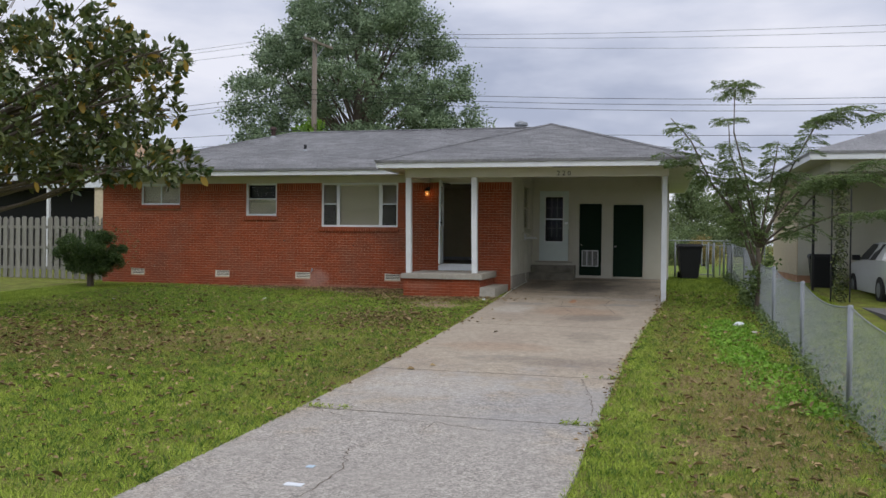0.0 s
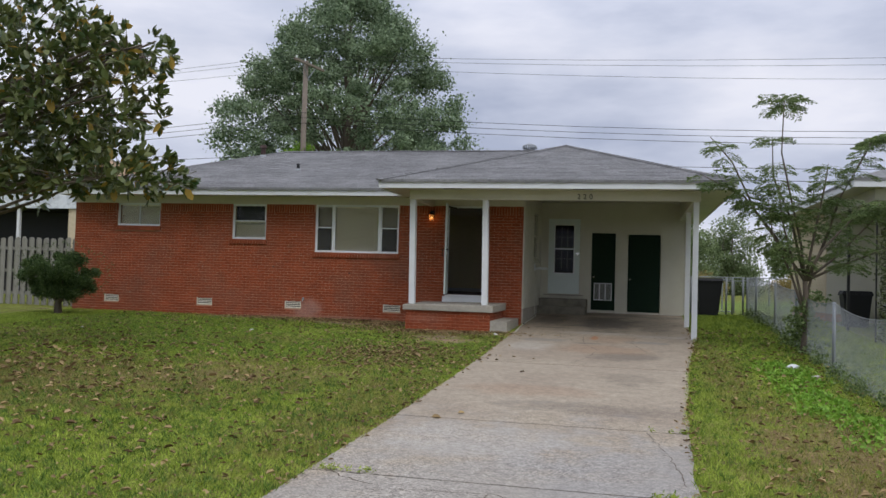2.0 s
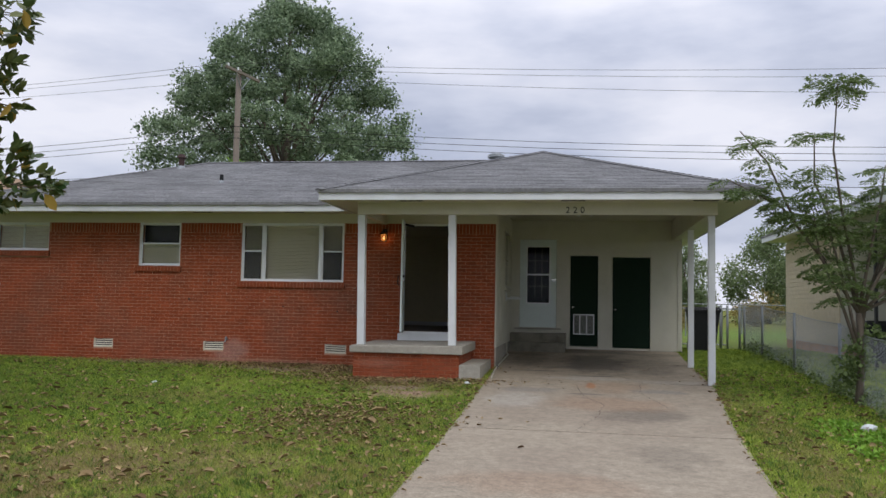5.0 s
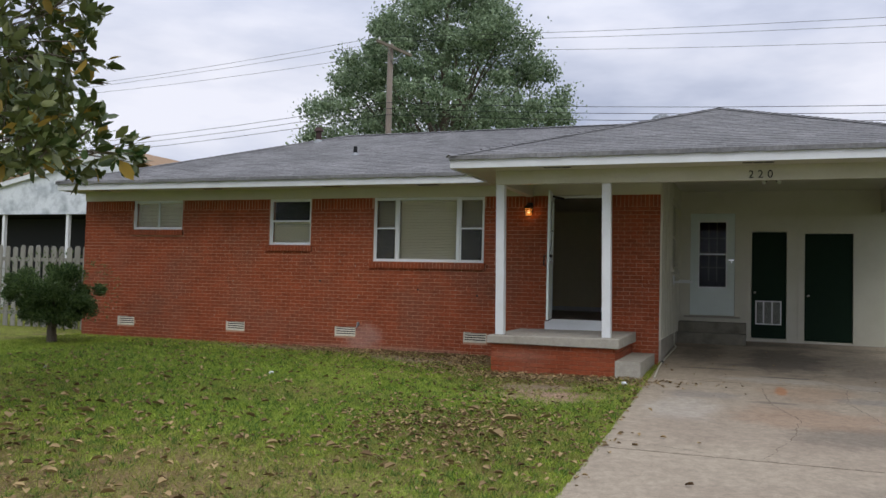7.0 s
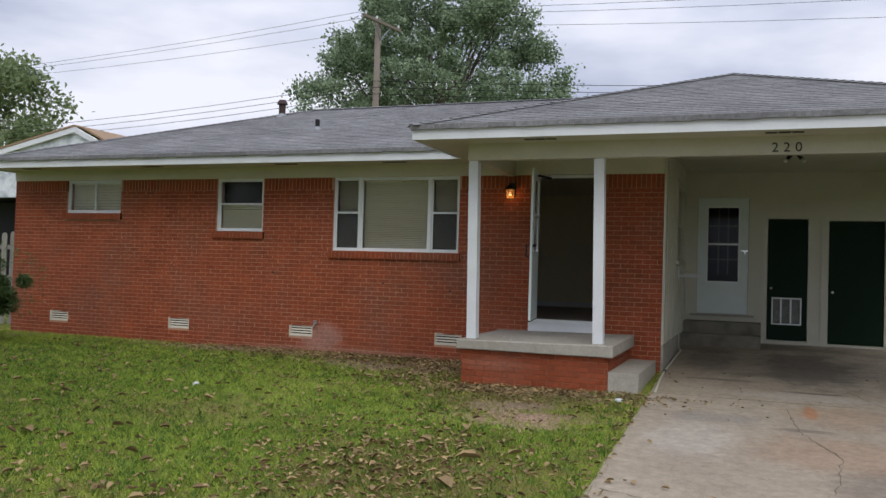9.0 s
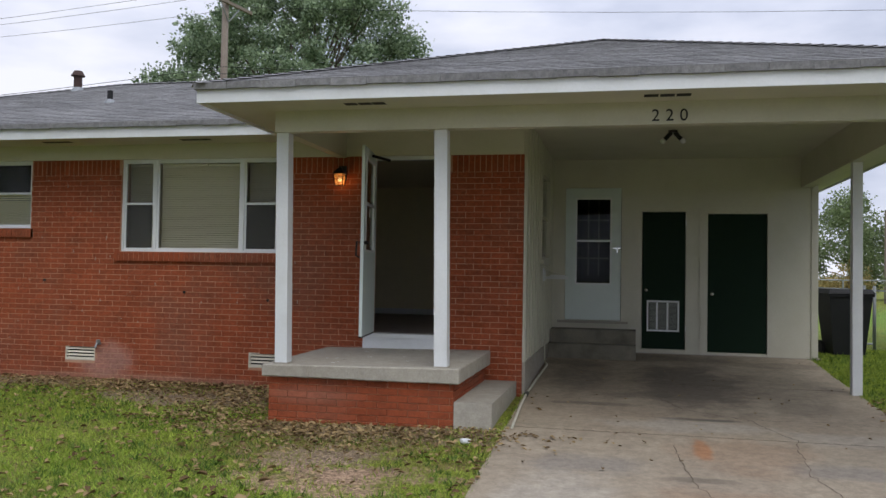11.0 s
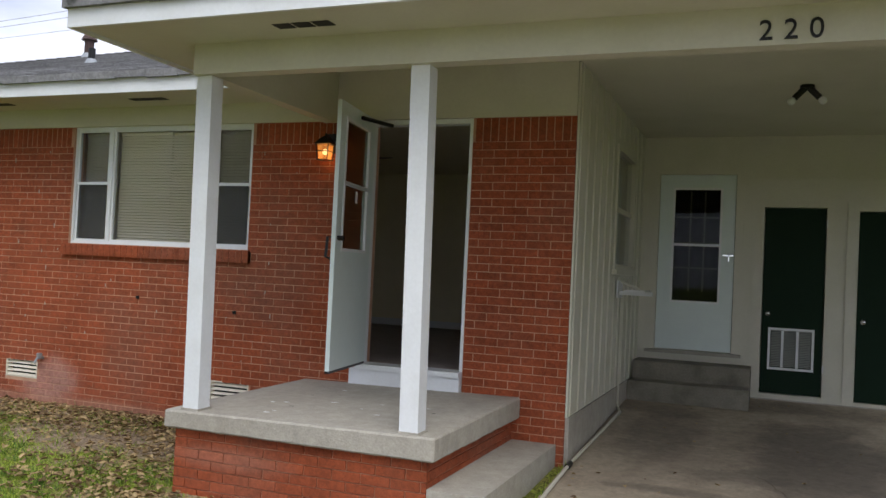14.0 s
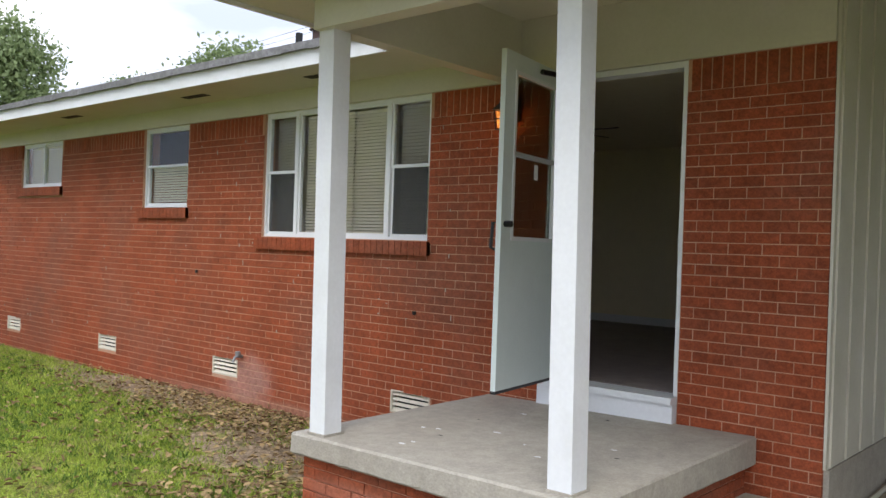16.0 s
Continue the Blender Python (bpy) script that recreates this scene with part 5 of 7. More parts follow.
# mimosa at the fence
fx, fy = 1.98, 18.2
mi = thing("mimosa_tree", (fx, fy, ground_z(fx, fy) - 0.01), "young mimosa with thin stems and feathery drooping fronds", "tree")
z0 = ground_z(fx, fy)
fork = (fx + 0.02, fy, z0 + 1.35)
STEMS = [
    [(fx, fy, z0 - 0.05), (fx + 0.06, fy, z0 + 0.7), fork],
    [fork, (fx - 0.05, fy, 2.4), (fx - 0.28, fy - 0.3, 3.2), (1.42, 17.3, 4.0), (1.40, 17.0, 4.85)],
    [fork, (fx - 0.35, fy - 0.1, 2.3), (fx - 0.9, fy - 0.3, 3.0), (fx - 1.35, fy - 0.5, 3.9), (fx - 1.75, fy - 0.6, 4.35)],
    [(fx - 0.5, fy - 0.2, 2.5), (fx - 1.1, fy - 0.2, 3.3), (fx - 1.9, fy - 0.3, 3.7)],
    [fork, (fx - 0.2, fy + 0.2, 2.9), (fx - 0.55, fy + 0.1, 3.7), (fx - 0.6, fy - 0.1, 4.35)],
    [fork, (fx + 0.3, fy, 2.3), (fx + 0.6, fy, 3.3), (fx + 1.1, fy - 0.1, 4.3), (fx + 1.7, fy - 0.3, 4.55), (fx + 2.4, fy - 0.4, 4.3)],
    [fork, (fx + 0.5, fy - 0.2, 2.2), (fx + 1.2, fy - 0.3, 3.0), (fx + 2.2, fy - 0.5, 3.5)],
    [fork, (fx + 0.5, fy - 0.1, 2.0), (fx + 1.5, fy - 0.3, 2.45), (fx + 2.6, fy - 0.5, 2.5)],
    [(fx, fy, 1.2), (fx - 0.25, fy - 0.1, 1.9), (fx - 0.6, fy - 0.3, 2.6), (fx - 0.7, fy - 0.4, 3.2)],
    [fork, (fx + 0.25, fy - 0.2, 2.3), (fx + 0.75, fy - 0.3, 2.9), (fx + 1.3, fy - 0.4, 3.2), (fx + 1.9, fy - 0.6, 3.15)],
    [(fx, fy, 1.3), (fx - 0.2, fy - 0.2, 2.0), (fx - 0.45, fy - 0.3, 2.9), (fx - 0.5, fy - 0.3, 3.5)],
    [(fx + 0.02, fy, 1.25), (fx + 0.2, fy + 0.2, 2.0), (fx + 0.45, fy + 0.2, 2.7), (fx + 0.6, fy + 0.1, 3.3)],
    [fork, (fx + 0.15, fy - 0.1, 2.6), (fx + 0.3, fy - 0.2, 3.5), (fx + 0.35, fy - 0.2, 3.9)],
]
for k, s in enumerate(STEMS):
    bm = bmesh.new()
    r0 = 0.06 if k == 0 else 0.03
    pts = []
    for p, q in zip(s, s[1:]):
        pts += [tuple(np.array(p) + (np.array(q) - np.array(p)) * u) for u in (0, 0.5)]
    pts.append(s[-1])
    tube(bm, pts, r0, 6, 0.045 if k == 0 else 0.008)
    part("trunk" if k == 0 else "branch", bm, M_BARK, mi, smooth=True)
lp, lax, rach = [], [], bmesh.new()


def frond(o, d, L):
    """A feathery leaf: a drooping stalk with side stalks, each with pairs of leaflets."""
    o, d = np.array(o, float), np.array(d, float)
    d /= np.linalg.norm(d)
    sd = np.cross(d, (0, 0, 1.0))
    sd /= np.linalg.norm(sd) + 1e-6
    tube(rach, [tuple(o), tuple(o + d * L * 0.5 + np.array((0, 0, 0.02))), tuple(o + d * L - np.array((0, 0, L * 0.25)))], 0.003, 3, cap=False)
    for u in np.linspace(0.2, 1.0, 7):
        b = o + d * L * u - np.array((0, 0, L * 0.25 * u * u))
        for s in (-1, 1):
            ax = sd * s * 0.9 + d * 0.55 - np.array((0, 0, 0.30))
            l2 = L * 0.36 * math.sin(math.pi * min(u, 0.95) * 0.8 + 0.5)
            for w in np.linspace(0.15, 1, 5):
                lp.append(b + ax * l2 * w)
                lax.append(ax + rng.normal(size=3) * 0.25)


def tuft(c, n, L, up=0.3):
    for i in range(n):
        a = 2 * math.pi * i / n + rng.uniform(-0.3, 0.3)
        frond(c, (math.cos(a), math.sin(a), up + rng.uniform(-0.3, 0.3)), L * rng.uniform(0.8, 1.2))


tuft((1.40, 17.0, 4.85), 17, 0.42, 0.15)
tuft((1.40, 17.0, 4.83), 9, 0.34, -0.35)
tuft((fx - 0.6, fy - 0.1, 4.35), 8, 0.34)
for s, cnt in zip(STEMS[1:], (6, 16, 12, 12, 24, 20, 18, 12, 18, 12, 14, 12)):
    for i in range(cnt):
        u = rng.uniform(0.35, 0.62 if s is STEMS[1] else 1.0) * (len(s) - 1)
        j = min(int(u), len(s) - 2)
        p = np.array(s[j]) + (np.array(s[j + 1]) - np.array(s[j])) * (u - j)
        tuft(p, 3, 0.36, 0.0)
tagged(part("stalks", rach, M_MIMOSA, mi), kind="stuff")
leaf_cloud("fronds", np.array(lp), 0.064, M_MIMOSA, mi, aspect=3.4, axis=np.array(lax))

pts = np.concatenate([in_blob(90, (fx + rng.normal() * 0.12, fy + rng.normal() * 0.12, z), (0.22, 0.22, 0.14), 0.1) for z in np.arange(0.55, 1.5, 0.09)])
leaf_cloud("climber", pts, 0.075, M_MIMOSA, mi, aspect=1.5, label="weedy climber round the trunk")

# vine heap round the foot of the utility pole
POLE = (-17.38, 40.4)
up_ = thing("utility_pole", (POLE[0], POLE[1], 0.55), "weathered wooden utility pole with one crossarm", "utility pole")
bm = bmesh.new()
tube(bm, [(POLE[0], POLE[1], 0.4), (POLE[0], POLE[1], 12.2)], 0.17, 10, 0.12)
part("shaft", bm, M_POLE, up_, smooth=True)
bm = bmesh.new()
box(bm, -1.3, 1.3, -0.05, 0.05, -0.06, 0.06)
bmesh.ops.rotate(bm, verts=bm.verts, cent=(0, 0, 0), matrix=Matrix.Rotation(radians(79), 3, "Z"))
bmesh.ops.translate(bm, verts=bm.verts, vec=(POLE[0] + 0.2, POLE[1], 12.0))
part("crossarm", bm, M_POLE, up_)
for s in (-1, 1):
    bm = bmesh.new()
    tube(bm, [(POLE[0] + 0.2 + s * 0.11, POLE[1] + s * 0.55, 11.95), (POLE[0] + 0.14, POLE[1], 11.3)], 0.025, 5)
    part("brace", bm, M_STEEL, up_)
for s in (-1.15, -0.4, 1.15):
    bm = bmesh.new()
    tube(bm, [(POLE[0] + 0.2 + s * 0.19, POLE[1] + s * 0.98, 12.05), (POLE[0] + 0.2 + s * 0.19, POLE[1] + s * 0.98, 12.2)], 0.04, 6)
    part("insulator", bm, M_WHITE, up_)
bush("vine_heap", (-18.1, 40.6, 6.4), (1.6, 1.2, 2.1), 5200, 0.20, M_LIME, "bright green vine heaped over the foot of the pole", 16, 0.4)
bush("roadside_bush", (-24.3, 38.0, 4.4), (1.8, 1.4, 1.7), 2600, 0.20, M_LIME, "light green bush behind the house", 10, 0.45)

# overhead wires, one object each
def wire(pts, sag, name="overhead_wire", r=0.008):
    bm = bmesh.new()
    out = []
    for a, b in zip(pts, pts[1:]):
        for k in range(12):
            u = k / 12
            out.append((a[0] + (b[0] - a[0]) * u, a[1] + (b[1] - a[1]) * u, a[2] + (b[2] - a[2]) * u - sag * 4 * u * (1 - u)))
    out.append(pts[-1])
    tube(bm, out, r, 4)
    w = part(name, bm, M_BLACK, None)
    return tagged(w, "thin dark overhead wire strung from the utility pole", "wire", "overhead wires")


for s, dz in ((-1.15, 0.0), (-0.4, 0.02), (1.15, 0.0)):
    px, py = POLE[0] + 0.2 + s * 0.19, POLE[1] + s * 0.98
    wire([(px - 45, py - 2, 10.7 + 0.3 * s), (px, py, 12.2 + dz), (px + 55, py + 1.5, 11.75 - 0.35 * s)], 0.75)
for z, zr in ((9.56, 9.3), (9.3, 9.0), (9.03, 8.7)):
    wire([(POLE[0] - 45, POLE[1] - 2, z - 1.2), (POLE[0], POLE[1] - 0.2, z), (POLE[0] + 55, POLE[1] + 1.5, zr)], 0.98, r=0.011)
for z in (7.5, 6.95):
    wire([(POLE[0] - 45, POLE[1] - 2, z), (POLE[0], POLE[1] - 0.15, z), (POLE[0] + 55, POLE[1] + 1.5, z - 0.2)], 0.6, r=0.011)
rp = thing("utility_pole", (POLE[0] + 55, POLE[1] + 1.6, 0.6), "plain wooden utility pole far along the line", "utility pole")
bm = bmesh.new()
tube(bm, [(POLE[0] + 55, POLE[1] + 1.6, 0.4), (POLE[0] + 55, POLE[1] + 1.6, 12.1)], 0.17, 8, 0.12)
part("shaft", bm, M_POLE, rp)
lp_ = thing("utility_pole", (POLE[0] - 45, POLE[1] - 2.1, 0.5), "plain wooden utility pole down the street", "utility pole")
bm = bmesh.new()
tube(bm, [(POLE[0] - 45, POLE[1] - 2.1, 0.3), (POLE[0] - 45, POLE[1] - 2.1, 12.0)], 0.17, 8, 0.12)
part("shaft", bm, M_POLE, lp_)
fp_ = thing("utility_pole", (13.2, 68, 0.6), "thin utility pole at the edge of the field", "utility pole")
bm = bmesh.new()
tube(bm, [(13.2, 68, 0.5), (13.2, 68, 6.4)], 0.14, 8, 0.10)
part("shaft", bm, M_POLE, fp_)


# ---- picket fence beside the house ----
pf = thing("picket_fence", (-19.6, 22.6, 0.44), "weathered grey shadow-box wooden fence with dog-eared boards", "fence")
for z in (0.75, 1.40, 2.05):
    boxes("rail", M_WOODGREY, pf, [(-25.5, -15.95, 22.619, 22.70, z, z + 0.09)])


def picket(x, y, z0, z1):
    bm = bmesh.new()
    w = 0.068
    lo = [bm.verts.new((x + a, y, b)) for a, b in ((-w, z0), (w, z0), (w, z1 - 0.05), (w * 0.5, z1), (-w * 0.5, z1), (-w, z1 - 0.05))]
    hi = [bm.verts.new((v.co.x, y + 0.018, v.co.z)) for v in lo]
    bm.faces.new(lo)
    bm.faces.new(hi[::-1])
    for i in range(6):
        bm.faces.new((lo[i], lo[(i + 1) % 6], hi[(i + 1) % 6], hi[i]))
    return part("board", bm, M_WOODGREY, pf)


x = -25.4
k = 0
while x < -16.0:
    picket(x, 22.60 if k % 2 else 22.702, 0.42, 2.42 + 0.03 * rng.uniform(-1, 1))
    x += 0.122
    k += 1
for x in (-25.3, -22.9, -20.5, -18.1, -16.05):
    boxes("post", M_WOODGREY, pf, [(x - 0.045, x + 0.045, 22.722, 22.81, 0.3, 2.35)])

# ---- chain-link fence on the other side ----
FPOSTS = [(1.80, 2.2), (1.86, 5.7), (1.91, 9.25), (1.98, 12.6), (2.02, 15.9), (2.05, 19.3), (2.16, 22.6), (2.05, 25.0), (2.13, 27.5)]
cf = thing("chain_link_fence", (1.95, 14.0, 0.15), "sagging grey chain-link fence with steel posts and weeds at its foot", "fence")
for x, y in FPOSTS:
    bm = bmesh.new()
    z = ground_z(x, y)
    tube(bm, [(x, y, z - 0.1), (x, y, z + 1.13)], 0.028, 8)
    part("post", bm, M_STEEL, cf, smooth=True)


def fence_x(y):
    return float(np.interp(y, [p[1] for p in FPOSTS], [p[0] for p in FPOSTS]))


def fence_top(y):
    ys_ = [p[1] for p in FPOSTS]
    j = max(0, min(len(ys_) - 2, int(np.searchsorted(ys_, y)) - 1))
    u = (y - ys_[j]) / (ys_[j + 1] - ys_[j])
    return ground_z(2, y) + 1.12 - 0.10 * 4 * u * (1 - u) * (1 if y < 19 else 0.3)


def mesh_fence(name, path, top, parent, y0, y1, step=0.058, w=0.0016):
    """Slanting wires both ways, each a thin three-sided bar."""
    vs, fs = [], []
    L = y1 - y0
    H = 1.08
    for sgn in (1, -1):
        k = -int(H / step)
        while k * step < L:
            s0 = k * step
            a0, a1 = max(0, -s0), min(H, L - s0)
            if a1 > a0:
                n = 3
                for i in range(n):
                    q = []
                    for a in (a0 + (a1 - a0) * i / n, a0 + (a1 - a0) * (i + 1) / n):
                        y = y0 + s0 + a if sgn > 0 else y1 - s0 - a
                        g, t_ = ground_z(2, y), top(y)
                        z = g + 0.03 + (t_ - g - 0.03) * a / H
                        q.append((path(y), y, z))
                    b = len(vs)
                    for p in q:
                        vs += [(p[0] - w, p[1] - w, p[2]), (p[0] - w, p[1] + w, p[2]), (p[0] + w, p[1], p[2] + w)]
                    fs.extend([(b, b + 1, b + 4, b + 3), (b + 1, b + 2, b + 5, b + 4), (b + 2, b, b + 3, b + 5)])
            k += 1
    return pymesh(name, [tuple(v) for v in vs], fs, M_STEEL, parent, "stuff", "diamond wire mesh")


mesh_fence("wire_mesh", fence_x, fence_top, cf, 2.2, 27.5, w=0.0015)
bm = bmesh.new()
tube(bm, [(fence_x(y), y, fence_top(y)) for y in np.arange(2.2, 27.6, 0.3)], 0.006, 4)
part("tension_wire", bm, M_STEEL, cf)

# rear cross fence with its gate, beyond the bin
gf_ = thing("rear_gate_fence", (1.2, 27.6, 0.66), "old galvanised pipe gate and posts closing the back yard", "gate")
for x in (0.55, 1.55, 1.72, 2.02):
    bm = bmesh.new()
    tube(bm, [(x, 27.55, 0.6), (x, 27.55, 1.86)], 0.03, 8)
    part("post", bm, M_STEEL, gf_, smooth=True)
for z in (1.78, 0.85):
    bm = bmesh.new()
    tube(bm, [(0.55, 27.55, z), (1.72, 27.55, z)], 0.018, 6)
    part("rail", bm, M_STEEL, gf_)
rf = thing("rear_fence", (12, 44, 0.6), "far chain-link fence with a top rail across the field", "fence")
for i in range(12):
    x = 2.2 + i * 3.0
    bm = bmesh.new()
    tube(bm, [(x, 44.5, 0.5), (x, 44.5, 2.0)], 0.03, 6)
    part("post", bm, M_STEEL, rf)
bm = bmesh.new()
tube(bm, [(-12, 44.5, 1.98), (36, 44.5, 1.98)], 0.022, 5)
part("top_rail", bm, M_STEEL, rf)
boxes("side_rail", M_STEEL, rf, [(2.12, 2.15, 27.5, 44.5, 1.75, 1.78)])
for y in (31.0, 35.0, 39.5):
    bm = bmesh.new()
    tube(bm, [(2.14, y, 0.5), (2.14, y, 1.78)], 0.028, 6)
    part("post", bm, M_STEEL, rf)

# weeds along the fence foot
pts = []
for i in range(260):
    y = rng.uniform(3, 27)
    c = (fence_x(y) + rng.normal() * 0.10, y, ground_z(2, y))
    pts.append(in_blob(26, (c[0], c[1], c[2] + 0.08), (0.10, 0.14, rng.uniform(0.08, 0.30)), 0.2))
leaf_cloud("fence_weeds", np.concatenate(pts), 0.055, M_MIMOSA, None, aspect=1.8, kind="stuff", label="weeds along the foot of the wire fence")
pts = []
for i in range(230):
    y = 9.0 + 7.5 * rng.uniform() ** 1.0
    c = (1.72 - 0.55 * rng.uniform() ** 1.5 + rng.normal() * 0.08 - (0.25 if y > 12 else 0), y)
    pts.append(in_blob(20, (c[0], c[1], ground_z(*c) + 0.035), (0.16, 0.18, 0.035), 0.1))
leaf_cloud("ground_ivy", np.concatenate(pts), 0.05, leaf_mat("low_weed_leaves", (0.10, 0.22, 0.02), (0.28, 0.48, 0.06), 0.5, 0.3, 3), None, aspect=1.3, kind="stuff", label="bright green low weeds spreading from the fence")


# ---- wheelie bins ----
def bin_(x, y, z, turn, name="wheelie_bin"):
    t = thing(name, (0, 0, 0), "black plastic wheeled rubbish bin with its lid shut", "bin", "wheeled bins")
    bm = bmesh.new()
    lo = [(-0.24, -0.25, 0.06), (0.24, -0.25, 0.06), (0.24, 0.22, 0.06), (-0.24, 0.22, 0.06)]
    hi = [(-0.33, -0.33, 1.02), (0.33, -0.33, 1.02), (0.33, 0.34, 1.02), (-0.33, 0.34, 1.02)]
    a, b = [bm.verts.new(p) for p in lo], [bm.verts.new(p) for p in hi]
    bm.faces.new(a[::-1])
    bm.faces.new(b)
    for i in range(4):
        bm.faces.new((a[i], a[(i + 1) % 4], b[(i + 1) % 4], b[i]))
    part("body", bm, M_BLACKPL, t, bevel=0.02)
    boxes("rim", M_BLACKPL, t, [(-0.35, 0.35, -0.35, 0.36, 0.985, 1.03)], bevel=0.01)
    bm = bmesh.new()
    v = box(bm, -0.36, 0.36, -0.37, 0.38, 1.032, 1.075)
    for q in v[4:]:
        q.co.x *= 0.86
        q.co.y *= 0.86
        q.co.z += 0.03
    part("lid", bm, M_BLACKPL, t, bevel=0.01)
    bm = bmesh.new()
    tube(bm, [(-0.28, 0.40, 1.0), (0.28, 0.40, 1.0)], 0.016, 6)
    part("handle", bm, M_BLACKPL, t)
    for s in (-0.27, 0.27):
        bm = bmesh.new()
        tube(bm, [(s - 0.03, 0.24, 0.13), (s + 0.03, 0.24, 0.13)], 0.13, 14)
        part("wheel", bm, M_RUBBER, t)
    t.matrix_basis = pose(x, y, z, 0, 0, turn)
    return t


bin_(0.93, 26.3, ground_z(0.93, 26.3) - 0.03, 6)

# ---- neighbour's house with carport and car ----
nh = thing("neighbour_house", (8.8, 30, 0.55), "neighbour's low cream-sided house with a grey hipped roof and carport", "house")
NX = 3.85
boxes("wall", M_TRIM, nh, [(NX + 0.02, 12.9, 25.5, 30.5, 0.95, 3.75)])
boxes("carport_wall", M_TRIM, nh, [(8.9, 9.1, 20.9, 25.48, 0.5, 3.75)])
boxes("brick_base", M_MORTAR, nh, [(NX + 0.01, 12.9, 25.49, 30.5, 0.3, 0.95)])
z = 0.97
while z < 3.6:
    bm = bmesh.new()
    v = box(bm, NX - 0.012, NX + 0.018, 25.5, 30.5, z, z + 0.108)
    for q in v[4:]:
        q.co.x += 0.01 if q.co.x < NX else 0
    part("siding_board", bm, M_CREAMBR, nh)
    z += 0.112
E1, NE = 3.93, 0.33
ex0, ex1, ey0, ey1 = 3.28, 13.6, 20.25, 31.1
hh = (ey1 - ey0) / 2
bm = bmesh.new()
c = [bm.verts.new(p) for p in ((ex0, ey0, E1), (ex1, ey0, E1), (ex1, ey1, E1), (ex0, ey1, E1), (ex0 + min(hh, 5.1), ey0 + hh, E1 + NE * hh), (ex1 - min(hh, 5.1), ey0 + hh, E1 + NE * hh))]
for f in ((0, 1, 5, 4), (1, 2, 5), (2, 3, 4, 5), (3, 0, 4)):
    bm.faces.new([c[i] for i in f])
r_ = bmesh.ops.extrude_face_region(bm, geom=bm.faces[:])
bmesh.ops.translate(bm, verts=[q for q in r_["geom"] if isinstance(q, bmesh.types.BMVert)], vec=(0, 0, -0.06))
part("roof", bm, M_SHINGLE, nh)
boxes("fascia", M_WHITE, nh, [(ex0 + 0.02, ex1 - 0.02, ey0 + 0.02, ey0 + 0.045, 3.74, 3.88), (ex0 + 0.02, ex0 + 0.045, ey0 + 0.045, ey1 - 0.02, 3.74, 3.88)])
boxes("soffit", M_TRIM, nh, [(ex0 + 0.045, ex1 - 0.05, ey0 + 0.045, ey1 - 0.05, 3.76, 3.78)])
boxes("beam", M_TRIM, nh, [(NX - 0.05, NX + 0.10, 20.7, 25.48, 3.50, 3.759), (NX + 0.10, 9.1, 20.7, 20.85, 3.50, 3.759)])
boxes("store_door", M_TRIM, nh, [(NX + 0.55, NX + 1.35, 25.46, 25.488, 0.6, 2.6)], "", 0.004)
for y in (23.2,):
    boxes("post", M_BLACK, nh, [(NX + 0.0, NX + 0.06, y - 0.03, y + 0.03, 0.45, 3.50)])
wp = part("iron_post", (lambda b: (box(b, NX, NX + 0.03, 20.75, 20.78, 0.45, 3.5), box(b, NX + 0.40, NX + 0.43, 20.75, 20.78, 0.45, 3.5), b)[-1])(bmesh.new()), M_BLACK, nh, "black wrought-iron post with scrollwork")
for k in range(12):
    bm = bmesh.new()
    zc = 0.62 + k * 0.245
    tube(bm, [(NX + 0.215 + 0.15 * math.cos(a) * (1 - a / 14), 20.765, zc + 0.12 * math.sin(a) * (1 - a / 14)) for a in np.linspace(0, 9, 14)], 0.012, 5)
    part("scroll", bm, M_BLACK, wp)
pts = np.concatenate([in_blob(60, (NX + 0.2, 20.76, z), (0.2, 0.07, 0.16), 0.1) for z in np.arange(0.6, 3.4, 0.2)])
leaf_cloud("climber", pts, 0.07, M_MAGN, nh, aspect=1.5, label="dark dry climber on the iron post")
structure("road", mat("dark_concrete_pad", (0.14, 0.135, 0.13), 0.9, var=0.2, scale=1.5, bump=0.3), [(4.3, 8.88, 6.0, 25.45, 0.0, 0.47)], "dark neighbouring driveway")
bin_(4.32, 24.4, 0.47, -4)

# the parked car
car = thing("car", (5.9, 22.6, 0.47), "white four-door saloon parked in the neighbour's carport", "car")
CX, CZ = 5.9, 0.47
secs = [  # y, half width at sill, sill z, waist half, waist z, roof half, roof z
    (20.35, 0.70, 0.32, 0.72, 0.90, 0.60, 0.93), (20.75, 0.80, 0.25, 0.84, 0.98, 0.66, 1.03), (21.25, 0.84, 0.22, 0.87, 1.00, 0.66, 1.12), (21.75, 0.85, 0.20, 0.88, 1.00, 0.60, 1.40),
    (22.4, 0.86, 0.20, 0.88, 0.99, 0.60, 1.44), (23.1, 0.86, 0.20, 0.88, 0.97, 0.60, 1.40), (23.75, 0.85, 0.20, 0.87, 0.94, 0.68, 1.06), (24.4, 0.84, 0.22, 0.86, 0.88, 0.70, 0.93), (24.85, 0.78, 0.26, 0.80, 0.76, 0.66, 0.80), (25.05, 0.66, 0.34, 0.68, 0.62, 0.56, 0.64)]
bm = bmesh.new()
rows_ = []
for y, a, za, b, zb, c_, zc in secs:
    pr = [(-a, za), (-b, (za + zb) / 2), (-b, zb), (-c_, zc), (c_, zc), (b, zb), (b, (za + zb) / 2), (a, za)]
    rows_.append([bm.verts.new((CX + p, y, CZ + q)) for p, q in pr])
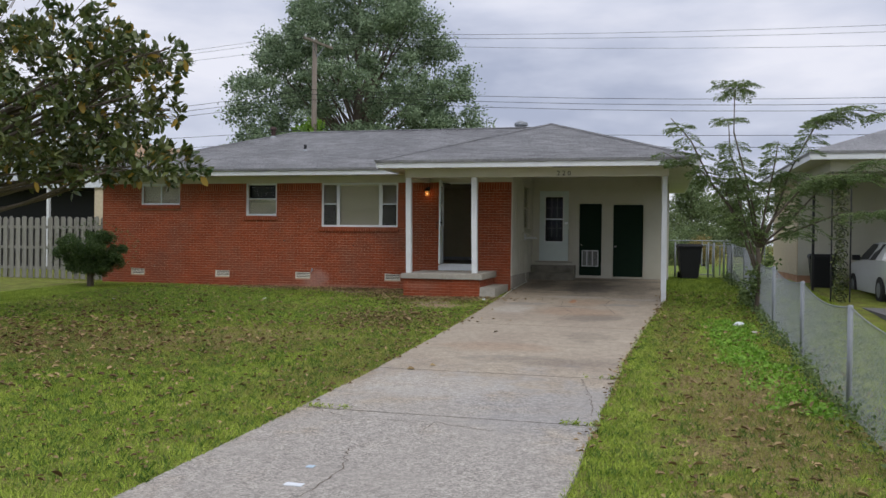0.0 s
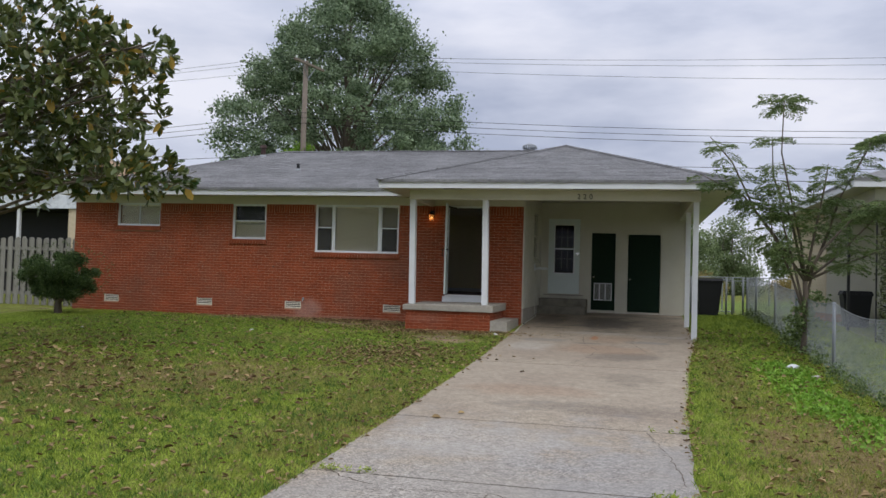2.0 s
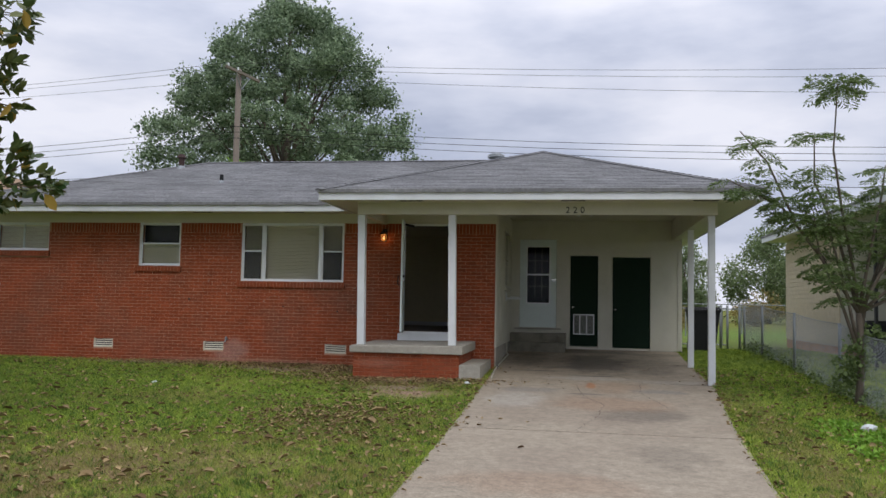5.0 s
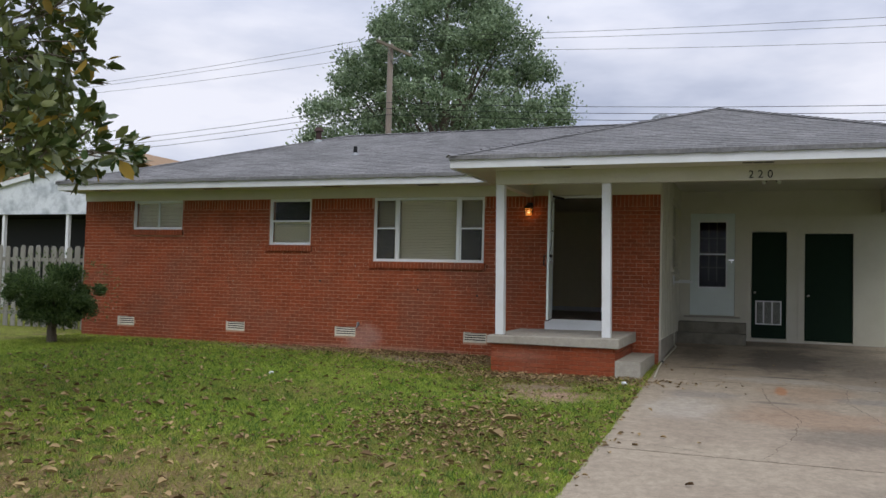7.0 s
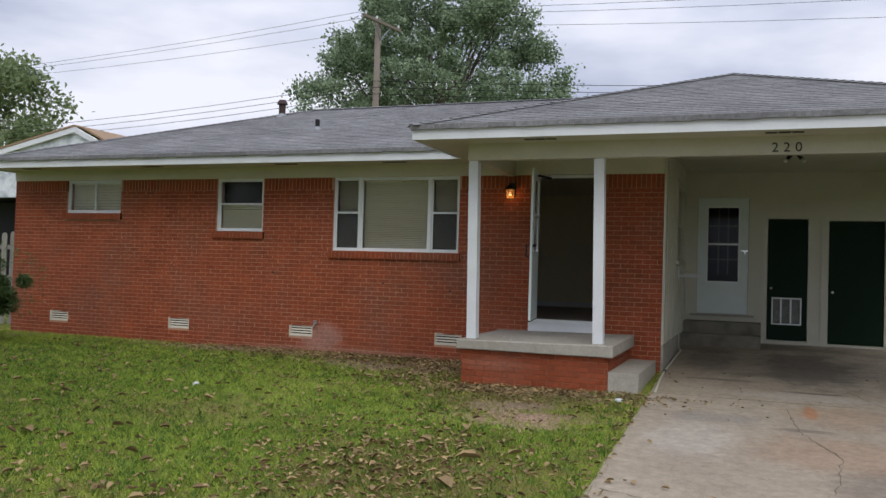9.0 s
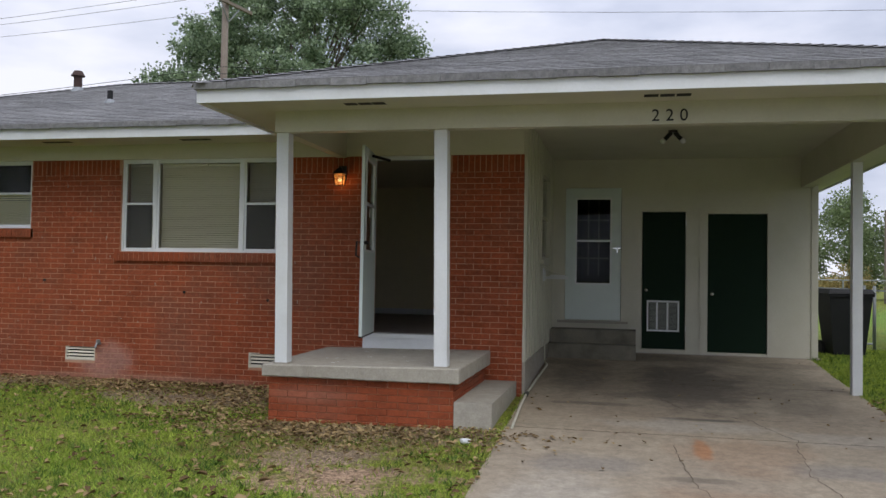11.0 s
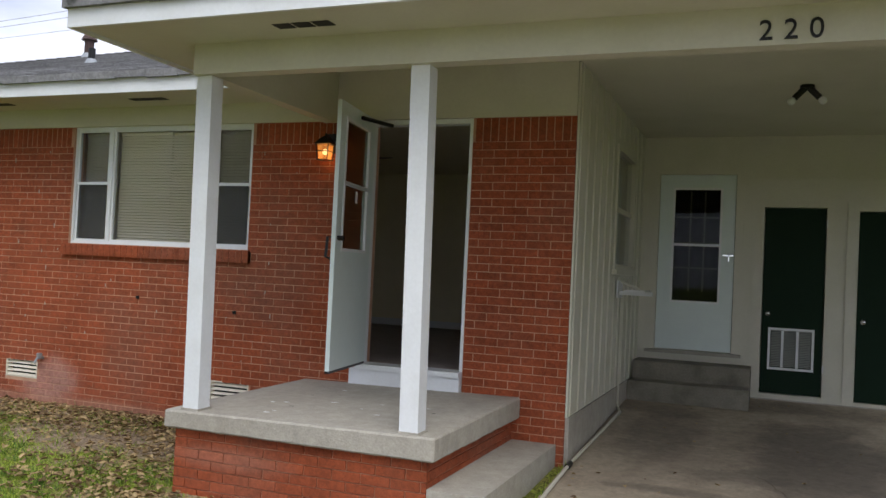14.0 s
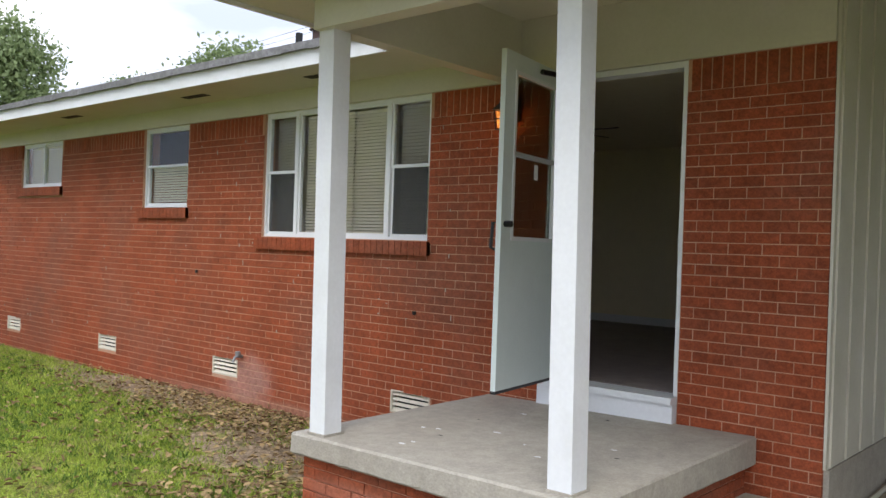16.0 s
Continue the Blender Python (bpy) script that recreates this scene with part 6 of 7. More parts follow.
for p, q in zip(rows_, rows_[1:]):
    for k in range(8):
        bm.faces.new((p[k], p[(k + 1) % 8], q[(k + 1) % 8], q[k]))
bm.faces.new(rows_[0])
bm.faces.new(rows_[-1][::-1])
part("body", bm, M_CARPAINT, car, bevel=0.02, smooth=False)
for s in (-1, 1):
    for ya, yb in ((21.78, 22.36), (22.44, 23.12)):
        bm = bmesh.new()
        q = [(s * 0.885, ya, 1.01), (s * 0.885, yb + (0.35 if yb > 23 else 0), 0.99), (s * 0.625, yb, 1.39), (s * 0.625, ya + (0.10 if ya < 22 else 0), 1.39)]
        v = [bm.verts.new((CX + p[0], p[1], CZ + p[2])) for p in q]
        bm.faces.new(v)
        part("side_window", bm, M_BLACKPL, car)
    boxes("mirror", M_BLACKPL, car, [(CX + s * 0.97 - 0.09, CX + s * 0.97 + 0.09, 23.3, 23.42, CZ + 0.97, CZ + 1.11)], "", 0.02)
    boxes("tail_lamp", mat("red_lens", (0.4, 0.02, 0.02), 0.2, var=0.02, bump=0), car, [(CX + s * 0.62 - 0.11, CX + s * 0.62 + 0.11, 20.31, 20.36, CZ + 0.70, CZ + 0.86)], "red tail lamp", 0.01)
    for y in (21.35, 24.05):
        bm = bmesh.new()
        tube(bm, [(CX + s * 0.72, y, CZ + 0.31), (CX + s * 0.90, y, CZ + 0.31)], 0.31, 20)
        w_ = part("wheel", bm, M_RUBBER, car)
        bm = bmesh.new()
        tube(bm, [(CX + s * 0.86, y, CZ + 0.31), (CX + s * 0.91, y, CZ + 0.31)], 0.20, 16, 0.17)
        part("rim", bm, M_STEEL, w_)

# ---- neighbour on the left: carport with peeling gable ----
ln = thing("left_neighbour_house", (-29, 32, 0.45), "old neighbouring house with tan roof and peeling white siding", "house")
boxes("gable_band", M_PEEL, ln, [(-40, -22.0, 30.0, 30.08, 3.85, 4.75)])
bm = bmesh.new()
v = [bm.verts.new(p) for p in ((-36.5, 30.02, 3.2), (-22.1, 30.02, 4.7), (-22.1, 30.02, 5.55), (-23.0, 30.02, 5.95))]
w_ = [bm.verts.new((q.co.x, 30.07, q.co.z)) for q in v]
bm.faces.new(v)
bm.faces.new(w_[::-1])
for i in range(4):
    bm.faces.new((v[i], v[(i + 1) % 4], w_[(i + 1) % 4], w_[i]))
part("gable", bm, M_PEEL, ln)


def slab_between(name, p, q, y0, y1, th, m, parent):
    bm = bmesh.new()
    v = [bm.verts.new((a[0], y, a[1] + d)) for y in (y0, y1) for a in (p, q) for d in (0, th)]
    for f in ((0, 1, 3, 2), (4, 6, 7, 5), (0, 4, 5, 1), (2, 3, 7, 6), (0, 2, 6, 4), (1, 5, 7, 3)):
        bm.faces.new([v[i] for i in f])
    return part(name, bm, m, parent)


slab_between("rake", (-38, 2.75), (-22.95, 5.92), 29.9, 29.99, 0.17, M_WHITE, ln)
slab_between("rake", (-22.95, 5.92), (-22.05, 5.50), 29.9, 29.99, 0.17, M_WHITE, ln)
slab_between("roof", (-38, 2.95), (-22.95, 6.10), 29.88, 38, 0.06, M_TANROOF, ln)
slab_between("roof", (-22.95, 6.10), (-19.5, 4.5), 30.2, 38, 0.06, M_TANROOF, ln)
boxes("back_wall", M_CREAMBR, ln, [(-40, -22.2, 34.5, 34.6, 0.4, 4.4)])
boxes("side_wall", M_CREAMBR, ln, [(-22.75, -22.3, 30.1, 34.5, 0.4, 3.85)])
# black ceiling: the shade under the roof is put into its colour
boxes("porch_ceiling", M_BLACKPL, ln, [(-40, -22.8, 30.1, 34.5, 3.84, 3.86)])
for x in (-38, -33, -28, -25.0):
    boxes("post", M_WHITE, ln, [(x - 0.06, x + 0.06, 30.05, 30.17, 0.4, 3.85)])
# added black sheet for the shade deep in the openings, not a real part
boxes("shade_screen", M_BLACKPL, ln, [(-40, -22.8, 31.5, 31.53, 0.4, 3.8)], "black sheet standing in for the shade inside the opening")


# ---- bare earth, litter, cracks, grass ----



PATCHES = [(-4.7, 17.65, 0.62, 0.42, 1), (-4.9, 18.3, 0.6, 0.35, 1), (-5.0, 19.3, 1.3, 0.35, 2), (-7.2, 20.7, 1.5, 0.7, 3), (-10.0, 21.15, 2.6, 0.32, 4)]


def bare(x, y):
    """How bare the lawn is at a place, 0 to 1."""
    b = 0.0
    for cx, cy, rx, ry, _ in PATCHES:
        d = ((x - cx) / rx) ** 2 + ((y - cy) / ry) ** 2
        b = max(b, 1.05 - d * 0.5 + 0.5 * noise.noise((x * 3.0, y * 3.0, 1.0)))
    n_ = noise.noise((x * 0.35, y * 0.35, 4.0)) + 0.5 * noise.noise((x * 1.1, y * 1.1, 7.0))
    left = 0.14 if (-13 < x < -5.5 and 7 < y < 14) else 0.0
    right = 0.20 if (0 < x < 2.0 and y < 12.5) else 0.0
    n_ += 0.5 * noise.noise((x * 4.0, y * 4.0, 9.0))
    return max(b, min(n_ * 0.95 + left + right, 0.66))


N = 900000
gx = np.concatenate([rng.uniform(-16, -3.3, int(N * 0.70)), rng.uniform(-0.75, 3.9, int(N * 0.30))])
gy = np.concatenate([4.5 + 17 * rng.uniform(0, 1, int(N * 0.70)) ** 0.95, 4.0 + 23.5 * rng.uniform(0, 1, int(N * 0.30)) ** 1.1])
keep = []
for x, y in zip(gx, gy):
    if dl(y) + 0.02 < x < dr(y) - 0.02 and y < 25.4:
        keep.append(False)
        continue
    if (x > PX0 - 0.02 and x < XR and y > PY0 + 0.02) or (XL < x < XR and y > YF - 0.05):
        keep.append(False)
        continue
    keep.append(rng.uniform() > 0.05 + bare(x, y) * 0.92)
keep = np.array(keep)
gx, gy = gx[keep], gy[keep]
gz = np.array([ground_z(x, y) for x, y in zip(gx, gy)]) - 0.004
n = len(gx)
a = rng.uniform(0, 2 * math.pi, n)
h = rng.uniform(0.02, 0.062, n)
w = rng.uniform(0.003, 0.0065, n)
ln_ = rng.uniform(0.2, 1.3, n) * h
la_ = rng.uniform(0, 2 * math.pi, n)
v = np.empty((n, 3, 3), np.float32)
v[:, 0] = np.stack([gx - np.cos(a) * w, gy - np.sin(a) * w, gz], 1)
v[:, 1] = np.stack([gx + np.cos(a) * w, gy + np.sin(a) * w, gz], 1)
v[:, 2] = np.stack([gx + np.cos(la_) * ln_, gy + np.sin(la_) * ln_, gz + h], 1)
me = bpy.data.meshes.new("grass")
me.vertices.add(3 * n)
me.vertices.foreach_set("co", v.ravel())
me.loops.add(3 * n)
me.loops.foreach_set("vertex_index", np.arange(3 * n, dtype=np.int32))
me.polygons.add(n)
me.polygons.foreach_set("loop_start", np.arange(0, 3 * n, 3, dtype=np.int32))
me.polygons.foreach_set("loop_total", np.full(n, 3, dtype=np.int32))
me.update(calc_edges=True)
me.materials.append(M_GRASS)
tagged(new("grass", me), "short patchy green grass", "grass", "", "stuff")


# taller darker tufts among the short grass
tp_ = []
while len(tp_) < 15000:
    x, y = (rng.uniform(-14, -3.6), 5 + 16.2 * rng.uniform()) if rng.uniform() < 0.75 else (rng.uniform(-0.5, 3.4), rng.uniform(4.5, 27))
    if (dl(y) < x < dr(y)) or (x > PX0 - 0.05 and x < XR and y > PY0) or (XL < x < XR and y > YF - 0.3) or rng.uniform() < 0.25 + bare(x, y):
        continue
    tp_.append((x, y, ground_z(x, y)))
tp_ = np.repeat(np.array(tp_), 7, axis=0) + rng.normal(size=(15000 * 7, 3)) * np.array((0.018, 0.018, 0.0))
ax_ = rng.normal(size=tp_.shape) * np.array((0.7, 0.7, 0.1)) + np.array((0, 0, 0.75))
leaf_cloud("grass_tufts", tp_, 0.065, leaf_mat("tuft_grass", (0.035, 0.09, 0.010), (0.20, 0.30, 0.06), 0.7, 0.25, 1.5), None, aspect=8, axis=ax_, kind="stuff", label="taller tufts of darker grass")


def scatter(name, n, fx_, size, m, label, aspect=1.9, flat=3.0, fold=0.9):
    pts = []
    while len(pts) < n:
        x, y = fx_()
        if (PX0 < x < XR + 0.02 and y > PY0) or (XL < x < XR and y > YF):
            continue
        z = drive_z(y) + 0.02 if dl(y) < x < dr(y) else ground_z(x, y) + 0.03
        pts.append((x, y, z + rng.uniform(0, 0.015)))
    ax = rng.normal(size=(n, 3)) * np.array((1, 1, 0.15))
    return leaf_cloud(name, np.array(pts), size, m, None, aspect=aspect, axis=ax, normal=np.array((0, 0, flat)), fold=fold, oval=True, kind="stuff", label=label)


scatter("leaf_litter", 4500, lambda: (rng.uniform(-14, -3.7), rng.uniform(5, 21)), 0.048, M_DRYLEAF, "small scraps of dry leaf in the lawn")
scatter("leaf_litter", 1500, lambda: (rng.uniform(0.0, 2.4), rng.uniform(5, 22)), 0.045, M_DRYLEAF, "small scraps of dry leaf in the lawn")
scatter("fallen_leaves", 900, lambda: (rng.uniform(-14, -3.7), rng.uniform(5, 21)), 0.075, M_DRYLEAF, "dry brown fallen leaves")
scatter("fallen_leaves", 900, lambda: (rng.normal(-9.8, 2.4), rng.normal(11.7, 2.2)), 0.10, M_DRYLEAF, "curled fallen magnolia leaves")
scatter("fallen_leaves", 380, lambda: (rng.uniform(0.0, 2.0), rng.uniform(5, 22)), 0.075, M_DRYLEAF, "dry brown fallen leaves")
scatter("leaf_litter", 1500, lambda: (rng.normal(-5.1, 0.9), 19.45 - abs(rng.normal(0, 0.45))), 0.05, M_DRYLEAF, "litter of broken brown leaves", fold=0.6)
scatter("leaf_litter", 900, lambda: (rng.normal(-6.6, 0.5), 20.3 + rng.uniform(-1.0, 1.0)), 0.055, M_DRYLEAF, "litter of broken brown leaves", fold=0.6)
scatter("leaf_litter", 2600, lambda: (rng.normal(-8.2, 1.7), 21.43 - abs(rng.normal(0, 0.5))), 0.05, M_DRYLEAF, "litter of broken brown leaves", fold=0.6)
scatter("leaf_litter", 900, lambda: (rng.normal(-5.2, 0.7), rng.normal(15.4, 0.9)), 0.06, M_DRYLEAF, "small scraps of dry leaf in the lawn")
scatter("leaf_litter", 60, lambda: (rng.uniform(-3.5, 0.1), rng.uniform(19.5, 25)), 0.03, M_DRYLEAF, "scraps of leaf on the carport floor")
scatter("leaf_litter", 260, lambda: ((lambda y: (dr(y) + rng.normal(0.02, 0.05), y))(rng.uniform(7, 22))), 0.05, M_DRYLEAF, "leaf scraps along the drive's edge")
scatter("leaf_litter", 200, lambda: ((lambda y: (dl(y) + rng.normal(-0.03, 0.05), y))(rng.uniform(7, 20))), 0.05, M_DRYLEAF, "leaf scraps along the drive's edge")
for i, (x, y, s) in enumerate(((-9.2, 14.5, 0.17), (-9.6, 13.9, 0.19), (-10.3, 14.1, 0.17), (-8.9, 12.9, 0.17), (-9.9, 12.6, 0.19), (-8.3, 13.2, 0.15), (-7.6, 12.4, 0.16), (-4.55, 16.0, 0.2), (-5.3, 16.4, 0.2), (-5.0, 16.9, 0.16), (-6.1, 15.2, 0.14), (-7.2, 16.1, 0.13), (-4.5, 15.1, 0.2), (-5.0, 14.9, 0.16), (-4.4, 16.2, 0.17), (-6.3, 12.0, 0.15), (-7.1, 13.6, 0.14), (-5.3, 10.6, 0.15), (-4.3, 9.2, 0.14), (-8.8, 15.2, 0.16), (-4.9, 17.5, 0.15), (-9.7, 16.3, 0.15), (1.35, 9.4, 0.16), (1.0, 8.2, 0.15), (1.6, 10.3, 0.17))):
    lf = leaf_cloud("fallen_leaf", np.array([(x, y, ground_z(x, y) + 0.035)]), s, M_DRYLEAF, None, aspect=2.0, axis=np.array([(math.cos(i * 2.3), math.sin(i * 2.3), 0.05)]), normal=np.array((0, 0, 4.0)), fold=0.8, oval=True)
    tagged(lf, "large curled brown magnolia leaf lying on the grass", "leaf", "large fallen leaves")


def scrap(x, y, r, label, m=M_WHITE, name="litter_scrap"):
    bm = bmesh.new()
    bmesh.ops.create_icosphere(bm, subdivisions=2, radius=r)
    for q in bm.verts:
        q.co *= 1 + 0.5 * noise.noise(q.co * 14 + Vector((x, y, 0)))
        q.co.z *= 0.5
    z = drive_z(y) + 0.012 if dl(y) < x < dr(y) else ground_z(x, y)
    bmesh.ops.translate(bm, verts=bm.verts, vec=(x, y, z + r * 0.35))
    tagged(part(name, bm, m), label, "litter")


scrap(1.47, 16.16, 0.10, "crumpled white plastic scrap on the grass")
scrap(1.62, 15.2, 0.07, "small pale stone on the grass", M_CONC, "stone")
scrap(-3.9, 19.06, 0.055, "crumpled white paper by the porch")
scrap(-8.9, 17.9, 0.05, "white scrap lying on the lawn")
scrap(-12.3, 17.0, 0.05, "white scrap lying on the far lawn")
pa = boxes("paper_scrap", M_WHITE, None, [(-2.60, -2.46, 5.55, 5.62, drive_z(5.6) + 0.012, drive_z(5.6) + 0.018)])
tagged(pa, "torn white paper lying on the drive", "litter")

tagged(boxes("paper_scrap", mat("blue_paper", (0.42, 0.52, 0.60), 0.6, var=0.1), None, [(-2.63, -2.57, 6.02, 6.08, drive_z(6.05) + 0.012, drive_z(6.05) + 0.017)]), "small pale blue wrapper lying on the drive", "litter")
# cracks in the drive: ragged dark strips
M_CRACK = mat("crack_dirt", (0.10, 0.075, 0.05), 0.95, var=0.2)
CR = [[(-3.3, 7.45), (-2.95, 7.62), (-2.55, 7.73), (-2.05, 7.78), (-1.57, 7.6), (-1.1, 7.75), (-0.55, 7.85)], [(-2.05, 7.8), (-2.10, 7.33), (-2.4, 6.9), (-2.5, 6.64), (-2.34, 6.05), (-2.36, 5.47), (-2.5, 4.9)], [(-3.3, 4.9), (-2.95, 5.35)],
      [(-3.60, 15.2), (-0.15, 15.2)], [(-3.58, 10.55), (-0.5, 10.55)], [(-3.58, 8.06), (-0.56, 8.06)], [(-3.60, 19.75), (0.14, 19.75)], [(-2.1, 19.4), (-2.0, 18.2), (-1.7, 17.3), (-1.8, 16.4), (-2.1, 15.25)],
      [(-3.55, 8.2), (-3.2, 7.9), (-2.9, 7.75)], [(-0.9, 10.5), (-0.7, 9.4), (-0.6, 8.4)],
      [(-2.2, 21.8), (-1.9, 21.0), (-1.3, 20.6), (-1.0, 19.8), (-1.1, 18.6), (-0.8, 17.2)], [(-1.3, 20.6), (-0.4, 20.7), (0.1, 20.5)], [(-3.4, 19.4), (-2.7, 19.9)], [(-3.5, 15.6), (-3.0, 15.45), (-2.6, 15.3)]]
for c in CR:
    vs, fs = [], []
    pts = []
    for p, q in zip(c, c[1:]):
        L = math.dist(p, q)
        m_ = max(2, int(L / 0.06))
        pts += [(p[0] + (q[0] - p[0]) * k / m_ + rng.normal() * 0.012, p[1] + (q[1] - p[1]) * k / m_ + rng.normal() * 0.012) for k in range(m_)]
    for k, (x, y) in enumerate(pts):
        w_ = 0.002 + (0.0032 if c[0][1] < 9 else 0.003) * rng.uniform()
        z = drive_z(y) + 0.0145
        vs += [(x - w_, y - w_, z), (x + w_, y + w_, z)]
        if k:
            fs.append((2 * k - 2, 2 * k - 1, 2 * k + 1, 2 * k))
    pymesh("crack", vs, fs, M_CRACK, drive)
pts = np.concatenate([in_blob(14, (x, y, drive_z(y) + 0.03), (0.03, 0.02, 0.025), 0.1) for x, y in [(-0.95 + 0.5 * rng.uniform(), 8.06 + rng.normal() * 0.02) for _ in range(12)] + [(-0.5 - 0.5 * rng.uniform() ** 2, 10.55) for _ in range(8)] + [(-3.5 + 0.5 * rng.uniform(), 8.1) for _ in range(10)]])
leaf_cloud("joint_weeds", pts, 0.035, M_GRASS, None, aspect=3, kind="stuff", label="tufts of grass in the joints of the drive")

# ---- roof shingles ----
def face_rows(pts, e, tab):
    """Tabs over a roof face: yields four corners each, row by row from the eave (first edge)."""
    o, p1 = Vector(pts[0]), Vector(pts[1])
    u = (p1 - o).normalized()
    nrm = (p1 - o).cross(Vector(pts[2]) - o).normalized()
    if nrm.z < 0:
        nrm = -nrm
    d = nrm.cross(u).normalized()
    if (Vector(pts[2]) - o).dot(d) < 0:
        d = -d
    P2 = [((Vector(q) - o).dot(u), (Vector(q) - o).dot(d)) for q in pts]
    top = max(q[1] for q in P2)

    def span(t):
        xs_ = []
        for (a, b), (c, dd) in zip(P2, P2[1:] + P2[:1]):
            if (b - t) * (dd - t) < 0:
                xs_.append(a + (c - a) * (t - b) / (dd - b))
        return (min(xs_), max(xs_)) if len(xs_) > 1 else None

    r = 0
    t = 0.0
    while t < top - 0.05:
        s0 = span(t + e * 0.5)
        if s0:
            x = s0[0] - rng.uniform(0, tab)
            while x < s0[1]:
                a, b = max(x + 0.003, s0[0]), min(x + tab - 0.003, s0[1])
                if b - a > 0.02:
                    th = 0.011 + 0.002 * rng.uniform(-1, 1)
                    lo, hi = t - 0.004 * rng.uniform(), min(t + e + 0.01, top)
                    c = [o + u * a + d * lo + nrm * th, o + u * b + d * lo + nrm * th, o + u * b + d * hi + nrm * 0.003, o + u * a + d * hi + nrm * 0.003, o + u * a + d * lo, o + u * b + d * lo]
                    yield r, [tuple(q) for q in c]
                x += tab
        t += e
        r += 1


QF = [(0, 1, 2, 3), (4, 5, 1, 0)]
near, rest = [], []
for nm in ("wing_front", "wing_left", "front", "right"):
    for r, c in face_rows(FACES[nm], 0.142, 0.305):
        (near if nm == "wing_front" and len(near) < 300 else rest).append(c)
for c in near:
    pymesh("shingle", c, QF, M_SHINGLE, roof)
vs, fs = [], []
for c in rest:
    b = len(vs)
    vs += c
    fs += [tuple(b + i for i in q) for q in QF]
pymesh("shingles", vs, fs, M_SHINGLE, roof, "stuff", "rows of grey asphalt shingles")
# shingles folded over the eaves
for x0, x1, y in ((WX0, WX1, WY0), (MX0, WX0 - 0.02, MY0)):
    x = x0
    k = 0
    while x < x1 - 0.05:
        b = min(x + 0.345, x1)
        dz = 0.004 * math.sin(k * 2.7)
        boxes("edge_shingle", M_SHINGLE, roof, [(x + 0.002, b - 0.002, y - 0.022, y + 0.012, E0 - 0.052 + dz, E0 + 0.012)])
        x = b
        k += 1
# caps along hips and ridges
vs, fs = [], []
for a_, b_ in ((A_, B_), ((MX0, MY0, E0), A_), ((WX0, WY0, E0), P_), ((WX1, WY0, E0), P_), (P_, Q_)):
    a_, b_ = Vector(a_), Vector(b_)
    d = (b_ - a_).normalized()
    sd = d.cross(Vector((0, 0, 1))).normalized()
    L = (b_ - a_).length
    k = 0
    while k * 0.14 < L - 0.1:
        o1, o2 = a_ + d * (k * 0.14), a_ + d * min(k * 0.14 + 0.17, L)
        i = len(vs)
        dr_ = 0.033
        for o_, h_ in ((o1, 0.03), (o2, 0.016)):
            vs += [tuple(o_ + sd * 0.12 + Vector((0, 0, h_ - dr_))), tuple(o_ + Vector((0, 0, h_))), tuple(o_ - sd * 0.12 + Vector((0, 0, h_ - dr_)))]
        fs += [(i, i + 1, i + 4, i + 3), (i + 1, i + 2, i + 5, i + 4)]
        k += 1
pymesh("ridge_caps", vs, fs, M_SHINGLE, roof, "stuff", "overlapping ridge and hip shingles")

# ---- bricks ----
BH, BL, BJ = 0.0685, 0.208, 0.0062


def brick_data(w, h, dpt, name="brick"):
    c = 0.003
    v = [(0, dpt, 0), (w, dpt, 0), (w, dpt, h), (0, dpt, h), (0, c, 0), (w, c, 0), (w, c, h), (0, c, h), (c, 0, c), (w - c, 0, c), (w - c, 0, h - c), (c, 0, h - c)]
    f = [(0, 1, 5, 4), (1, 2, 6, 5), (2, 3, 7, 6), (3, 0, 4, 7), (4, 5, 9, 8), (5, 6, 10, 9), (6, 7, 11, 10), (7, 4, 8, 11), (8, 9, 10, 11)]
    return v, f


FULL = {}


def brick(parent, x, y, z, w, h, dpt, turn=0):
    key = (round(w, 3), round(h, 3), dpt)
    if key not in FULL:
        v, f = brick_data(w, h, dpt)
        me = bpy.data.meshes.new("brick")
        me.from_pydata(v, [], f)
        me.materials.append(M_BRICK)
        FULL[key] = me
    o = new("brick", FULL[key])
    o.parent = parent
    o.location = Vector((x, y, z)) - origin_of(parent)
    o.rotation_euler = (0, 0, radians(turn))
    return o


rows_b = []
z = BT - 0.205 - BH
soldier_z = BT - 0.203
holes_b = HOLES + VENTS + [(a - 0.06, b + 0.04, c - 0.125, c) for a, b, c, d in HOLES[:3]]
k = 0
while z > 0.2:
    segs = [(XL, XR - 0.018)]
    for a, b, c, d in holes_b:
        if c < z + BH * 0.5 < d:
            segs = [s for p, q in segs for s in ((p, min(q, a)), (max(p, b), q)) if s[1] - s[0] > 0.02]
    off = BL / 2 if k % 2 else 0.0
    for p, q in segs:
        i = int((p - XL + off) / BL) - 1
        while XL - off + i * BL < q:
            a, b = max(p, XL - off + i * BL) + (BJ / 2), min(q, XL - off + (i + 1) * BL) - (BJ / 2)
            if b - a > 0.03:
                rows_b.append((a, z + BJ / 2, b - a, BH - BJ))
            i += 1
    z -= BH
    k += 1
x = XL
while x < XR - 0.04:
    if not any(a - 0.01 < x + 0.035 < b + 0.01 for a, b, c, d in HOLES):
        rows_b.append((x + 0.004, soldier_z, min(0.0685, XR - 0.018 - x) - 0.009, 0.198))
    x += 0.0685
rows_b.sort(key=lambda r: -r[0])
n_part = 0
vs, fs = [], []
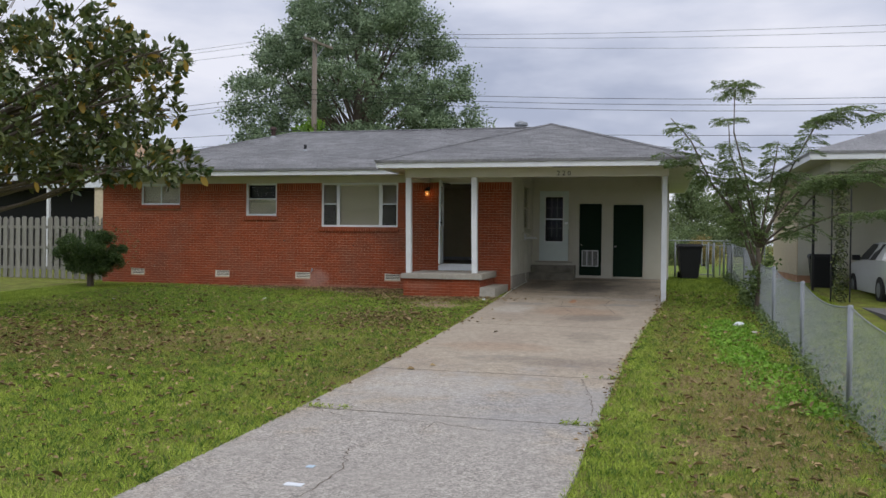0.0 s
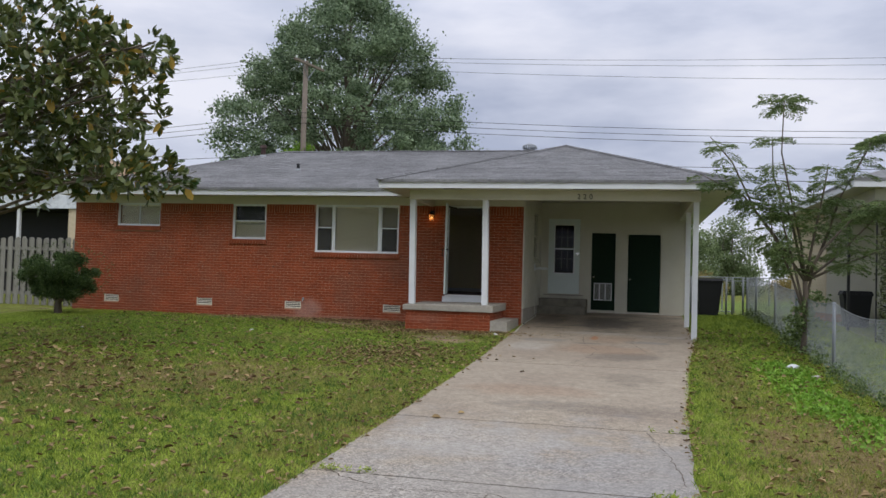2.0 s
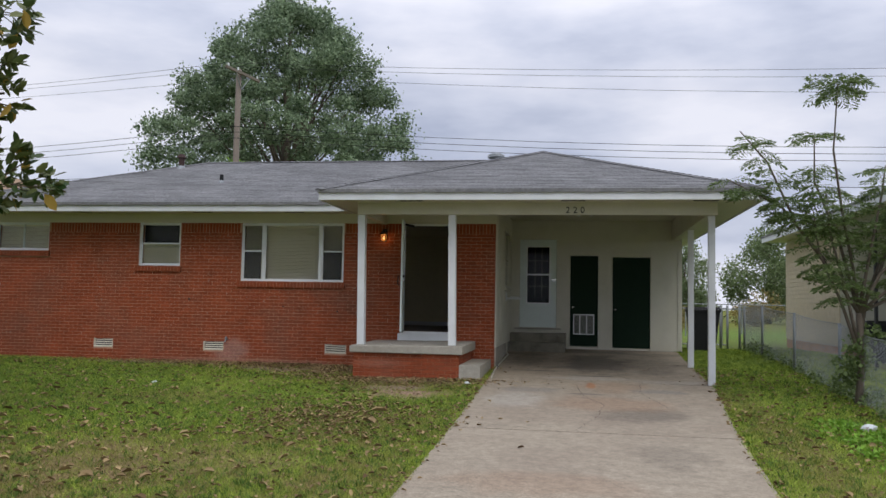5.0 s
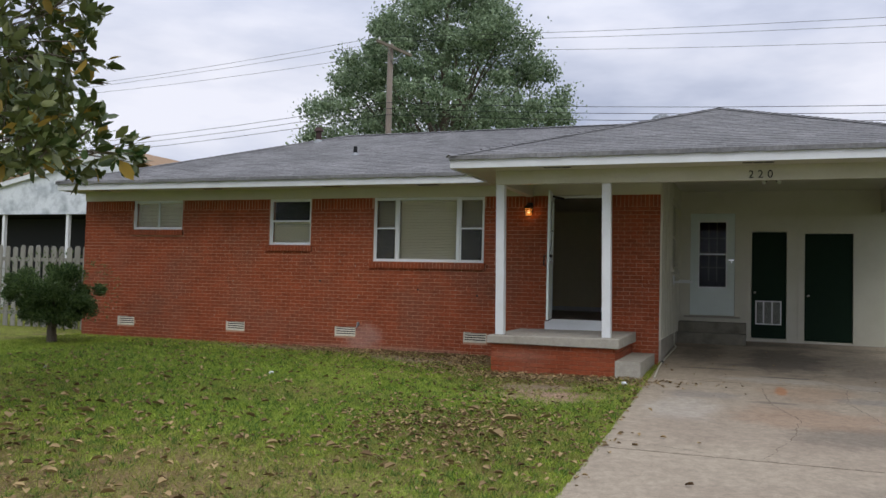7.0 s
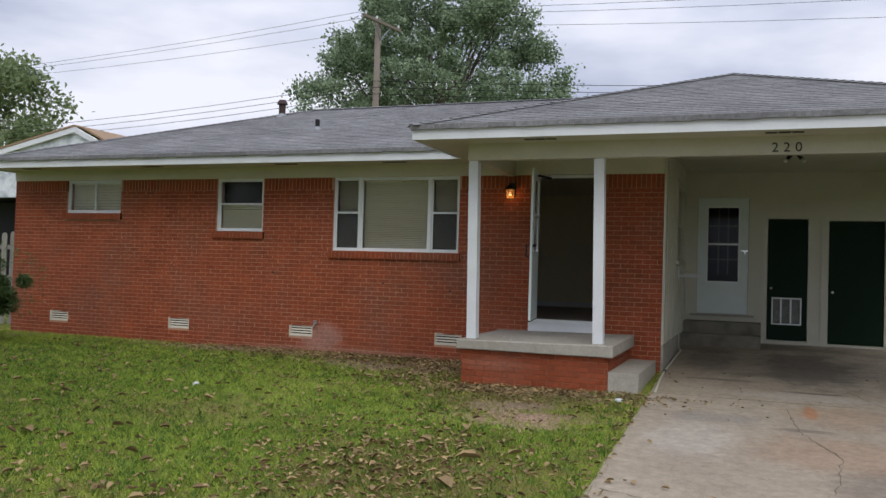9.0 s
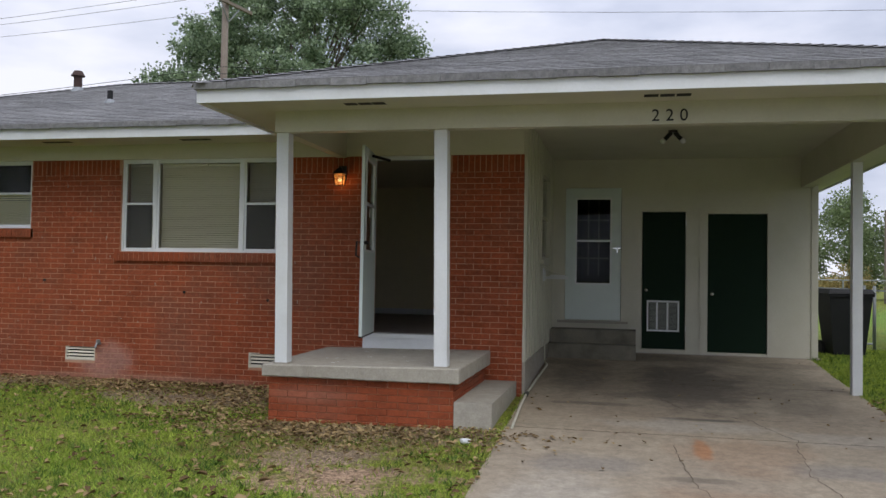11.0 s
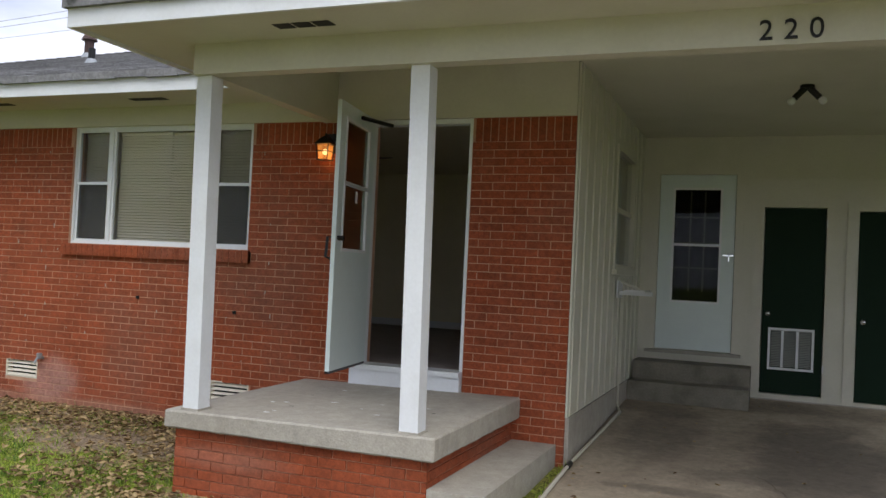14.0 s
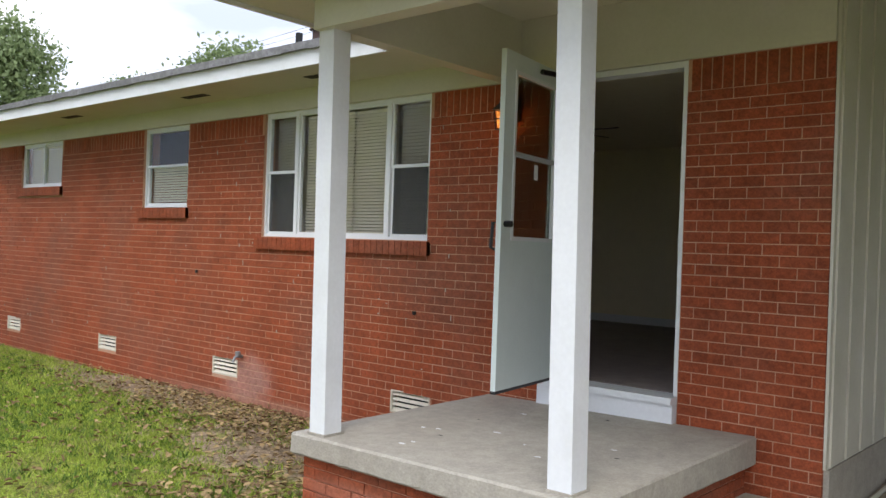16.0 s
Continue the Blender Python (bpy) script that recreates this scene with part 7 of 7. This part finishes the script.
for x, z, w, h in rows_b:
    jut = 0.002 * rng.uniform(-1, 1)
    if n_part < 300 and z > 0.4:
        brick(wall_front, x, YF + 0.003 + jut, z, w, h, 0.03)
        n_part += 1
    else:
        v, f = brick_data(w, h, 0.03)
        b = len(vs)
        vs += [(x + p[0], YF + 0.003 + jut + p[1], z + p[2]) for p in v]
        fs += [tuple(b + i for i in q) for q in f]
pymesh("bricks", vs, fs, M_BRICK, wall_front, "stuff", "courses of red brick")
# brick base of the porch: front and right side
z = 0.873 - BH
k = 0
fx0, fx1, fy0 = PX0 + 0.055, PX1 - 0.062, PY0 + 0.062
while z > 0.2:
    off = BL / 2 if k % 2 else 0
    i = -1
    while fx0 - off + i * BL < fx1:
        a, b = max(fx0, fx0 - off + i * BL) + BJ / 2, min(fx1, fx0 - off + (i + 1) * BL) - BJ / 2
        if b - a > 0.03:
            brick(porch, a, fy0 + 0.002 * rng.uniform(-1, 1), z + BJ / 2, round(b - a, 3), BH - BJ, 0.03)
        i += 1
    i = -1
    while z > 0.60 and fy0 + off + i * BL < YF - 0.01:
        a, b = max(fy0 + 0.03, fy0 + off + i * BL) + BJ / 2, min(YF - 0.01, fy0 + off + (i + 1) * BL) - BJ / 2
        if b - a > 0.03:
            brick(porch, fx1 + 0.002 * rng.uniform(-1, 1), a, z + BJ / 2, round(b - a, 3), BH - BJ, 0.03, 90)
        i += 1
    z -= BH
    k += 1


# pale mortar flecks and drips on the brick face
bm = bmesh.new()
for i in range(110):
    x, z = rng.uniform(-15.5, -6.2), rng.uniform(0.9, 3.1)
    if any(a - 0.1 < x < b + 0.1 and c - 0.15 < z < d for a, b, c, d in HOLES):
        continue
    w_, h_ = (0.006, rng.uniform(0.015, 0.05)) if i % 2 else (rng.uniform(0.008, 0.02), 0.007)
    box(bm, x, x + w_, YF - 0.002, YF + 0.006, z, z + h_)
tagged(part("mortar_flecks", bm, M_CONC, wall_front), kind="stuff")
# nails left in the brick
for x, z in ((-8.05, 1.63), (-6.9, 1.55), (-10.1, 1.75)):
    nl = boxes("nail_anchor", M_BLACK, None, [(x, x + 0.03, YF - 0.012, YF + 0.01, z, z + 0.03)], "", 0.004)
    tagged(nl, "small dark rusty anchor set in the brick wall", "anchor")
